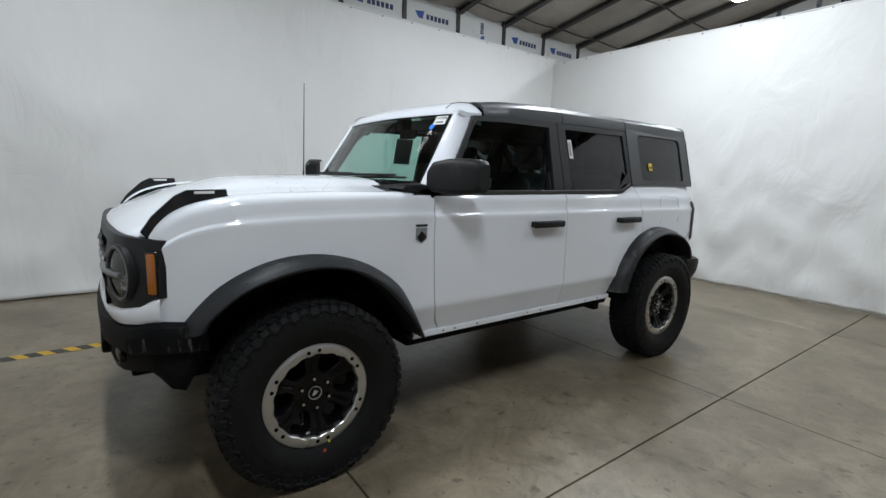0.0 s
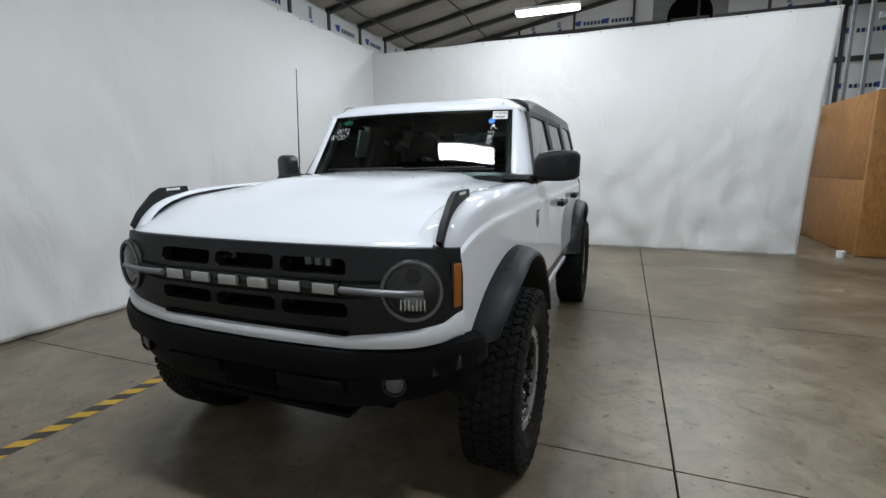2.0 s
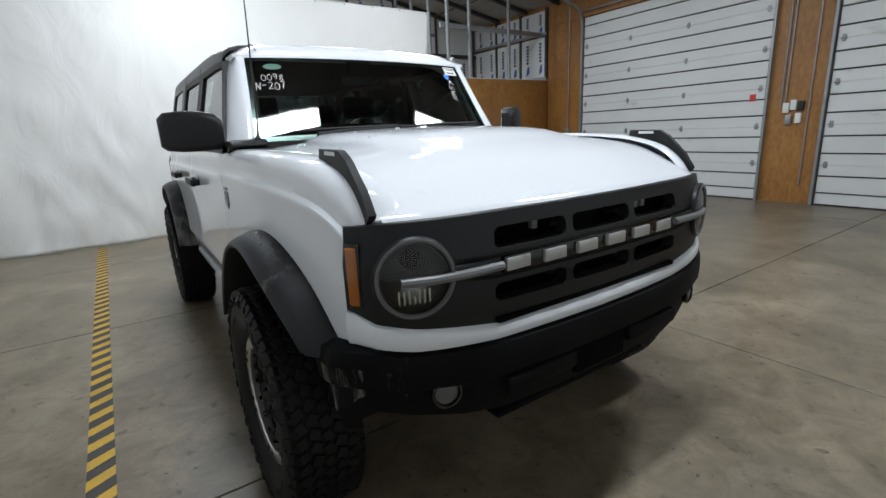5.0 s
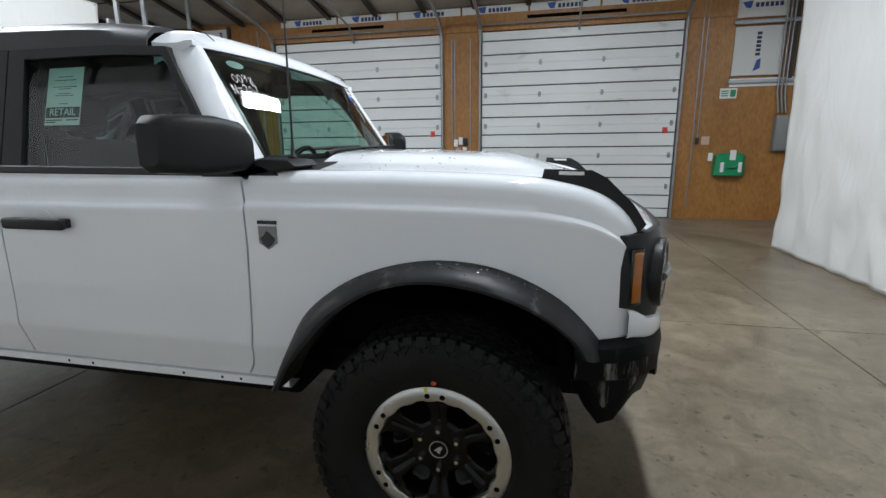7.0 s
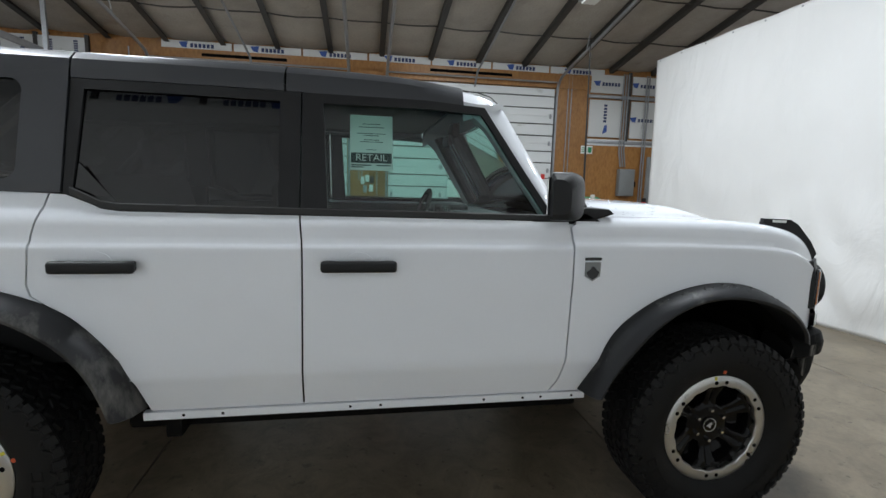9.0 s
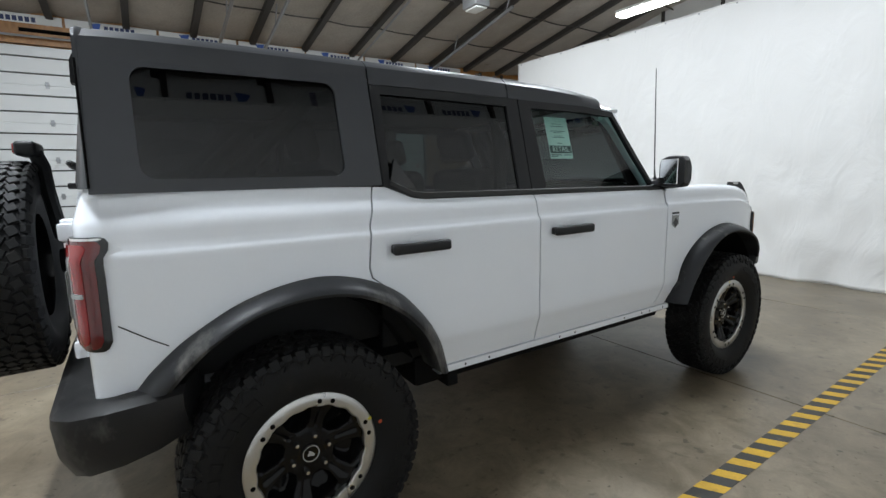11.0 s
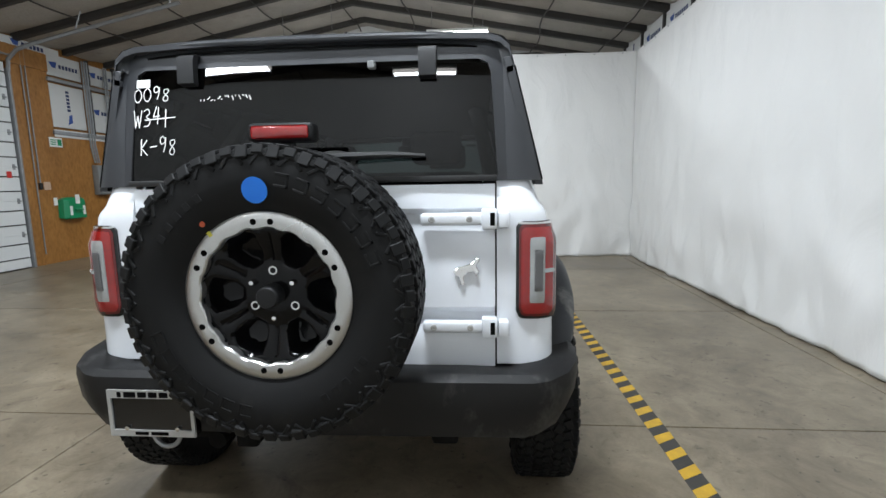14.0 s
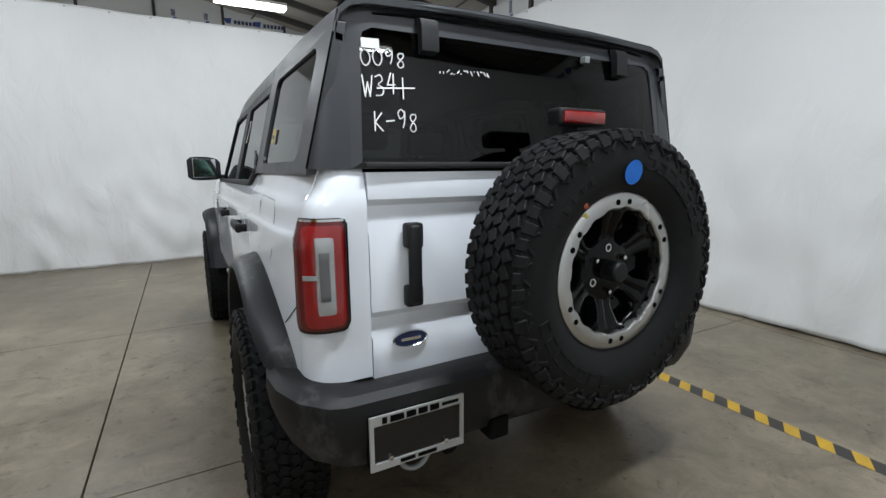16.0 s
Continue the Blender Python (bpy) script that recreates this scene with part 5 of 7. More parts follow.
for s in (-1, 1):
    hl = pose(s * 0.69, 2.155, 1.005, -90, 0, -s * 17)
    lamp = part("headlight", lathe(bmesh.new(), [(0.108, -0.02), (0.113, 0.004), (0.1125, 0.016), (0.107, 0.0225), (0.101, 0.0225), (0.0945, 0.017), (0.092, -0.005)], 48, hl), M_GRILLE, car, "round headlight in a dark bezel")
    part("bezel_ring", lathe(bmesh.new(), [(0.096, 0.0185), (0.0995, 0.0238), (0.106, 0.0238), (0.108, 0.0222)], 48, hl), M_BARGREY, lamp)
    part("reflector_bowl", lathe(bmesh.new(), [(0.092, 0.0), (0.088, -0.012), (0.06, -0.03), (0.0, -0.035)], 40, hl), M_BOWL, lamp)
    part("projector", lathe(bmesh.new(), [(0.038, -0.03), (0.036, -0.012), (0.024, -0.005), (0, -0.003)], 28, hl @ pose(0, 0.042, 0)), M_CLEARGREY, lamp)
    for k in range(7):
        part("reflector_rib", box_mesh((-0.045 + k * 0.014, 0.035, -0.012), (-0.038 + k * 0.014, 0.076, -0.004), 0.001, 1, hl), M_CHROME, lamp)
    part("upper_reflector", lathe(bmesh.new(), [(0.03, -0.03), (0.028, -0.014), (0, -0.008)], 24, hl @ pose(0, -0.045, 0)), M_DARK, lamp)
    lens = part("lens", lathe(bmesh.new(), [(0.094, 0.014), (0.07, 0.021), (0.035, 0.0255), (0, 0.027)], 40, hl), M_LENS, lamp)
    lens.visible_shadow = False
    bar = bmesh.new()
    tube(bar, [(s * 0.435, 2.215, 1.0), (s * 0.56, 2.212, 1.0), (s * 0.655, 2.196, 1.0), (s * 0.735, 2.165, 1.0)], 0.0125, 10)
    part("light_bar", bar, M_LIGHTBAR, lamp, "grey light bar across the headlight")
    part("bar_socket", box_mesh((s * 0.425, 2.17, 0.976), (s * 0.60, 2.203, 1.024), 0.01), M_GRILLE, lamp)
    x, y = 0.832, 2.015
    mk = bmesh.new()
    rbox(mk, (-0.017, -0.08, -0.008), (0.017, 0.08, 0.006), 0.006, 3, pose(s * 0.823, 2.070, 1.015, 90, 0, -s * 57))
    part("side_marker", mk, M_AMBER, car, "amber side marker lens")
    mk = bmesh.new()
    rbox(mk, (-0.023, -0.09, -0.004), (0.023, 0.09, 0.010), 0.006, 3, pose(s * 0.823, 2.070, 1.015, 90, 0, -s * 57))
    part("marker_frame", mk, M_BLACKGLOSS, car)
# white valance under the grille
bm = bmesh.new()
rows = []
for i in range(81):
    u = -1 + i / 40
    x, y = nose(u)
    lo, hi = gz_bounds(x)
    a = abs(x)
    bot = table([(0, 0.775), (0.45, 0.778), (0.70, 0.80), (0.79, 0.815), (0.83, 0.82)], a)
    rr = Vector((x, y - 1.4, 0)).normalized()
    base = Vector((x, y, 0))
    rows.append([base - rr * 0.03 + Vector((0, 0, lo + 0.005)), base + rr * 0.006 + Vector((0, 0, lo - 0.004)), base + rr * 0.012 + Vector((0, 0, lo - 0.018)), base + rr * 0.012 + Vector((0, 0, bot + 0.018)), base + rr * 0.002 + Vector((0, 0, bot)), base - rr * 0.05 + Vector((0, 0, bot - 0.01))])
loft(bm, rows)
part("front_valance", bm, M_PAINT, car, angle=50)
bm = bmesh.new()
rows = []
for i in range(61):
    x, y = nose(-0.97 + 1.94 * i / 60)
    rr = Vector((x, y - 1.4, 0)).normalized()
    b = Vector((x, y, gz_bounds(x)[1])) - rr * 0.026
    rows.append([b + rr * 0.004 + Vector((0, 0, -0.012)), b + Vector((0, 0, 0.001)), b - rr * 0.02 + Vector((0, 0, 0.003)), b - rr * 0.06 + Vector((0, 0, -0.012))])
loft(bm, rows)
part("grille_cap", bm, M_GRILLE, grille, angle=50)

# front bumper
bm = bmesh.new()
ST = [(-0.895, 1.90, 0.81, 0.735), (-0.905, 1.95, 0.815, 0.62), (-0.905, 2.0, 0.82, 0.535), (-0.895, 2.05, 0.825, 0.55), (-0.872, 2.09, 0.828, 0.60), (-0.84, 2.118, 0.825, 0.62), (-0.75, 2.165, 0.802, 0.595), (-0.60, 2.21, 0.79, 0.56), (-0.46, 2.236, 0.782, 0.54), (-0.2, 2.248, 0.778, 0.53), (0, 2.25, 0.778, 0.53)]
ST = ST + [(-a, b, c, d) for a, b, c, d in reversed(ST[:-1])]
rows = []
for x, yf, zt, zb in ST:
    c = Vector((x, yf - 1.6, 0)).normalized()
    b = Vector((x, yf, 0))
    rows.append([b - c * 0.13 + Vector((0, 0, zt - 0.015)), b - c * 0.05 + Vector((0, 0, zt)), b - c * 0.012 + Vector((0, 0, zt - 0.012)), b + Vector((0, 0, zt - 0.05)), b - c * 0.004 + Vector((0, 0, zt - 0.11)), b - c * 0.03 + Vector((0, 0, zt - 0.125)), b - c * 0.03 + Vector((0, 0, zb + 0.06)), b - c * 0.05 + Vector((0, 0, zb)), b - c * 0.14 + Vector((0, 0, zb + 0.01))])
loft(bm, rows, close=True, cap=True)
fb = part("front_bumper", bm, M_BUMPER, car, "scuffed black front bumper", angle=40)
# dried mud on the bumper ends, following its face
for s in (-1, 1):
    md = bmesh.new()
    rows = []
    for x, yf, zt, zb in [q for q in ST if q[0] * s > 0.74]:
        c = Vector((x, yf - 1.6, 0)).normalized()
        b = Vector((x, yf, 0)) + c * 0.0025
        rows.append([b + Vector((0, 0, zt - 0.052)), b - c * 0.004 + Vector((0, 0, zt - 0.108)), b - c * 0.029 + Vector((0, 0, zt - 0.126)), b - c * 0.03 + Vector((0, 0, zb + 0.07))])
    part("mud_streak", loft(md, rows), M_SCUFF, fb, "dried mud streaks on the bumper end")
part("bumper_step", box_mesh((-0.44, 2.19, 0.60), (-0.14, 2.245, 0.66), 0.012), M_BUMPER, fb)
part("bumper_step", box_mesh((0.14, 2.19, 0.60), (0.44, 2.245, 0.66), 0.012), M_BUMPER, fb)
part("bumper_opening", box_mesh((-0.13, 2.19, 0.56), (0.13, 2.231, 0.66), 0.008), M_DARK, fb)
part("skid_plate", box_mesh((-0.40, 1.85, 0.45), (0.40, 2.14, 0.475), 0.012, 2), M_UNDER, car)
for s in (-1, 1):
    fog = part("fog_light", lathe(bmesh.new(), [(0.044, -0.03), (0.046, 0.012), (0.038, 0.016), (0.034, 0.006)], 28, pose(s * 0.625, 2.182, 0.66, -90, 0, -s * 14)), M_BLACKGLOSS, fb)
    part("fog_lens", lathe(bmesh.new(), [(0.036, 0.006), (0.02, 0.012), (0, 0.014)], 24, pose(s * 0.625, 2.182, 0.66, -90, 0, -s * 14)), M_BARGREY, fog)

# cowl, windscreen, pillars
def screen_pt(u, v):
    """A point of the windscreen: u across -1..1, v up 0..1."""
    w = 0.722 + (0.664 - 0.722) * v
    y = 0.818 + (0.551 - 0.818) * v - 0.055 * u * u
    z = 1.366 + (1.796 - 1.366) * v - 0.006 * u * u
    return Vector((w * u, y + 0.02, z))


def screen_frame(u, v, lift=0.002):
    """A pose lying on the windscreen, x across to the viewer's right, z out."""
    o = screen_pt(u, v)
    ex = (screen_pt(u - 0.01, v) - o).normalized()
    ey = (screen_pt(u, v + 0.01) - o).normalized()
    ez = ex.cross(ey).normalized()
    ey = ez.cross(ex)
    m = Matrix((ex, ey, ez)).transposed().to_4x4()
    return Matrix.Translation(o + ez * lift) @ m


bm = bmesh.new()
loft(bm, [[screen_pt(-1 + i / 12, v / 10) for i in range(25)] for v in range(11)])
ws = part("windscreen", bm, M_WS, car, "raked windscreen with tinted edge", angle=60)
ws.visible_shadow = False
bm = bmesh.new()
for v0, v1 in ((0.0, 0.055), (0.945, 1.0)):
    loft(bm, [[screen_frame(-1 + i / 12, v, -0.002).translation for i in range(25)] for v in (v0, v1)])
for u0, u1 in ((-1, -0.955), (0.955, 1)):
    loft(bm, [[screen_frame(u0 + (u1 - u0) * i, v / 10, -0.002).translation for i in range(2)] for v in range(11)])
part("black_border", bm, M_BLACKGLOSS, ws)
part("inner_mirror", box_mesh((-0.1, 0.40, 1.665), (0.1, 0.43, 1.73), 0.015), M_CABIN, car)
bm = bmesh.new()
rbox(bm, (-0.07, 0.43, 1.72), (0.07, 0.47, 1.80), 0.01)
part("sensor_pod", bm, M_CABIN, car)
bm = bmesh.new()
rows = []
for i in range(33):
    u = -1 + i / 16
    p = screen_pt(u, -0.01)
    x = 0.80 * u
    rows.append([(x, p.y - 0.01, p.z + 0.004), (x, p.y + 0.03, p.z - 0.002), (x, 0.965 + 0.035 * (1 - u * u) - 0.03 * abs(u) ** 8, 1.362 - 0.03 * u * u + 0.008), (x, 1.03, 1.30)])
loft(bm, rows)
part("cowl", bm, M_PLASTIC, car, "textured black cowl panel", angle=50)
for s, pts in ((1, [(0.45, 0.90, 1.385), (0.30, 0.865, 1.398), (-0.12, 0.852, 1.41)]), (-1, [(-0.12, 0.915, 1.385), (-0.25, 0.865, 1.40), (-0.62, 0.815, 1.405)])):
    w = part("wiper_arm", tube(bmesh.new(), pts, [0.012, 0.01, 0.006], 8), M_RUBBER, car)
    a, b = Vector(pts[0]) + Vector((-s * 0.05, 0.0, 0.0)), Vector(pts[2])
    c = Vector(pts[1])
    bl = tube(bmesh.new(), [(c.x + 0.22, c.y + 0.002, c.z + 0.008), (c.x, c.y - 0.008, c.z + 0.014), (c.x - 0.32, c.y - 0.016, c.z + 0.018)], 0.007, 6)
    part("wiper_blade", bl, M_RUBBER, w)
for s in (-1, 1):
    bm = bmesh.new()
    rows = []
    for v in range(11):
        t = -0.06 + 1.06 * v / 10
        e = screen_pt(s, t)
        ox = 0.836 + (0.722 - 0.836) * max(0, t)
        oy = e.y - 0.075 - 0.02 * t
        if t > 0.85:  # rounds over into the header and runs back to the roof
            k = (t - 0.85) / 0.15
            ox -= 0.008 * k * k
            oy += (0.385 - oy) * k
        rows.append([e + Vector((-s * 0.012, 0.0, -0.012)), e + Vector((0, 0.006, 0.004)), e + Vector((s * 0.03, -0.004, 0.012)), Vector((s * (abs(e.x) * 0.35 + ox * 0.65), e.y - 0.03, e.z + 0.004)), Vector((s * ox, oy + 0.01, e.z - 0.005)), Vector((s * (ox - 0.012), oy - 0.03, e.z - 0.012)), Vector((s * (ox - 0.05), oy - 0.03, e.z - 0.02))])
    loft(bm, rows, close=True)
    part("a_pillar", bm, M_PAINT, car, "white windscreen pillar", angle=60)
bm = bmesh.new()
rows = []
for i in range(33):
    u = -1.075 + 2.15 * i / 32
    e = screen_pt(max(-1, min(1, u)), 1.0)
    e.x = 0.664 * u
    drop = 0.95 * max(0, abs(u) - 0.8) ** 2
    rows.append([e + Vector((0, 0.012, -0.012)), e + Vector((0, 0.012, 0.004)), e + Vector((0, -0.014, 0.034 - drop * 0.4)), e + Vector((0, -0.05, 0.056 - drop * 0.8)), e + Vector((0, -0.11, 0.072 - drop)), Vector((e.x, 0.357, e.z + 0.079 - drop)), Vector((e.x, 0.357, e.z + 0.0 - drop))])
loft(bm, rows, close=True, cap=True)
part("windscreen_header", bm, M_PAINT, car, angle=50)
for s in (-1, 1):
    part("pillar_trim", tube(bmesh.new(), [screen_pt(s * 0.985, v) + Vector((-s * 0.012, -0.055, -0.01)) for v in (-0.03, 0.25, 0.5, 0.75, 1.0)], 0.036, 10), M_CABIN, car)
    part("header_seam", tube(bmesh.new(), [(s * 0.60, 0.535, 1.812), (s * 0.60, 0.50, 1.842), (s * 0.60, 0.44, 1.858), (s * 0.60, 0.36, 1.864)], 0.0022, 5), M_DARK, car)

# hardtop roof in three sections
def roof_section(y0, y1, nm):
    bm = bmesh.new()
    rows = []
    n = 10
    for k in range(n + 1):
        y = y0 + (y1 - y0) * k / n
        zc = smooth([(-2.1, 1.925), (-1.9, 1.932), (-1.1, 1.93), (-0.36, 1.925), (0.1, 1.91), (0.36, 1.882)], y)
        ze = smooth([(-2.1, 1.80), (-1.1, 1.803), (-0.3, 1.797), (0.36, 1.768)], y)
        nar = 0.014 * max(0.0, (-1.55 - y) / 0.5) ** 2
        row = []
        for a in (-1, 1):
            half = [(0.0, zc), (0.3, zc - 0.003), (0.52, zc - 0.012), (0.64, zc - 0.017), (0.69, zc - 0.031), (0.722, zc - 0.058), (0.733, ze + 0.025), (0.736, ze), (0.714, ze - 0.004)]
            half = [(a * (x - nar * (x / 0.7)), y, z) for x, z in half]
            row += list(reversed(half)) if a < 0 else half[1:]
        rows.append(row)
    loft(bm, rows)
    res = bmesh.ops.extrude_edge_only(bm, edges=[e for e in bm.edges if e.is_boundary])
    for v in res["geom"]:
        if isinstance(v, bmesh.types.BMVert):
            v.co.z -= 0.02
    return part(nm, bm, M_ROOF, car, "dark grey moulded hardtop section", angle=35)


roof_section(-0.345, 0.352, "roof_panel")
roof_section(-1.085, -0.352, "roof_panel")
roof_section(-2.035, -1.092, "rear_roof")
part("roof_lining", box_mesh((-0.66, -1.95, 1.80), (0.66, 0.36, 1.84), 0.02), M_CABIN, car)
bm = bmesh.new()
for y in (-0.3485, -1.0885):
    loft(bm, [[(x, y + dy, 1.90 - 0.02 * (abs(x) / 0.6) ** 3) for x in [-0.66 + 1.32 * i / 20 for i in range(21)]] for dy in (-0.006, 0.006)])
part("roof_seal", bm, M_RUBBER, car)


# upper sides: frames with real openings
def upper_x(z, y=0.0):
    return 0.855 + (0.736 - 0.855) * (z - 1.325) / (1.80 - 1.325) - (0.014 * max(0.0, (-1.6 - y) / 0.45) ** 2)


def upper_frame(outline, hole, s, thick, name, material, inset=0.0, label=""):
    """A flat ring between outline and hole, both of equal count in (y, z), on the leaning side."""
    bm = bmesh.new()
    A = [(s * (upper_x(z, y) - inset), y, z) for y, z in outline]
    B = [(s * (upper_x(z, y) - inset), y, z) for y, z in hole]
    C = [(x - s * thick, y, z) for x, y, z in B]
    D = [(x - s * thick, y, z) for x, y, z in A]
    loft(bm, [[r[i] for r in (D, A, B, C)] for i in list(range(len(A))) + [0]])
    bmesh.ops.remove_doubles(bm, verts=bm.verts[:], dist=0.0003)
    return part(name, bm, material, car, label, angle=30)


def pane(outline, s, inset, name, material, label=""):
    bm = bmesh.new()
    bm.faces.new([bm.verts.new((s * (upper_x(z, y) - inset), y, z)) for y, z in outline])
    bmesh.ops.triangulate(bm, faces=bm.faces[:])
    ob = part(name, bm, material, car, label)
    ob.visible_shadow = False
    return ob


def rounded(y0, y1, z0, z1, r, n=5):
    pts = []
    for cy, cz, a0 in ((y1 - r, z0 + r, -90), (y1 - r, z1 - r, 0), (y0 + r, z1 - r, 90), (y0 + r, z0 + r, 180)):
        for k in range(n + 1):
            a = radians(a0 + 90 * k / n)
            pts.append((cy + r * math.cos(a), cz + r * math.sin(a)))
    return pts


for s in (-1, 1):
    # front door window
    out = [(-0.283, 1.322), (0.2, 1.320), (0.735, 1.316), (0.60, 1.52), (0.475, 1.715), (0.44, 1.772), (0.2, 1.79), (-0.283, 1.795)]
    hol = [(-0.185, 1.345), (0.2, 1.342), (0.69, 1.338), (0.56, 1.53), (0.455, 1.70), (0.425, 1.742), (0.2, 1.755), (-0.205, 1.757)]
    upper_frame(out, hol, s, 0.03, "window_frame", M_PLASTIC)
    pane(hol, s, 0.012, "front_window", M_FG, "green-tinted door glass")
    # rear door window
    out = [(-1.085, 1.392), (-0.965, 1.345), (-0.90, 1.335), (-0.289, 1.324), (-0.289, 1.795), (-0.7, 1.80), (-1.085, 1.80)]
    hol = [(-1.055, 1.405), (-0.955, 1.362), (-0.90, 1.352), (-0.365, 1.345), (-0.365, 1.757), (-0.7, 1.762), (-1.04, 1.765)]
    upper_frame(out, hol, s, 0.03, "window_frame", M_PLASTIC)
    pane(hol, s, 0.010, "rear_window", M_PG, "dark privacy glass")
    part("window_corner", prism(bmesh.new(), [(-1.05, 1.405), (-0.955, 1.362), (-0.91, 1.353), (-1.03, 1.50)], 0.012, Matrix(((0, 0, s, s * (upper_x(1.40) - 0.018)), (1, 0, 0, 0), (0, 1, 0, 0), (0, 0, 0, 1)))), M_BLACKGLOSS, car)
    # quarter
    hole = rounded(-1.90, -1.235, 1.437, 1.79, 0.045)
    n = len(hole) // 4
    ob = rounded(-2.035, -1.092, 1.396, 1.83, 0.004)
    upper_frame(ob, hole, s, 0.03, "quarter_frame", M_ROOF, -0.004)
    pane(hole, s, 0.006, "quarter_window", M_PG, "dark privacy quarter glass")
    # belt strip
    bm = bmesh.new()
    for pts in ([(-1.06, 1.392), (-0.96, 1.345), (-0.90, 1.337), (0.75, 1.319)],):
        loft(bm, [[(s * (upper_x(z) + 0.002), y, z - 0.004), (s * (upper_x(z) + 0.010), y, z + 0.004), (s * (upper_x(z) + 0.008), y, z + 0.022), (s * upper_x(z), y, z + 0.026)] for y, z in pts])
    part("belt_moulding", bm, M_RUBBER, car)
    # mirrors on their arms
    bm = bmesh.new()
    rows = []
    for x, dp, z0, z1 in ((0.862, 0.045, 1.35, 1.47), (0.885, 0.056, 1.338, 1.497), (0.95, 0.062, 1.333, 1.512), (1.02, 0.06, 1.333, 1.514), (1.075, 0.05, 1.34, 1.508), (1.098, 0.035, 1.36, 1.485)):
        yc = 0.785 - (x - 0.875) * 0.62
        y0, y1 = yc - dp, yc + dp
        r = 0.028
        ring = []
        for cy, cz, a0 in ((y1 - r, z0 + r, -90), (y1 - r * 1.6, z1 - r * 1.6, 0), (y0 + r * 0.4, z1 - r * 0.4, 90), (y0 + r * 0.4, z0 + r * 0.4, 180)):
            rad = r if a0 == -90 else (r * 1.6 if a0 == 0 else r * 0.4)
            for k in range(5):
                a = radians(a0 + 22.5 * k)
                ring.append((s * x, cy + rad * math.cos(a), cz + rad * math.sin(a)))
        rows.append(ring)
    loft(bm, rows, close=True, cap=True)
    mir = part("door_mirror", bm, M_PLASTIC, car, "black door mirror", angle=32)
    part("mirror_glass", box_mesh((-0.095, -0.003, -0.07), (0.095, 0.003, 0.07), 0.002, 1, pose(s * 0.98, 0.655, 1.425, 0, 0, -s * 31)), M_CHROME, mir)
    bm = bmesh.new()
    loft(bm, [[(s * x, y - 0.045, z - 0.014), (s * x, y + 0.045, z - 0.016), (s * x, y + 0.042, z + 0.016), (s * x, y - 0.045, z + 0.02)] for x, y, z in ((0.72, 0.85, 1.362), (0.80, 0.81, 1.348), (0.86, 0.76, 1.352), (0.90, 0.73, 1.37))], close=True, cap=True)
    part("mirror_arm", bm, M_PLASTIC, mir)
    part("cowl_corner", prism(bmesh.new(), [(0.745, 1.316), (0.80, 1.309), (0.86, 1.322), (0.94, 1.338), (0.985, 1.352), (0.96, 1.372), (0.86, 1.376), (0.745, 1.352)], 0.155, Matrix(((0, 0, s, s * 0.71), (1, 0, 0, 0), (0, 1, 0, 0), (0, 0, 0, 1))), 0.008, 2), M_PLASTIC, car)
    part("sail_panel", prism(bmesh.new(), [(0.60, 1.308), (0.93, 1.318), (0.86, 1.355), (0.70, 1.352)], 0.02, Matrix(((0, 0, s, s * 0.845), (1, 0, 0, 0), (0, 1, 0, 0), (0, 0, 0, 1))), 0.004), M_PLASTIC, car)

# ---- tail ----
bm = bmesh.new()
rows = []
YT = [(0.72, -2.085), (0.80, -2.09), (0.87, -2.09), (0.90, -2.072), (0.945, -2.072), (0.965, -2.088), (1.20, -2.088), (1.245, -2.072), (1.30, -2.072), (1.32, -2.088), (1.34, -2.088), (1.37, -2.086), (1.402, -2.08)]
for i in range(41):
    x = -0.658 + 1.316 * i / 40
    row = []
    for z, y in YT:
        zz = z
        if z < 0.76:
            zz = max(z, table([(0.40, 0.718), (0.58, 0.718), (0.68, 0.748)], abs(x)))
        row.append((x, y + 0.02 * abs(x) ** 3, zz))
    rows.append(row)
loft(bm, rows)
res = bmesh.ops.extrude_edge_only(bm, edges=[e for e in bm.edges if e.is_boundary])
for v in res["geom"]:
    if isinstance(v, bmesh.types.BMVert):
        v.co.y += 0.03
gate = part("tailgate", bm, M_PAINT, car, "white side-hinged tailgate", angle=35)
for z in (1.283, 0.90):
    h = bmesh.new()
    rbox(h, (0.40, -2.12, z - 0.022), (0.635, -2.085, z + 0.022), 0.012, 3)
    rbox(h, (0.61, -2.13, z - 0.036), (0.665, -2.082, z + 0.036), 0.008, 2)
    hg = part("hinge", h, M_PAINT, gate)
    part("hinge_knuckle", box_mesh((0.668, -2.135, z - 0.03), (0.705, -2.08, z + 0.025), 0.008), M_PAINT, hg)
    part("hinge_slot", box_mesh((0.640, -2.1325, z - 0.022), (0.656, -2.128, z + 0.022), 0.001, 1), M_DARK, hg)
    for x in (0.44, 0.57):
        part("hinge_bolt", lathe(bmesh.new(), [(0.011, 0), (0.011, 0.006), (0.007, 0.008), (0.006, 0.005), (0, 0.005)], 14, pose(x, -2.12, z, 90, 0, 0)), M_SILVER, hg)
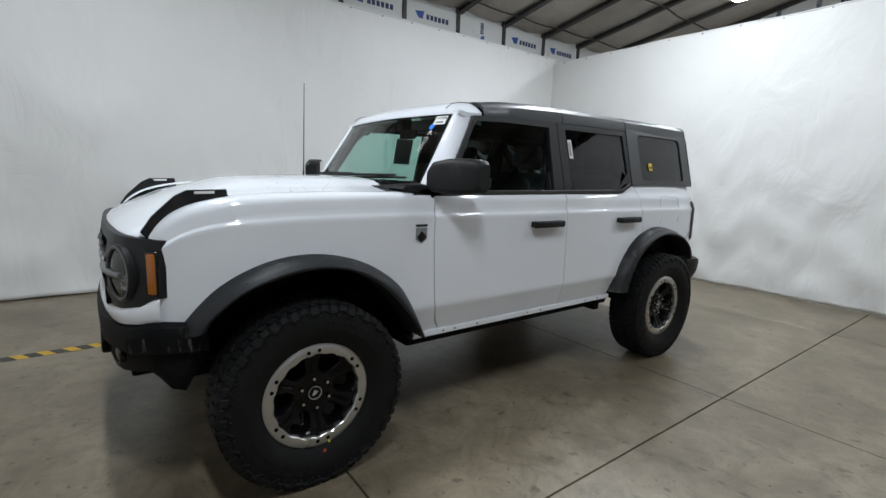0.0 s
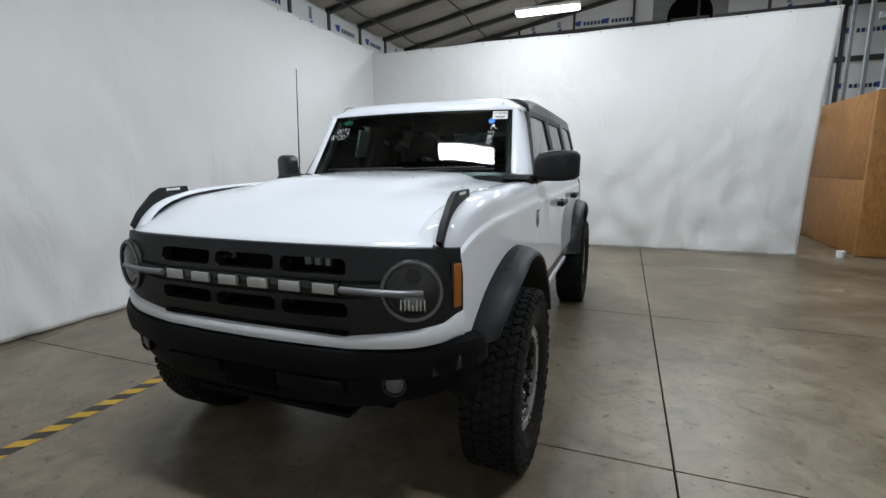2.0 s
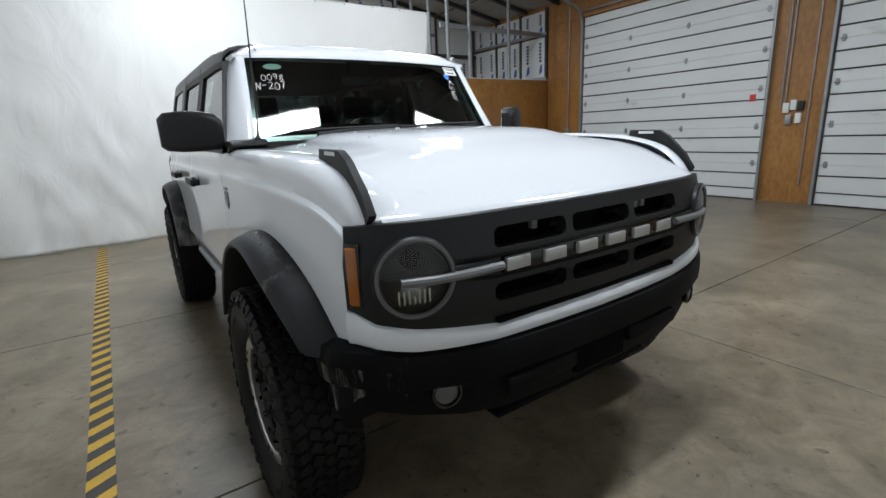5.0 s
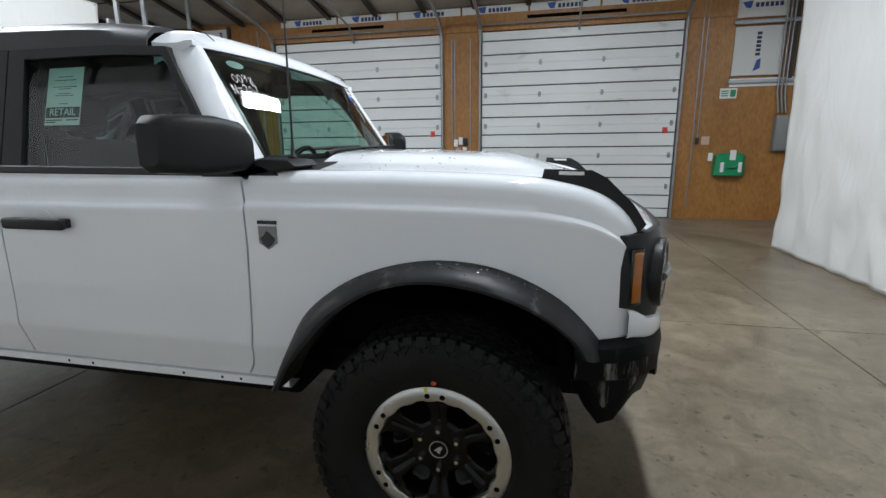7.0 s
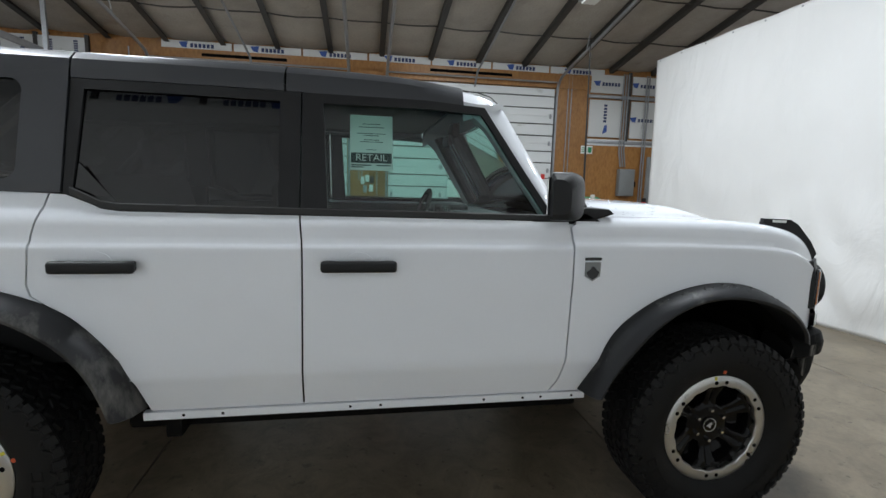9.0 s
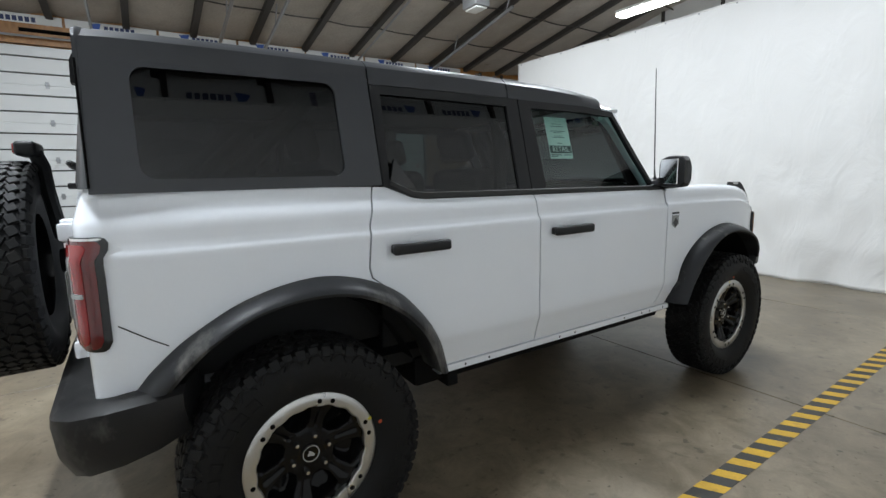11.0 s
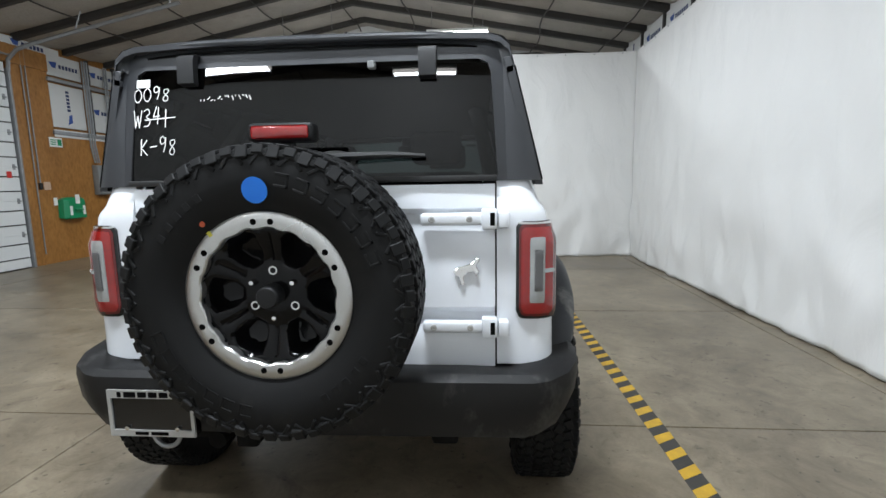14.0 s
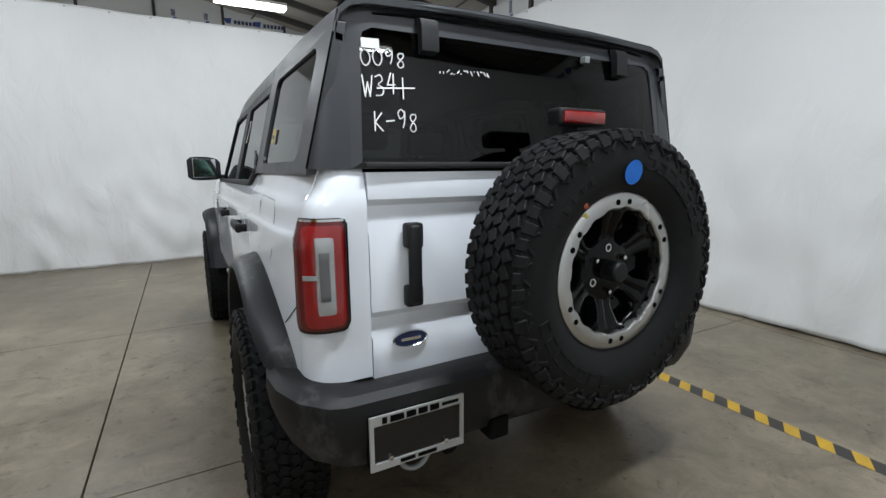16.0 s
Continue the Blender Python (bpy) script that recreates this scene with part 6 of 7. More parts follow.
# grab handle
hb = bmesh.new()
rbox(hb, (-0.545, -2.135, 0.985), (-0.50, -2.11, 1.24), 0.012, 3)
rbox(hb, (-0.552, -2.13, 1.165), (-0.493, -2.085, 1.245), 0.01)
rbox(hb, (-0.552, -2.125, 0.975), (-0.493, -2.085, 1.045), 0.01)
part("tailgate_handle", hb, M_PLASTIC, gate, "black upright grab handle")
ov = bmesh.new()
lathe(ov, [(0, 0.006), (0.055, 0.005), (0.06, 0.002), (0.06, 0)], 40, pose(-0.53, -2.09, 0.862, 90, 0, 0) @ Matrix.Diagonal((1, 0.42, 1, 1)))
emb = part("oval_emblem", ov, M_NAVY, gate, "dark blue oval emblem")
part("oval_rim", lathe(bmesh.new(), [(0.056, 0.005), (0.060, 0.0075), (0.064, 0.003), (0.064, 0)], 40, pose(-0.53, -2.09, 0.862, 90, 0, 0) @ Matrix.Diagonal((1, 0.43, 1, 1))), M_CHROME, emb)
part("oval_bar", box_mesh((-0.565, -2.0975, 0.857), (-0.495, -2.0965, 0.867)), M_CHROME, emb)
# small chrome emblem, plain leaping shape
em = bmesh.new()
prism(em, [(-0.048, -0.005), (-0.034, 0.012), (-0.01, 0.016), (0.016, 0.026), (0.03, 0.045), (0.044, 0.045), (0.04, 0.03), (0.03, 0.018), (0.042, -0.005), (0.03, -0.02), (0.022, -0.004), (0.0, -0.008), (-0.014, -0.024), (-0.01, -0.052), (-0.022, -0.052), (-0.03, -0.022), (-0.04, -0.02)], 0.006, pose(0.56, -2.09, 1.10, 90, 0, 0), 0.0015, 1)
part("chrome_emblem", em, M_CHROME, gate)

# rear corners with tail lamps
def corner_path(z, d, off=0.0):
    """A point d metres along the rear corner in plan, from the tailgate seam round to the side."""
    r = 0.075
    x1 = side_x(-2.015, z)
    flat = x1 - r - 0.664
    yb = -2.09 + 0.035 * max(0, (z - 1.30) / 0.11) ** 1.5
    if d <= flat:
        return Vector((0.664 + d, yb - off, z))
    a = (d - flat) / r
    if a <= math.pi / 2:
        return Vector((x1 - r + (r + off) * math.sin(a), yb + r - (r + off) * math.cos(a), z))
    return Vector((x1 + off, yb + r + (d - flat - r * math.pi / 2), z))


def lamp_patch(d0, d1, z0, z1, r, off, depth=0.016, nd=18, nz=14):
    """A rounded patch that follows the rear corner, off metres proud of it."""
    bm = bmesh.new()
    rows = []
    for i in range(nd + 1):
        u = i / nd
        d = d0 + (d1 - d0) * u
        e = min(d - d0, d1 - d)
        pinch = r - math.sqrt(max(0.0, r * r - (r - e) ** 2)) if e < r else 0.0
        lo, hi = z0 + pinch, z1 - pinch * 0.6
        row = [corner_path(lo, d, off - depth)] + [corner_path(lo + (hi - lo) * j / nz, d, off - (0.003 if j in (0, nz) or i in (0, nd) else 0)) for j in range(nz + 1)] + [corner_path(hi, d, off - depth)]
        rows.append(row)
    rows = [[corner_path(p.z, d0, off - depth) for p in rows[0]]] + rows + [[corner_path(p.z, d1, off - depth) for p in rows[-1]]]
    return loft(bm, rows)


def mirrored(bm, s):
    if s < 0:
        for v in bm.verts:
            v.co.x = -v.co.x
        bmesh.ops.reverse_faces(bm, faces=bm.faces[:])
    return bm


for s in (-1, 1):
    bm = bmesh.new()
    rows = []
    for z in (0.752, 0.758, 0.78, 0.85, 0.92, 1.0, 1.1, 1.2, 1.28, 1.30, 1.32, 1.34, 1.36, 1.38, 1.40, 1.412):
        tuck = 0.012 if z < 0.755 else 0.0
        ring = [corner_path(z, 0.0) + Vector((0, 0.05, 0))] + [corner_path(z, 0.012 * k, -tuck) for k in range(25)]
        rows.append(ring)
    loft(bm, rows)
    part("rear_corner", mirrored(bm, s), M_PAINT, car, angle=50)
    lamp = part("tail_light", mirrored(lamp_patch(0.066, 0.240, 0.928, 1.272, 0.03, 0.012, 0.03), s), M_BLACKGLOSS, car, "black-framed red tail light", angle=45)
    part("chrome_edge", mirrored(lamp_patch(0.072, 0.222, 1.262, 1.27, 0.003, 0.0145), s), M_CHROME, lamp)
    part("smoked_lens", mirrored(lamp_patch(0.076, 0.222, 0.938, 1.263, 0.026, 0.017), s), M_DEEPRED, lamp)
    part("red_lens", mirrored(lamp_patch(0.083, 0.192, 0.948, 1.252, 0.022, 0.022), s), M_RED, lamp, "red lens ring")
    part("clear_insert", mirrored(lamp_patch(0.112, 0.158, 0.985, 1.218, 0.006, 0.0245), s), M_CLEARGREY, lamp)
    part("centre_bar", mirrored(lamp_patch(0.128, 0.150, 1.03, 1.175, 0.003, 0.030, 0.012), s), M_BARGREY, lamp)
    part("cross_bar", mirrored(lamp_patch(0.152, 0.190, 1.094, 1.108, 0.002, 0.027, 0.008), s), M_CLEARGREY, lamp)
    part("quarter_seam", tube(bmesh.new(), [(s * (side_x(y, z) + 0.0005), y, z) for y, z in ((-2.005, 1.0), (-1.97, 0.975), (-1.92, 0.94), (-1.88, 0.915))], 0.0022, 5), M_DARK, car)

# rear screen and hardtop surround
def rear_pt(x, z):
    t = (z - 1.41) / 0.45
    return Vector((x, -2.090 + 0.05 * t + 0.017 * t * t + 0.022 * abs(x / 0.7) ** 4, z))


bm = bmesh.new()
gl = [(-0.668, 1.432), (0.668, 1.432), (0.646, 1.785), (0.636, 1.815), (0.605, 1.83), (-0.605, 1.83), (-0.636, 1.815), (-0.646, 1.785)]
ou = [(-0.70, 1.412), (0.70, 1.412), (0.688, 1.80), (0.672, 1.872), (0.62, 1.912), (-0.62, 1.912), (-0.672, 1.872), (-0.688, 1.80)]
rows = []
for j in range(11):
    z = 1.432 + (1.83 - 1.432) * j / 10
    w = table([(1.432, 0.668), (1.785, 0.646), (1.815, 0.636), (1.83, 0.605)], z)
    rows.append([rear_pt(w * (-1 + i / 10), z) for i in range(21)])
loft(bm, rows)
rs = part("rear_screen", bm, M_BG, car, "dark rear screen with white marker writing", angle=60)
rs.visible_shadow = False
bm = bmesh.new()
rows = []
for i in range(9):
    a, b = ou[i % 8], gl[i % 8]
    A, B = rear_pt(*a), rear_pt(*b)
    rows.append([A + Vector((0, 0.05, 0)), A + Vector((0, -0.002, 0)), B + Vector((0, -0.006, 0)), B + Vector((0, 0.01, 0))])
loft(bm, rows)
part("rear_surround", bm, M_ROOF, car, "dark grey moulded hardtop surround", angle=30)
for s in (-1, 1):
    bm = bmesh.new()
    rows = []
    for j in range(13):
        z = 1.412 + (1.912 - 1.412) * (1 - (1 - j / 12) ** 1.5)
        xo = min(upper_x(z, -2.025) + 0.0055, table([(1.79, 1.0), (1.80, 0.738), (1.83, 0.735), (1.872, 0.722), (1.90, 0.69), (1.914, 0.64)], z))
        xi = table([(1.412, 0.70), (1.80, 0.688), (1.872, 0.672), (1.90, 0.645), (1.914, 0.61)], z)
        rr = rear_pt(xi, z)
        row = [(s * xi, rr.y, z)]
        for k in range(1, 8):
            a = radians(90 * k / 8)
            row.append((s * (xi + (xo - xi) * math.sin(a)), rr.y + (-2.025 - rr.y) * (1 - math.cos(a)) * 1.0, z))
        row.append((s * xo, -2.025, z))
        rows.append(row)
    loft(bm, rows)
    part("d_pillar", bm, M_ROOF, car, "dark grey moulded hardtop corner", angle=50)
    part("pillar_seam", tube(bmesh.new(), [(s * (upper_x(z, -2.03) + 0.0045), -2.033, z) for z in (1.414, 1.55, 1.70, 1.80)], 0.0035, 6), M_DARK, car)
    x = s * 0.43
    h = bmesh.new()
    loft(h, [[(x - w, y, z), (x + w, y, z), (x + w, y + 0.03, z), (x - w, y + 0.03, z)] for w, y, z in ((0.027, -2.03, 1.763), (0.03, -2.068, 1.772), (0.03, -2.064, 1.845), (0.03, -2.054, 1.868), (0.027, -2.03, 1.876))], close=True, cap=True)
    part("glass_hinge_cover", h, M_PLASTIC, rs, "black hinge cover")
part("lower_seal", box_mesh((-0.665, -2.096, 1.412), (0.665, -2.07, 1.432), 0.005), M_RUBBER, rs)
part("rear_top_edge", tube(bmesh.new(), [(x, -2.026 + 0.012 * abs(x / 0.64) ** 4, 1.914 - 0.016 * abs(x / 0.64) ** 4) for x in [-0.64 + 0.064 * i for i in range(21)]], 0.013, 10), M_ROOF, car)
part("roof_seam", tube(bmesh.new(), [rear_pt(-0.60 + 0.06 * i, 1.888 - 0.016 * abs(-1 + 0.1 * i) ** 4) + Vector((0, -0.001, 0)) for i in range(21)], 0.004, 6), M_DARK, car)
w = part("rear_wiper", tube(bmesh.new(), [(0.08, -2.12, 1.50), (0.3, -2.115, 1.505), (0.42, -2.105, 1.50)], [0.016, 0.012, 0.007], 8), M_RUBBER, rs)
part("wiper_motor", lathe(bmesh.new(), [(0, 0.035), (0.05, 0.03), (0.06, 0.0), (0, 0)], 24, pose(0.1, -2.075, 1.49, 90, 0, 0) @ Matrix.Diagonal((1.3, 0.6, 1, 1))), M_RUBBER, w)
part("screen_clip", box_mesh((0.225, -2.07, 1.80), (0.25, -2.04, 1.825), 0.003, 1), M_GREY, rs)

# rear bumper
bm = bmesh.new()
ST = [(-0.955, -1.86, 0.85, 0.63), (-0.97, -1.96, 0.85, 0.60), (-0.958, -2.06, 0.842, 0.575), (-0.912, -2.15, 0.828, 0.55), (-0.84, -2.198, 0.814, 0.53), (-0.79, -2.21, 0.81, 0.522), (-0.4, -2.218, 0.81, 0.515), (0, -2.222, 0.81, 0.51)]
ST = ST + [(-a, b, c, d) for a, b, c, d in reversed(ST[:-1])]
rows = []
for x, yf, zt, zb in ST:
    c = Vector((x * 0.9, yf + 1.55, 0)).normalized()
    b = Vector((x, yf, 0))
    lift = 0.0
    rows.append([b - c * 0.26 + Vector((0, 0, zt - 0.075)), b - c * 0.10 + Vector((0, 0, zt - 0.005 - 0.05)), b - c * 0.035 + Vector((0, 0, zt - 0.055)), b - c * 0.004 + Vector((0, 0, zt - 0.075)), b + Vector((0, 0, zt - 0.11)), b - c * 0.01 + Vector((0, 0, zb + 0.08)), b - c * 0.05 + Vector((0, 0, zb)), b - c * 0.2 + Vector((0, 0, zb + 0.005))])
loft(bm, rows, close=True, cap=True)
rb = part("rear_bumper", bm, M_DUSTY, car, "dusty black rear bumper", angle=35)
part("hitch_receiver", box_mesh((-0.28, -2.2, 0.47), (-0.2, -2.12, 0.55), 0.01), M_UNDER, car)
part("tow_loop", tube(bmesh.new(), [(-0.56 + 0.05 * math.cos(radians(a)), -2.17, 0.50 + 0.05 * math.sin(radians(a))) for a in range(180, 365, 15)], 0.009, 8), M_STEEL, rb)
# plate frame with plain bars for its writing
pf = bmesh.new()
po = [(-0.73, 0.522), (-0.41, 0.522), (-0.41, 0.696), (-0.73, 0.696)]
pi = [(-0.717, 0.545), (-0.423, 0.545), (-0.423, 0.666), (-0.717, 0.666)]
pm = pose(-0.57, -2.222, 0.61, 90, 0, 0)
loft(pf, [[pm @ Vector((po[i % 4][0] + 0.57, po[i % 4][1] - 0.61, 0)), pm @ Vector((po[i % 4][0] + 0.57, po[i % 4][1] - 0.61, 0.008)), pm @ Vector((pi[i % 4][0] + 0.57, pi[i % 4][1] - 0.61, 0.008)), pm @ Vector((pi[i % 4][0] + 0.57, pi[i % 4][1] - 0.61, 0))] for i in range(5)])
plate = part("plate_frame", pf, M_SILVER, rb, "silver dealer plate frame without a plate")
part("plate_back", box_mesh((-0.73, -2.2235, 0.525), (-0.41, -2.19, 0.695), 0.003, 1), M_BLACKGLOSS, plate)
for x0, x1, z0, z1 in ((-0.69, -0.675, 0.670, 0.690), (-0.665, -0.62, 0.670, 0.690), (-0.612, -0.58, 0.670, 0.690), (-0.572, -0.54, 0.670, 0.690), (-0.532, -0.5, 0.670, 0.690),
                       (-0.49, -0.43, 0.676, 0.686), (-0.635, -0.585, 0.528, 0.540), (-0.575, -0.51, 0.528, 0.540)):
    part("print_bar", box_mesh((x0, -2.2315, z0), (x1, -2.2298, z1)), M_DARK, plate)
for x in (-0.665, -0.475):
    part("plate_screw", lathe(bmesh.new(), [(0, 0.011), (0.008, 0.01), (0.009, 0.0)], 12, pose(x, -2.222, 0.552, 90, 0, 0)), M_CHROME, plate)

# high brake lamp on its post over the spare
bl = part("high_brake_light", box_mesh((-0.102, -2.30, 1.54), (0.102, -2.23, 1.598), 0.014, 3), M_PLASTIC, car, "red high brake light on a black post")
part("brake_lens", box_mesh((-0.09, -2.306, 1.549), (0.09, -2.295, 1.589), 0.008, 2), M_RED, bl)
part("lamp_post", tube(bmesh.new(), [(0, -2.25, 1.56), (0, -2.23, 1.50), (0, -2.225, 1.40), (0, -2.20, 1.2)], 0.026, 8), M_PLASTIC, bl)
part("spare_carrier", lathe(bmesh.new(), [(0.0, 0.13), (0.05, 0.13), (0.055, 0.02), (0.07, 0.0)], 24, pose(0, -2.085, 1.105, 90, 0, 0)), M_UNDER, car)

# antenna
an = part("antenna", tube(bmesh.new(), [(0.735, 0.905, 1.35), (0.735, 0.905, 1.38), (0.733, 0.905, 1.39), (0.728, 0.904, 1.44), (0.71, 0.90, 2.065)], [0.02, 0.016, 0.008, 0.0045, 0.0025], 8), M_RUBBER, car)

# cabin
dash = bmesh.new()
rbox(dash, (-0.72, 0.42, 1.02), (0.72, 0.80, 1.30), 0.05, 3)
part("dashboard", dash, M_CABIN, car)
part("instrument_hood", box_mesh((-0.55, 0.38, 1.27), (-0.2, 0.6, 1.34), 0.03, 3), M_CABIN, car)
part("screen", box_mesh((-0.12, 0.40, 1.20), (0.14, 0.42, 1.33), 0.006), M_BLACKGLOSS, car)
sw = bmesh.new()
seg = 36
lathe(sw, [(0.185 + 0.016 * math.cos(radians(a)), 0.016 * math.sin(radians(a))) for a in range(0, 360, 40)], seg, pose(-0.37, 0.30, 1.24, 68, 0, 0), closed=True)
st = part("steering_wheel", sw, M_CABIN, car)
part("wheel_hub", box_mesh((-0.17, -0.03, -0.01), (0.17, 0.03, 0.01), 0.008, 2, pose(-0.37, 0.30, 1.24, 68, 0, 0)), M_CABIN, st)
part("cabin_floor", box_mesh((-0.78, -1.95, 0.60), (0.78, 0.85, 0.66)), M_CABIN, car)
part("console", box_mesh((-0.12, -0.5, 0.62), (0.12, 0.5, 0.98), 0.03), M_CABIN, car)


def seat(x, y, w):
    b = part("seat", box_mesh((x - w, y - 0.25, 0.68), (x + w, y + 0.27, 0.93), 0.06, 3), M_SEAT, car)
    part("backrest", box_mesh((-w, -0.07, 0.0), (w, 0.07, 0.60), 0.06, 3, pose(x, y - 0.24, 0.88, 14, 0, 0)), M_SEAT, b)
    for hx in ([0] if w < 0.4 else [-w * 0.62, w * 0.62]):
        part("headrest", box_mesh((-0.13, -0.045, 0.0), (0.13, 0.045, 0.17), 0.04, 3, pose(x + hx, y - 0.40, 1.50, 12, 0, 0)), M_SEAT, b)


seat(-0.38, 0.0, 0.25), seat(0.38, 0.0, 0.25), seat(0, -0.85, 0.62)
for s in (-1, 1):
    part("roll_bar", tube(bmesh.new(), [(s * 0.68, -0.33, 1.0), (s * 0.66, -0.34, 1.6), (s * 0.60, -0.36, 1.78), (s * 0.58, -1.0, 1.80), (s * 0.60, -1.3, 1.74), (s * 0.68, -1.75, 1.3)], 0.035, 10), M_CABIN, car)
    part("door_card", box_mesh((s * 0.76, -1.1, 0.7), (s * 0.80, 0.72, 1.31), 0.015), M_CABIN, car)
    part("cargo_side", box_mesh((s * 0.72, -1.98, 0.75), (s * 0.78, -1.1, 1.40), 0.015), M_CABIN, car)


# ---- wheels ----
def wheel(name, m, label, spare=False):
    """A tyred wheel with its face towards +z of m."""
    w = new(name)
    w.empty_display_size = 0.1
    w.parent = car
    w.matrix_basis = m
    tagged(w, label)
    W = world_of(w)

    def add(nm, bm, mat, par=None, lab="", angle=35):
        bm.transform(W)
        return part(nm, bm, mat, par or w, lab, angle)
    R = TYRE_R
    prof = [(0.222, 0.045), (0.236, 0.082), (0.262, 0.103), (0.30, 0.122), (0.335, 0.128), (0.372, 0.124), (0.392, 0.119), (0.398, 0.123), (0.412, 0.119), (R - 0.012, 0.104), (R - 0.009, 0.05), (R - 0.009, 0.0)]
    full = prof + [(r, -h) for r, h in reversed(prof[:-1])]
    ty = add("tyre", lathe(bmesh.new(), full, 96), M_TYRE, None, "knobbly black off-road tyre", 30)
    tread = bmesh.new()
    nb = 58
    for k in range(nb):
        a = 360 * k / nb
        for h0, h1, da, skew in ((-0.094, -0.062, 0, 24), (-0.056, -0.022, 2.2, -26), (-0.017, 0.017, 0.4, 26), (0.022, 0.056, 2.8, -26), (0.062, 0.094, 0.6, 24)):
            mm = pose(0, 0, 0, 0, 0, a + da) @ pose(R - 0.014, 0, (h0 + h1) / 2, skew, 0, 0)
            ln = 0.0185 if (k + int(h0 * 100)) % 3 else 0.0165
            rbox(tread, (0, -ln, -(h1 - h0) / 2), (0.014, ln, (h1 - h0) / 2), 0.002, 1, mm)
        for sgn in (-1, 1):
            ln = 0.034 if k % 2 else 0.022
            mm = pose(0, 0, 0, 0, 0, a + 1.5) @ pose(R - 0.013, 0, sgn * 0.107, 0, sgn * 26, 0)
            rbox(tread, (-ln, -0.0165, -0.012), (0.0045, 0.0165, 0.0115), 0.0025, 1, mm)
            # hooked relief on the shoulder
            mm = pose(0, 0, 0, 0, 0, a + 3) @ pose(R - 0.045, 0, sgn * 0.1195, 0, sgn * 10, 40 if k % 2 else -40)
            rbox(tread, (-0.018, -0.005, -0.003), (0.018, 0.005, 0.0065), 0.002, 1, mm)
    tagged(add("tread", tread, M_TYRE, ty), kind="stuff")
    letters = bmesh.new()
    for base in (0, 180):
        for j in range(7):
            mm = pose(0, 0, 0, 0, 0, base + 200 + j * 9.5) @ pose(0.335, 0, 0.1265)
            rbox(letters, (-0.02, -0.019, 0), (-0.012, 0.019, 0.0028), 0.001, 1, mm)
            rbox(letters, (0.012, -0.019, 0), (0.02, 0.019, 0.0028), 0.001, 1, mm)
            rbox(letters, (-0.02, -0.019, 0), (0.02, -0.012, 0.0028), 0.001, 1, mm)
        for j in range(5):
            mm = pose(0, 0, 0, 0, 0, base + 120 + j * 7) @ pose(0.325, 0, 0.126)
            rbox(letters, (-0.012, -0.01, 0), (0.012, 0.01, 0.0026), 0.001, 1, mm)
    tagged(add("sidewall_relief", letters, M_TYRE, ty), kind="stuff")
    rg = bmesh.new()
    cols = []
    for k in range(180):
        a = 2 * math.pi * k / 180
        ri = 0.197 + 0.0022 * math.tanh(4 * math.sin(18 * a))
        cols.append([Vector((r * math.cos(a), r * math.sin(a), h)) for r, h in ((ri + 0.002, 0.060), (ri, 0.092), (ri + 0.004, 0.097), (0.215, 0.0985), (0.236, 0.098), (0.2445, 0.092), (0.246, 0.075))])
    ring = add("bead_ring", loft(rg, cols + [cols[0]]), M_ALU, None, "machined aluminium bead ring")
    for k in range(6):
        for d in (-6.5, 6.5):
            bo = bmesh.new()
            lathe(bo, [(0.009, 0.097), (0.009, 0.0995), (0.006, 0.1005), (0.0, 0.0985)], 12, pose(0, 0, 0, 0, 0, 60 * k + d + 30) @ pose(0.217, 0, 0))
            add("ring_bolt", bo, M_DARK, ring)
    face = bmesh.new()
    rr = [0.0, 0.03, 0.05, 0.062, 0.075, 0.085, 0.093, 0.098, 0.103, 0.108, 0.114, 0.122, 0.132, 0.145, 0.158, 0.168, 0.175, 0.181, 0.186, 0.190, 0.195, 0.20]
    seg = 180
    rings = []
    for r in rr:
        row = []
        for k in range(seg):
            th = 360 * k / seg
            q = radians(d2(th))
            # place inside one of the six windows: along the spoke and across it
            al, ac = r * math.cos(q) - 0.146, r * math.sin(q)
            half = 0.040 + 0.010 * max(-1.0, min(1.0, al / 0.04))
            e = max(abs(al) / 0.043, ac / half, (abs(al) / 0.043 + ac / half) / 1.55)
            dish = smooth([(0, 0.050), (0.05, 0.050), (0.085, 0.046), (0.10, 0.044), (0.14, 0.056), (0.175, 0.068), (0.20, 0.072)], r)
            pocket = 1 / (1 + math.exp((e - 0.90) / 0.035))
            step = 1 / (1 + math.exp((e - 1.14) / 0.03))
            groove = 0.007 * math.exp(-((30 - d2(th)) / 2.6) ** 2) * (1 if 0.1 < r < 0.185 else 0)
            row.append(Vector((r * math.cos(radians(th)), r * math.sin(radians(th)), dish - groove - 0.010 * step - 0.055 * pocket)))
        rings.append(row)
    loft(face, [row + [row[0]] for row in rings[1:]])
    bmesh.ops.remove_doubles(face, verts=face.verts[:], dist=0.00005)
    rim = add("rim", face, M_RIM, None, "gloss black six-spoke rim", 40)
    add("barrel", lathe(bmesh.new(), [(0.20, 0.08), (0.203, 0.04), (0.207, -0.03), (0.215, -0.1)], 48), M_RIM, rim)
    if spare:
        add("carrier_boss", lathe(bmesh.new(), [(0.034, 0.02), (0.032, 0.10), (0.028, 0.105), (0.0, 0.106)], 24), M_PLASTIC, rim)
    else:
        add("centre_cap", lathe(bmesh.new(), [(0.037, 0.045), (0.036, 0.056), (0.031, 0.058), (0.03, 0.056), (0, 0.057)], 28), M_RIM, rim)
        add("cap_ring", lathe(bmesh.new(), [(0.0285, 0.0565), (0.0295, 0.0582), (0.0315, 0.058)], 28), M_SILVER, rim)
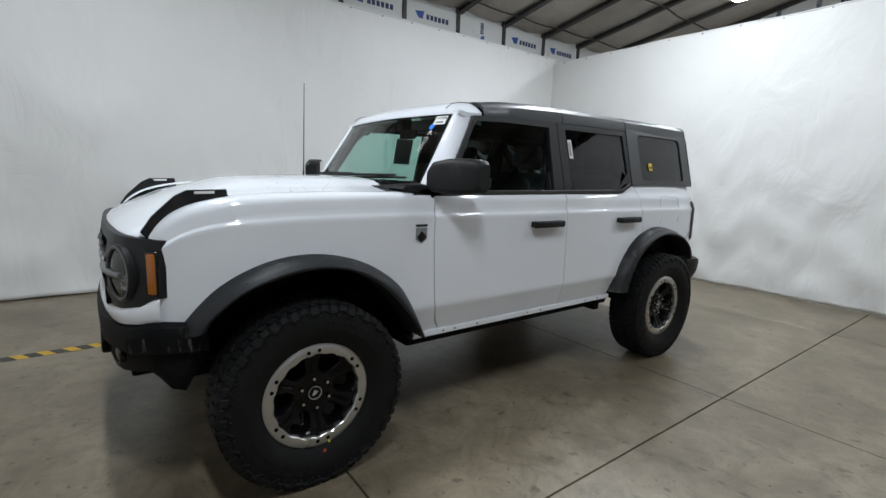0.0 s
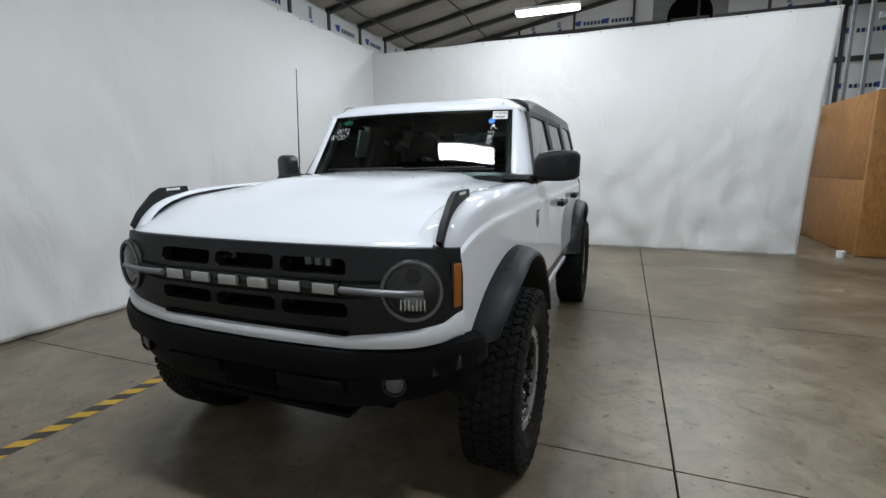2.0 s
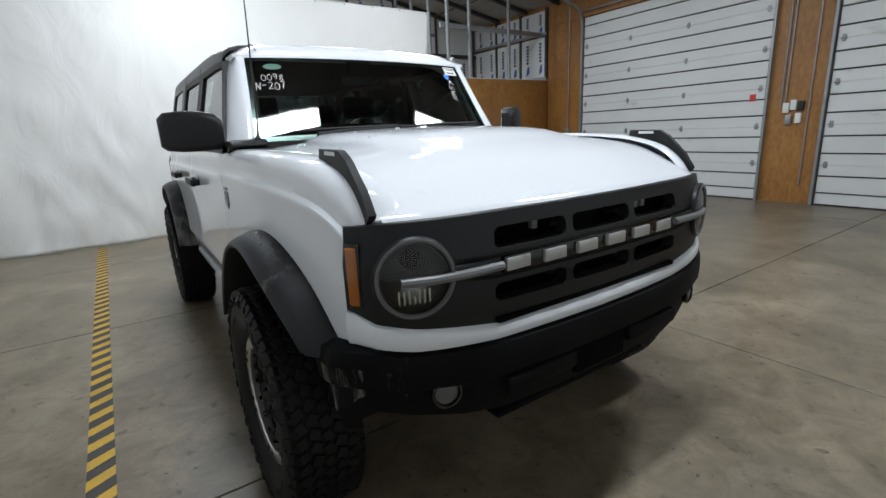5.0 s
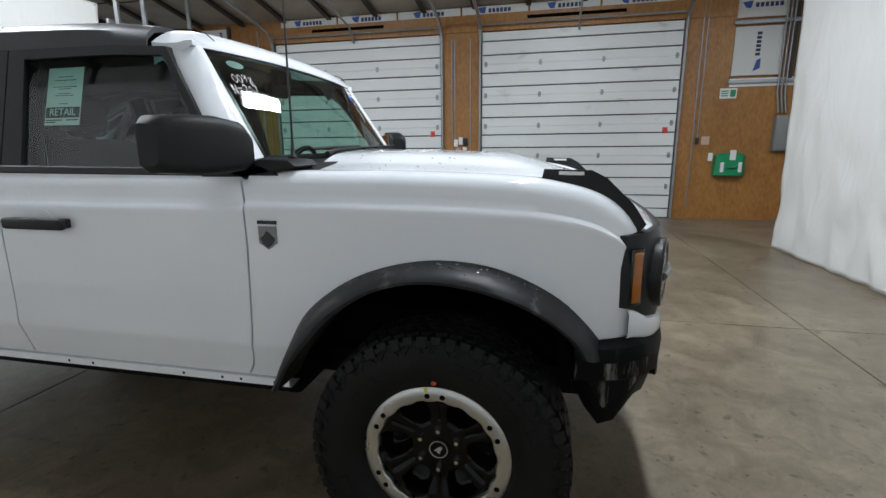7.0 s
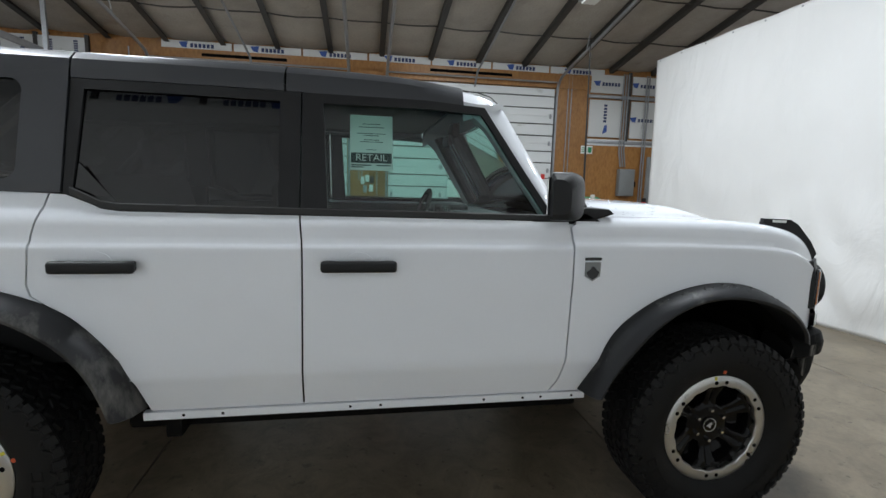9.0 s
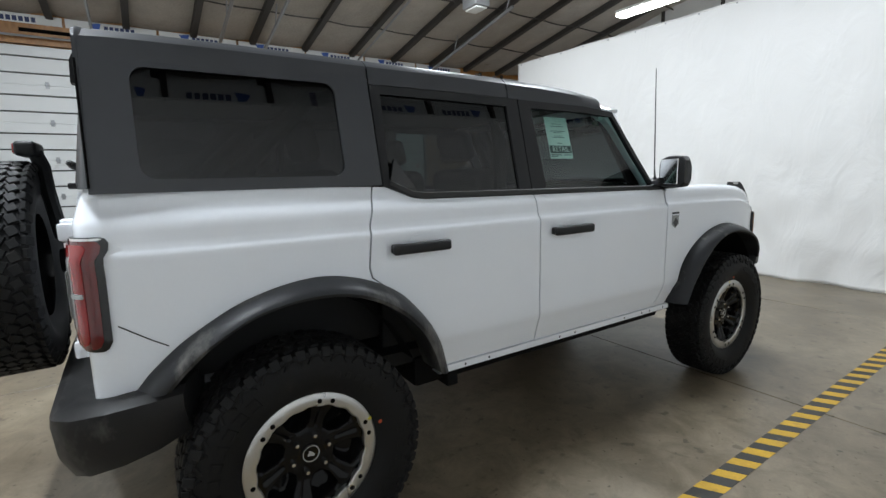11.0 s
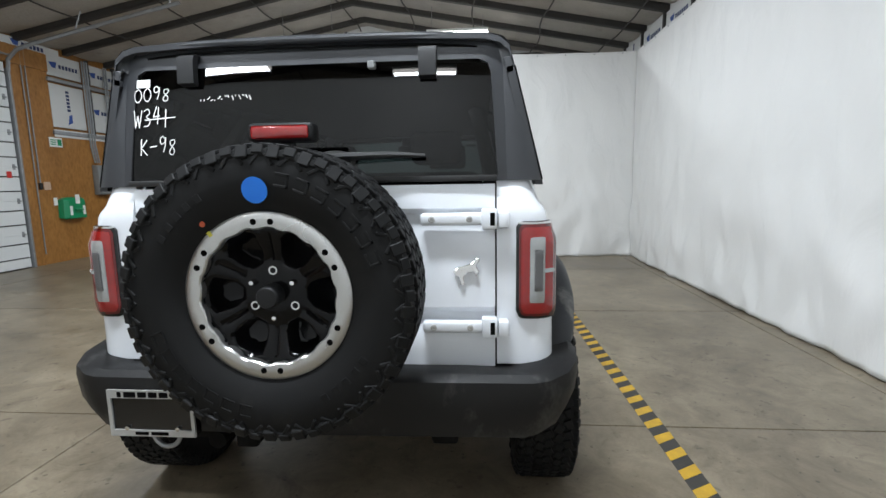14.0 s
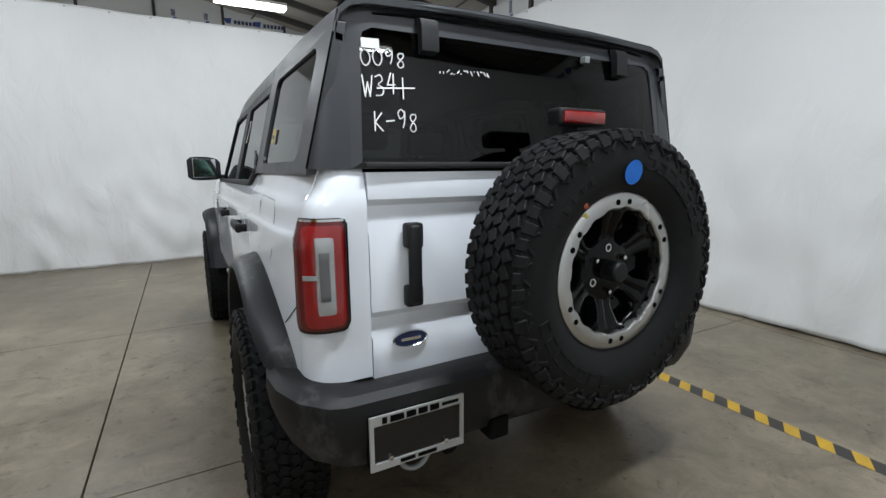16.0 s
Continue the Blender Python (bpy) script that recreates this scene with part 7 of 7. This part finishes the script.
        add("cap_mark", prism(bmesh.new(), [(-0.016, -0.006), (-0.004, 0.006), (0.008, 0.012), (0.014, 0.006), (0.006, -0.004), (0.004, -0.014), (-0.004, -0.012), (-0.006, -0.004)], 0.0015, pose(0, 0, 0.0568)), M_SILVER, rim)
    for k in range(6):
        nut = bmesh.new()
        mm = pose(0, 0, 0, 0, 0, 60 * k + 30) @ pose(0.07, 0, 0.046)
        lathe(nut, [(0.0105, 0), (0.0105, 0.010), (0.007, 0.020), (0.0, 0.021)] if not (spare and k % 2) else [(0.013, 0), (0.013, 0.004), (0.009, 0.004), (0.008, -0.006), (0, -0.006)], 6 if not (spare and k % 2) else 14, mm)
        add("lug_nut", nut, M_CHROME, rim)
    if not spare:
        add("brake_disc", lathe(bmesh.new(), [(0.0, -0.06), (0.15, -0.06), (0.15, -0.08)], 32), M_DARKSTEEL, rim)
    dot = lathe(bmesh.new(), [(0, 0.1045), (0.0085, 0.104)], 16, pose(0, 0, 0, 0, 0, 90 if not spare else 128) @ pose(0.268, 0, 0.0055))
    add("paint_dot", dot, M_ORANGE, ty)
    add("chalk_dot", box_mesh((-0.008, -0.006, 0.0982), (0.008, 0.006, 0.0988), 0, 1, pose(0, 0, 0, 0, 0, 97 if not spare else 130) @ pose(0.238, 0, 0)), M_YELLOWMARK, ring)
    if spare:
        add("blue_sticker", lathe(bmesh.new(), [(0, 0.0), (0.036, 0.0)], 32, pose(0, 0.303, 0.1275, 9, 0, 0)), M_BLUE, ty, "round blue sticker on the spare")
    return w


def d2(th):
    """Degrees from the middle of the nearest spoke window."""
    q = th % 60
    return min(q, 60 - q)


TW = 0.884
wheel("front_wheel", pose(-TW, WB, HUB_Z, 0, -90, 0) @ pose(0, 0, 0, 0, 0, -85 + 180), "front wheel with a black off-road tyre")
wheel("front_wheel", pose(TW, WB, HUB_Z, 0, 90, 0) @ pose(0, 0, 0, 0, 0, 90), "front wheel with a black off-road tyre")
wheel("rear_wheel", pose(-TW, -WB, HUB_Z, 0, -90, 0) @ pose(0, 0, 0, 0, 0, 40), "rear wheel with a black off-road tyre")
wheel("rear_wheel", pose(TW, -WB, HUB_Z, 0, 90, 0) @ pose(0, 0, 0, 0, 0, 15), "rear wheel with a black off-road tyre")
wheel("spare_wheel", pose(0.004, -2.37, 1.094, 90, 0, 0), "spare wheel on the tailgate with a blue sticker", True)

# ---- marks, papers and writing on the car ----
GLYPHS = {
    "0": [[(0.5, 1), (0.15, 0.8), (0.05, 0.45), (0.25, 0.05), (0.65, 0.0), (0.95, 0.35), (0.9, 0.75), (0.55, 1.0), (0.4, 0.96)]],
    "9": [[(0.85, 0.75), (0.5, 0.98), (0.15, 0.8), (0.3, 0.5), (0.7, 0.6), (0.85, 0.9), (0.8, 0.4), (0.6, 0.0)]],
    "8": [[(0.75, 0.95), (0.3, 0.9), (0.25, 0.65), (0.7, 0.35), (0.7, 0.08), (0.35, 0.0), (0.15, 0.2), (0.45, 0.5), (0.8, 0.75), (0.75, 0.95)]],
    "N": [[(0.0, 0.0), (0.15, 1.0), (0.7, 0.05), (0.95, 1.0)]],
    "M": [[(0.0, 0.0), (0.15, 1.0), (0.5, 0.3), (0.8, 1.0), (1.0, 0.0)]],
    "-": [[(0.1, 0.45), (0.9, 0.5)]],
    "2": [[(0.1, 0.8), (0.5, 1.0), (0.85, 0.75), (0.6, 0.4), (0.1, 0.0), (0.95, 0.05)]],
    "7": [[(0.1, 0.95), (0.9, 1.0), (0.55, 0.45), (0.4, 0.0)]],
    "W": [[(0.0, 1.0), (0.2, 0.0), (0.5, 0.7), (0.7, 0.0), (1.0, 1.0)]],
    "3": [[(0.1, 0.9), (0.6, 1.0), (0.8, 0.75), (0.4, 0.55), (0.85, 0.35), (0.7, 0.05), (0.1, 0.0)]],
    "4": [[(0.5, 1.0), (0.1, 0.4), (0.9, 0.45)], [(0.75, 0.95), (0.65, 0.0)]],
    "1": [[(0.5, 1.0), (0.45, 0.0)]],
    "5": [[(0.9, 1.0), (0.3, 0.95), (0.2, 0.55), (0.7, 0.6), (0.85, 0.25), (0.5, 0.0), (0.1, 0.1)]],
    "K": [[(0.15, 1.0), (0.1, 0.0)], [(0.85, 0.95), (0.15, 0.45), (0.9, 0.0)]],
}


def rounded_line(pts, n=4):
    """A smooth line through hand-drawn points."""
    if len(pts) < 3:
        return pts
    out = []
    for i in range(len(pts) - 1):
        p0, p1, p2, p3 = pts[max(i - 1, 0)], pts[i], pts[i + 1], pts[min(i + 2, len(pts) - 1)]
        for k in range(n):
            t = k / n
            out.append(tuple(0.5 * (2 * p1[c] + (p2[c] - p0[c]) * t + (2 * p0[c] - 5 * p1[c] + 4 * p2[c] - p3[c]) * t * t + (3 * p1[c] - p0[c] - 3 * p2[c] + p3[c]) * t**3) for c in (0, 1)))
    return out + [pts[-1]]


def scrawl(text, m, height, width, pen, parent):
    lines, x = [], 0.0
    step = width / len(text)
    for i, ch in enumerate(text):
        dy = height * 0.12 * math.sin(i * 2.1 + len(text))
        sharp = ch in "NMWK741-"
        for g in GLYPHS[ch]:
            pts = [(x + gx * step * 0.82 - width / 2, gy * height + dy - height / 2) for gx, gy in g]
            lines.append(pts if sharp else rounded_line(pts))
        x += step
    return strokes("marker_writing", lines, pen, m, M_CHALK, parent, "white handwritten marker text")


scrawl("0098", screen_frame(0.81, 0.735), 0.034, 0.115, 0.003, ws)
scrawl("N-207", screen_frame(0.83, 0.635), 0.042, 0.15, 0.003, ws)
scrawl("NM57", screen_frame(-0.80, 0.60) @ pose(0, 0, 0, 0, 0, 78), 0.036, 0.145, 0.003, ws)
st = part("stock_label", box_mesh((-0.048, -0.03, 0), (0.048, 0.03, 0.0006), 0, 1, screen_frame(-0.875, 0.885)), M_PAPER, ws, "white stock label")
writing("label_text", "FTN5088", 0.024, screen_frame(-0.875, 0.885, 0.003) @ pose(0, 0.014, 0), M_INK, st)
bm = bmesh.new()
for j in range(12):
    rbox(bm, (-0.03 + j * 0.005, -0.02, 0.0008), (-0.0275 + j * 0.005 + 0.001 * (j % 3), -0.008, 0.0012), 0, 1, screen_frame(-0.875, 0.885))
part("label_bars", bm, M_INK, st)
part("blue_dot", lathe(bmesh.new(), [(0, 0), (0.021, 0)], 24, screen_frame(-0.80, 0.80, 0.0012)), M_BLUE, ws)
part("white_dot", lathe(bmesh.new(), [(0, 0), (0.008, 0)], 16, screen_frame(-0.82, 0.73, 0.0025)), M_CHALK, ws)
part("green_shade", lathe(bmesh.new(), [(0, 0), (0.045, 0)], 24, screen_frame(0.80, 0.87, -0.003) @ Matrix.Diagonal((1, 0.4, 1, 1))), surf("green_tint_mark", (0.01, 0.10, 0.06), 0.3, bump=0), ws)


def side_frame(s, y, z, out):
    """A pose lying on the leaning side glass, read from outside."""
    ez = Vector((s * 0.963, 0, 0.27))
    ex = Vector((0, s, 0))
    ey = ez.cross(ex)
    m = Matrix((ex, ey, ez)).transposed().to_4x4()
    return Matrix.Translation((s * (upper_x(z, y) + out), y, z)) @ m


rf = side_frame(1, -0.02, 1.612, -0.018)
rt = part("window_notice", box_mesh((-0.083, -0.112, 0), (0.083, 0.112, 0.0006), 0, 1, rf), M_PAPER, car, "white notice taped inside the window")
part("notice_band", box_mesh((-0.079, -0.083, 0.0007), (0.079, -0.042, 0.0012), 0, 1, rf), M_INK, rt)
writing("notice_word", "RETAIL", 0.04, rf @ pose(0, -0.0625, 0.002), M_PAPER, rt)
bm = bmesh.new()
for y0, w in ((0.075, 0.035), (0.062, 0.05), (0.036, 0.055), (0.028, 0.03), (0.01, 0.03), (0.002, 0.045), (-0.03, 0.02)):
    rbox(bm, (-w, y0, 0.0007), (w, y0 + 0.0025, 0.0011), 0, 1, rf)
for y0, x0, x1 in ((-0.094, -0.078, 0.0), (-0.094, 0.02, 0.075), (-0.102, -0.078, -0.03)):
    rbox(bm, (x0, y0, 0.0007), (x1, y0 + 0.004, 0.0011), 0, 1, rf)
part("print_bar", bm, M_INK, rt)
bf = side_frame(-1, -0.405, 1.63, -0.006)
bs = part("barcode_label", box_mesh((-0.02, -0.065, 0), (0.02, 0.065, 0.0006), 0, 1, bf), M_PAPER, car, "white barcode label")
bm = bmesh.new()
for j in range(22):
    rbox(bm, (-0.014, -0.05 + j * 0.0045, 0.0007), (0.008, -0.0485 + j * 0.0045 + 0.001 * (j % 3), 0.0011), 0, 1, bf)
part("label_bars", bm, M_INK, bs)
yf = side_frame(-1, -1.385, 1.545, 0.0)
ys = part("yellow_label", box_mesh((-0.025, -0.03, 0), (0.025, 0.03, 0.0006), 0, 1, yf), surf("yellow_label", (0.62, 0.42, 0.02), 0.5, bump=0), car, "yellow warning label")
part("label_bars", box_mesh((-0.016, -0.012, 0.0007), (0.016, 0.004, 0.0011), 0, 1, yf), M_INK, ys)


def rear_frame(x, z, out=0.003):
    ex = (rear_pt(x + 0.06, z) - rear_pt(x - 0.06, z)).normalized()
    up = (rear_pt(x, z + 0.02) - rear_pt(x, z)).normalized()
    ez = ex.cross(up).normalized()
    ey = ez.cross(ex)
    return Matrix.Translation(rear_pt(x, z) + ez * out) @ Matrix((ex, ey, ez)).transposed().to_4x4()


scrawl("0098", rear_frame(-0.575, 1.743, 0.006), 0.046, 0.15, 0.0042, rs)
scrawl("W341", rear_frame(-0.575, 1.66, 0.006), 0.062, 0.15, 0.0042, rs)
strokes("marker_line", [[(-0.03, -0.005), (0.09, 0.002)]], 0.0045, rear_frame(-0.575, 1.655, 0.0065), M_CHALK, rs)
scrawl("K-98", rear_frame(-0.55, 1.557, 0.006), 0.056, 0.15, 0.0042, rs)
part("white_label", box_mesh((-0.028, -0.015, 0), (0.028, 0.015, 0.0006), 0, 1, rear_frame(-0.615, 1.782, 0.004)), M_PAPER, rs)
rnd = random.Random(4)
strokes("marker_smudge", [[(x, 0.02 + 0.008 * rnd.random() + 0.012 * (x > 0)), (x + 0.012 * rnd.random(), 0.02 + 0.02 * rnd.random())] for x in [-0.09 + 0.013 * k for k in range(15)]], 0.003, rear_frame(-0.3, 1.69, 0.004), M_CHALK, rs)

# ---- water drops left on the car ----
M_DROP = surf("water_drop", (0.02, 0.02, 0.022), 0.05, vary=0.05, bump=0, spec=0.9, coat=1.0, rough_vary=0.02)
drops = bmesh.new()
rnd = random.Random(11)


def drop(p, n, r):
    q = Vector(n).normalized().to_track_quat("Z", "Y").to_matrix().to_4x4()
    m = Matrix.Translation(p) @ q @ Matrix.Diagonal((r * (0.8 + 0.5 * rnd.random()), r, r * 0.45, 1))
    lathe(drops, [(1, 0), (0.8, 0.6), (0.4, 0.92), (0, 1)], 8, m)


for s in (-1, 1):
    for _ in range(90):
        u = 0.35 + 0.4 * rnd.random()
        ks = [k / (len(FLARE_F) - 1) for k in range(len(FLARE_F))]
        y = smooth(list(zip(ks, [p[0] for p in FLARE_F])), u)
        z = smooth(list(zip(ks, [p[1] for p in FLARE_F])), u)
        ym = smooth(list(zip(ks, [p[0] for p in MOUTH_F])), u)
        zm = smooth(list(zip(ks, [p[1] for p in MOUTH_F])), u)
        f = 0.1 + 0.35 * rnd.random()
        x = side_x(y, z) + (0.995 - side_x(y, z)) * (0.25 + 1.4 * (f - 0.1))
        drop((s * min(x, 0.985), y + (ym - y) * f, z + (zm - z) * f + 0.003), (s * 0.6, 0, 0.8), 0.002 + 0.004 * rnd.random() ** 2)
for _ in range(160):
    x, y = rnd.uniform(-0.6, 0.6), rnd.uniform(-1.05, -0.4)
    drop((x, y, 1.921 - 0.02 * (abs(x) / 0.6) ** 3), (0, 0, 1), 0.002 + 0.004 * rnd.random() ** 2)
for _ in range(320):
    x, y = rnd.uniform(-0.66, 0.66), rnd.uniform(0.97, 1.55)
    drop((x, y, hood_z(x, y)), (0, 0, 1), 0.0015 + 0.003 * rnd.random() ** 2)
tagged(part("water_drops", drops, M_DROP, car), kind="stuff")

# ---- floor slabs, one by one ----
def slab(x0, x1, y0, y1):
    return box_mesh((x0 + 0.0045, y0 + 0.0045, -0.06), (x1 - 0.0045, y1 - 0.0045, 0.0), 0.002, 1)


SLAB_X = [XW - 0.2, -6.53, -1.65, 3.23, XE + 0.2]
SLAB_Y = [YS - 0.2, -6.03, -3.57, -1.115, 1.335, 3.8, 6.26, YN + 0.2]
for x0, x1 in zip(SLAB_X, SLAB_X[1:]):
    for y0, y1 in zip(SLAB_Y, SLAB_Y[1:]):
        part("slab", slab(x0, x1, y0, y1), M_CONCRETE, floor)
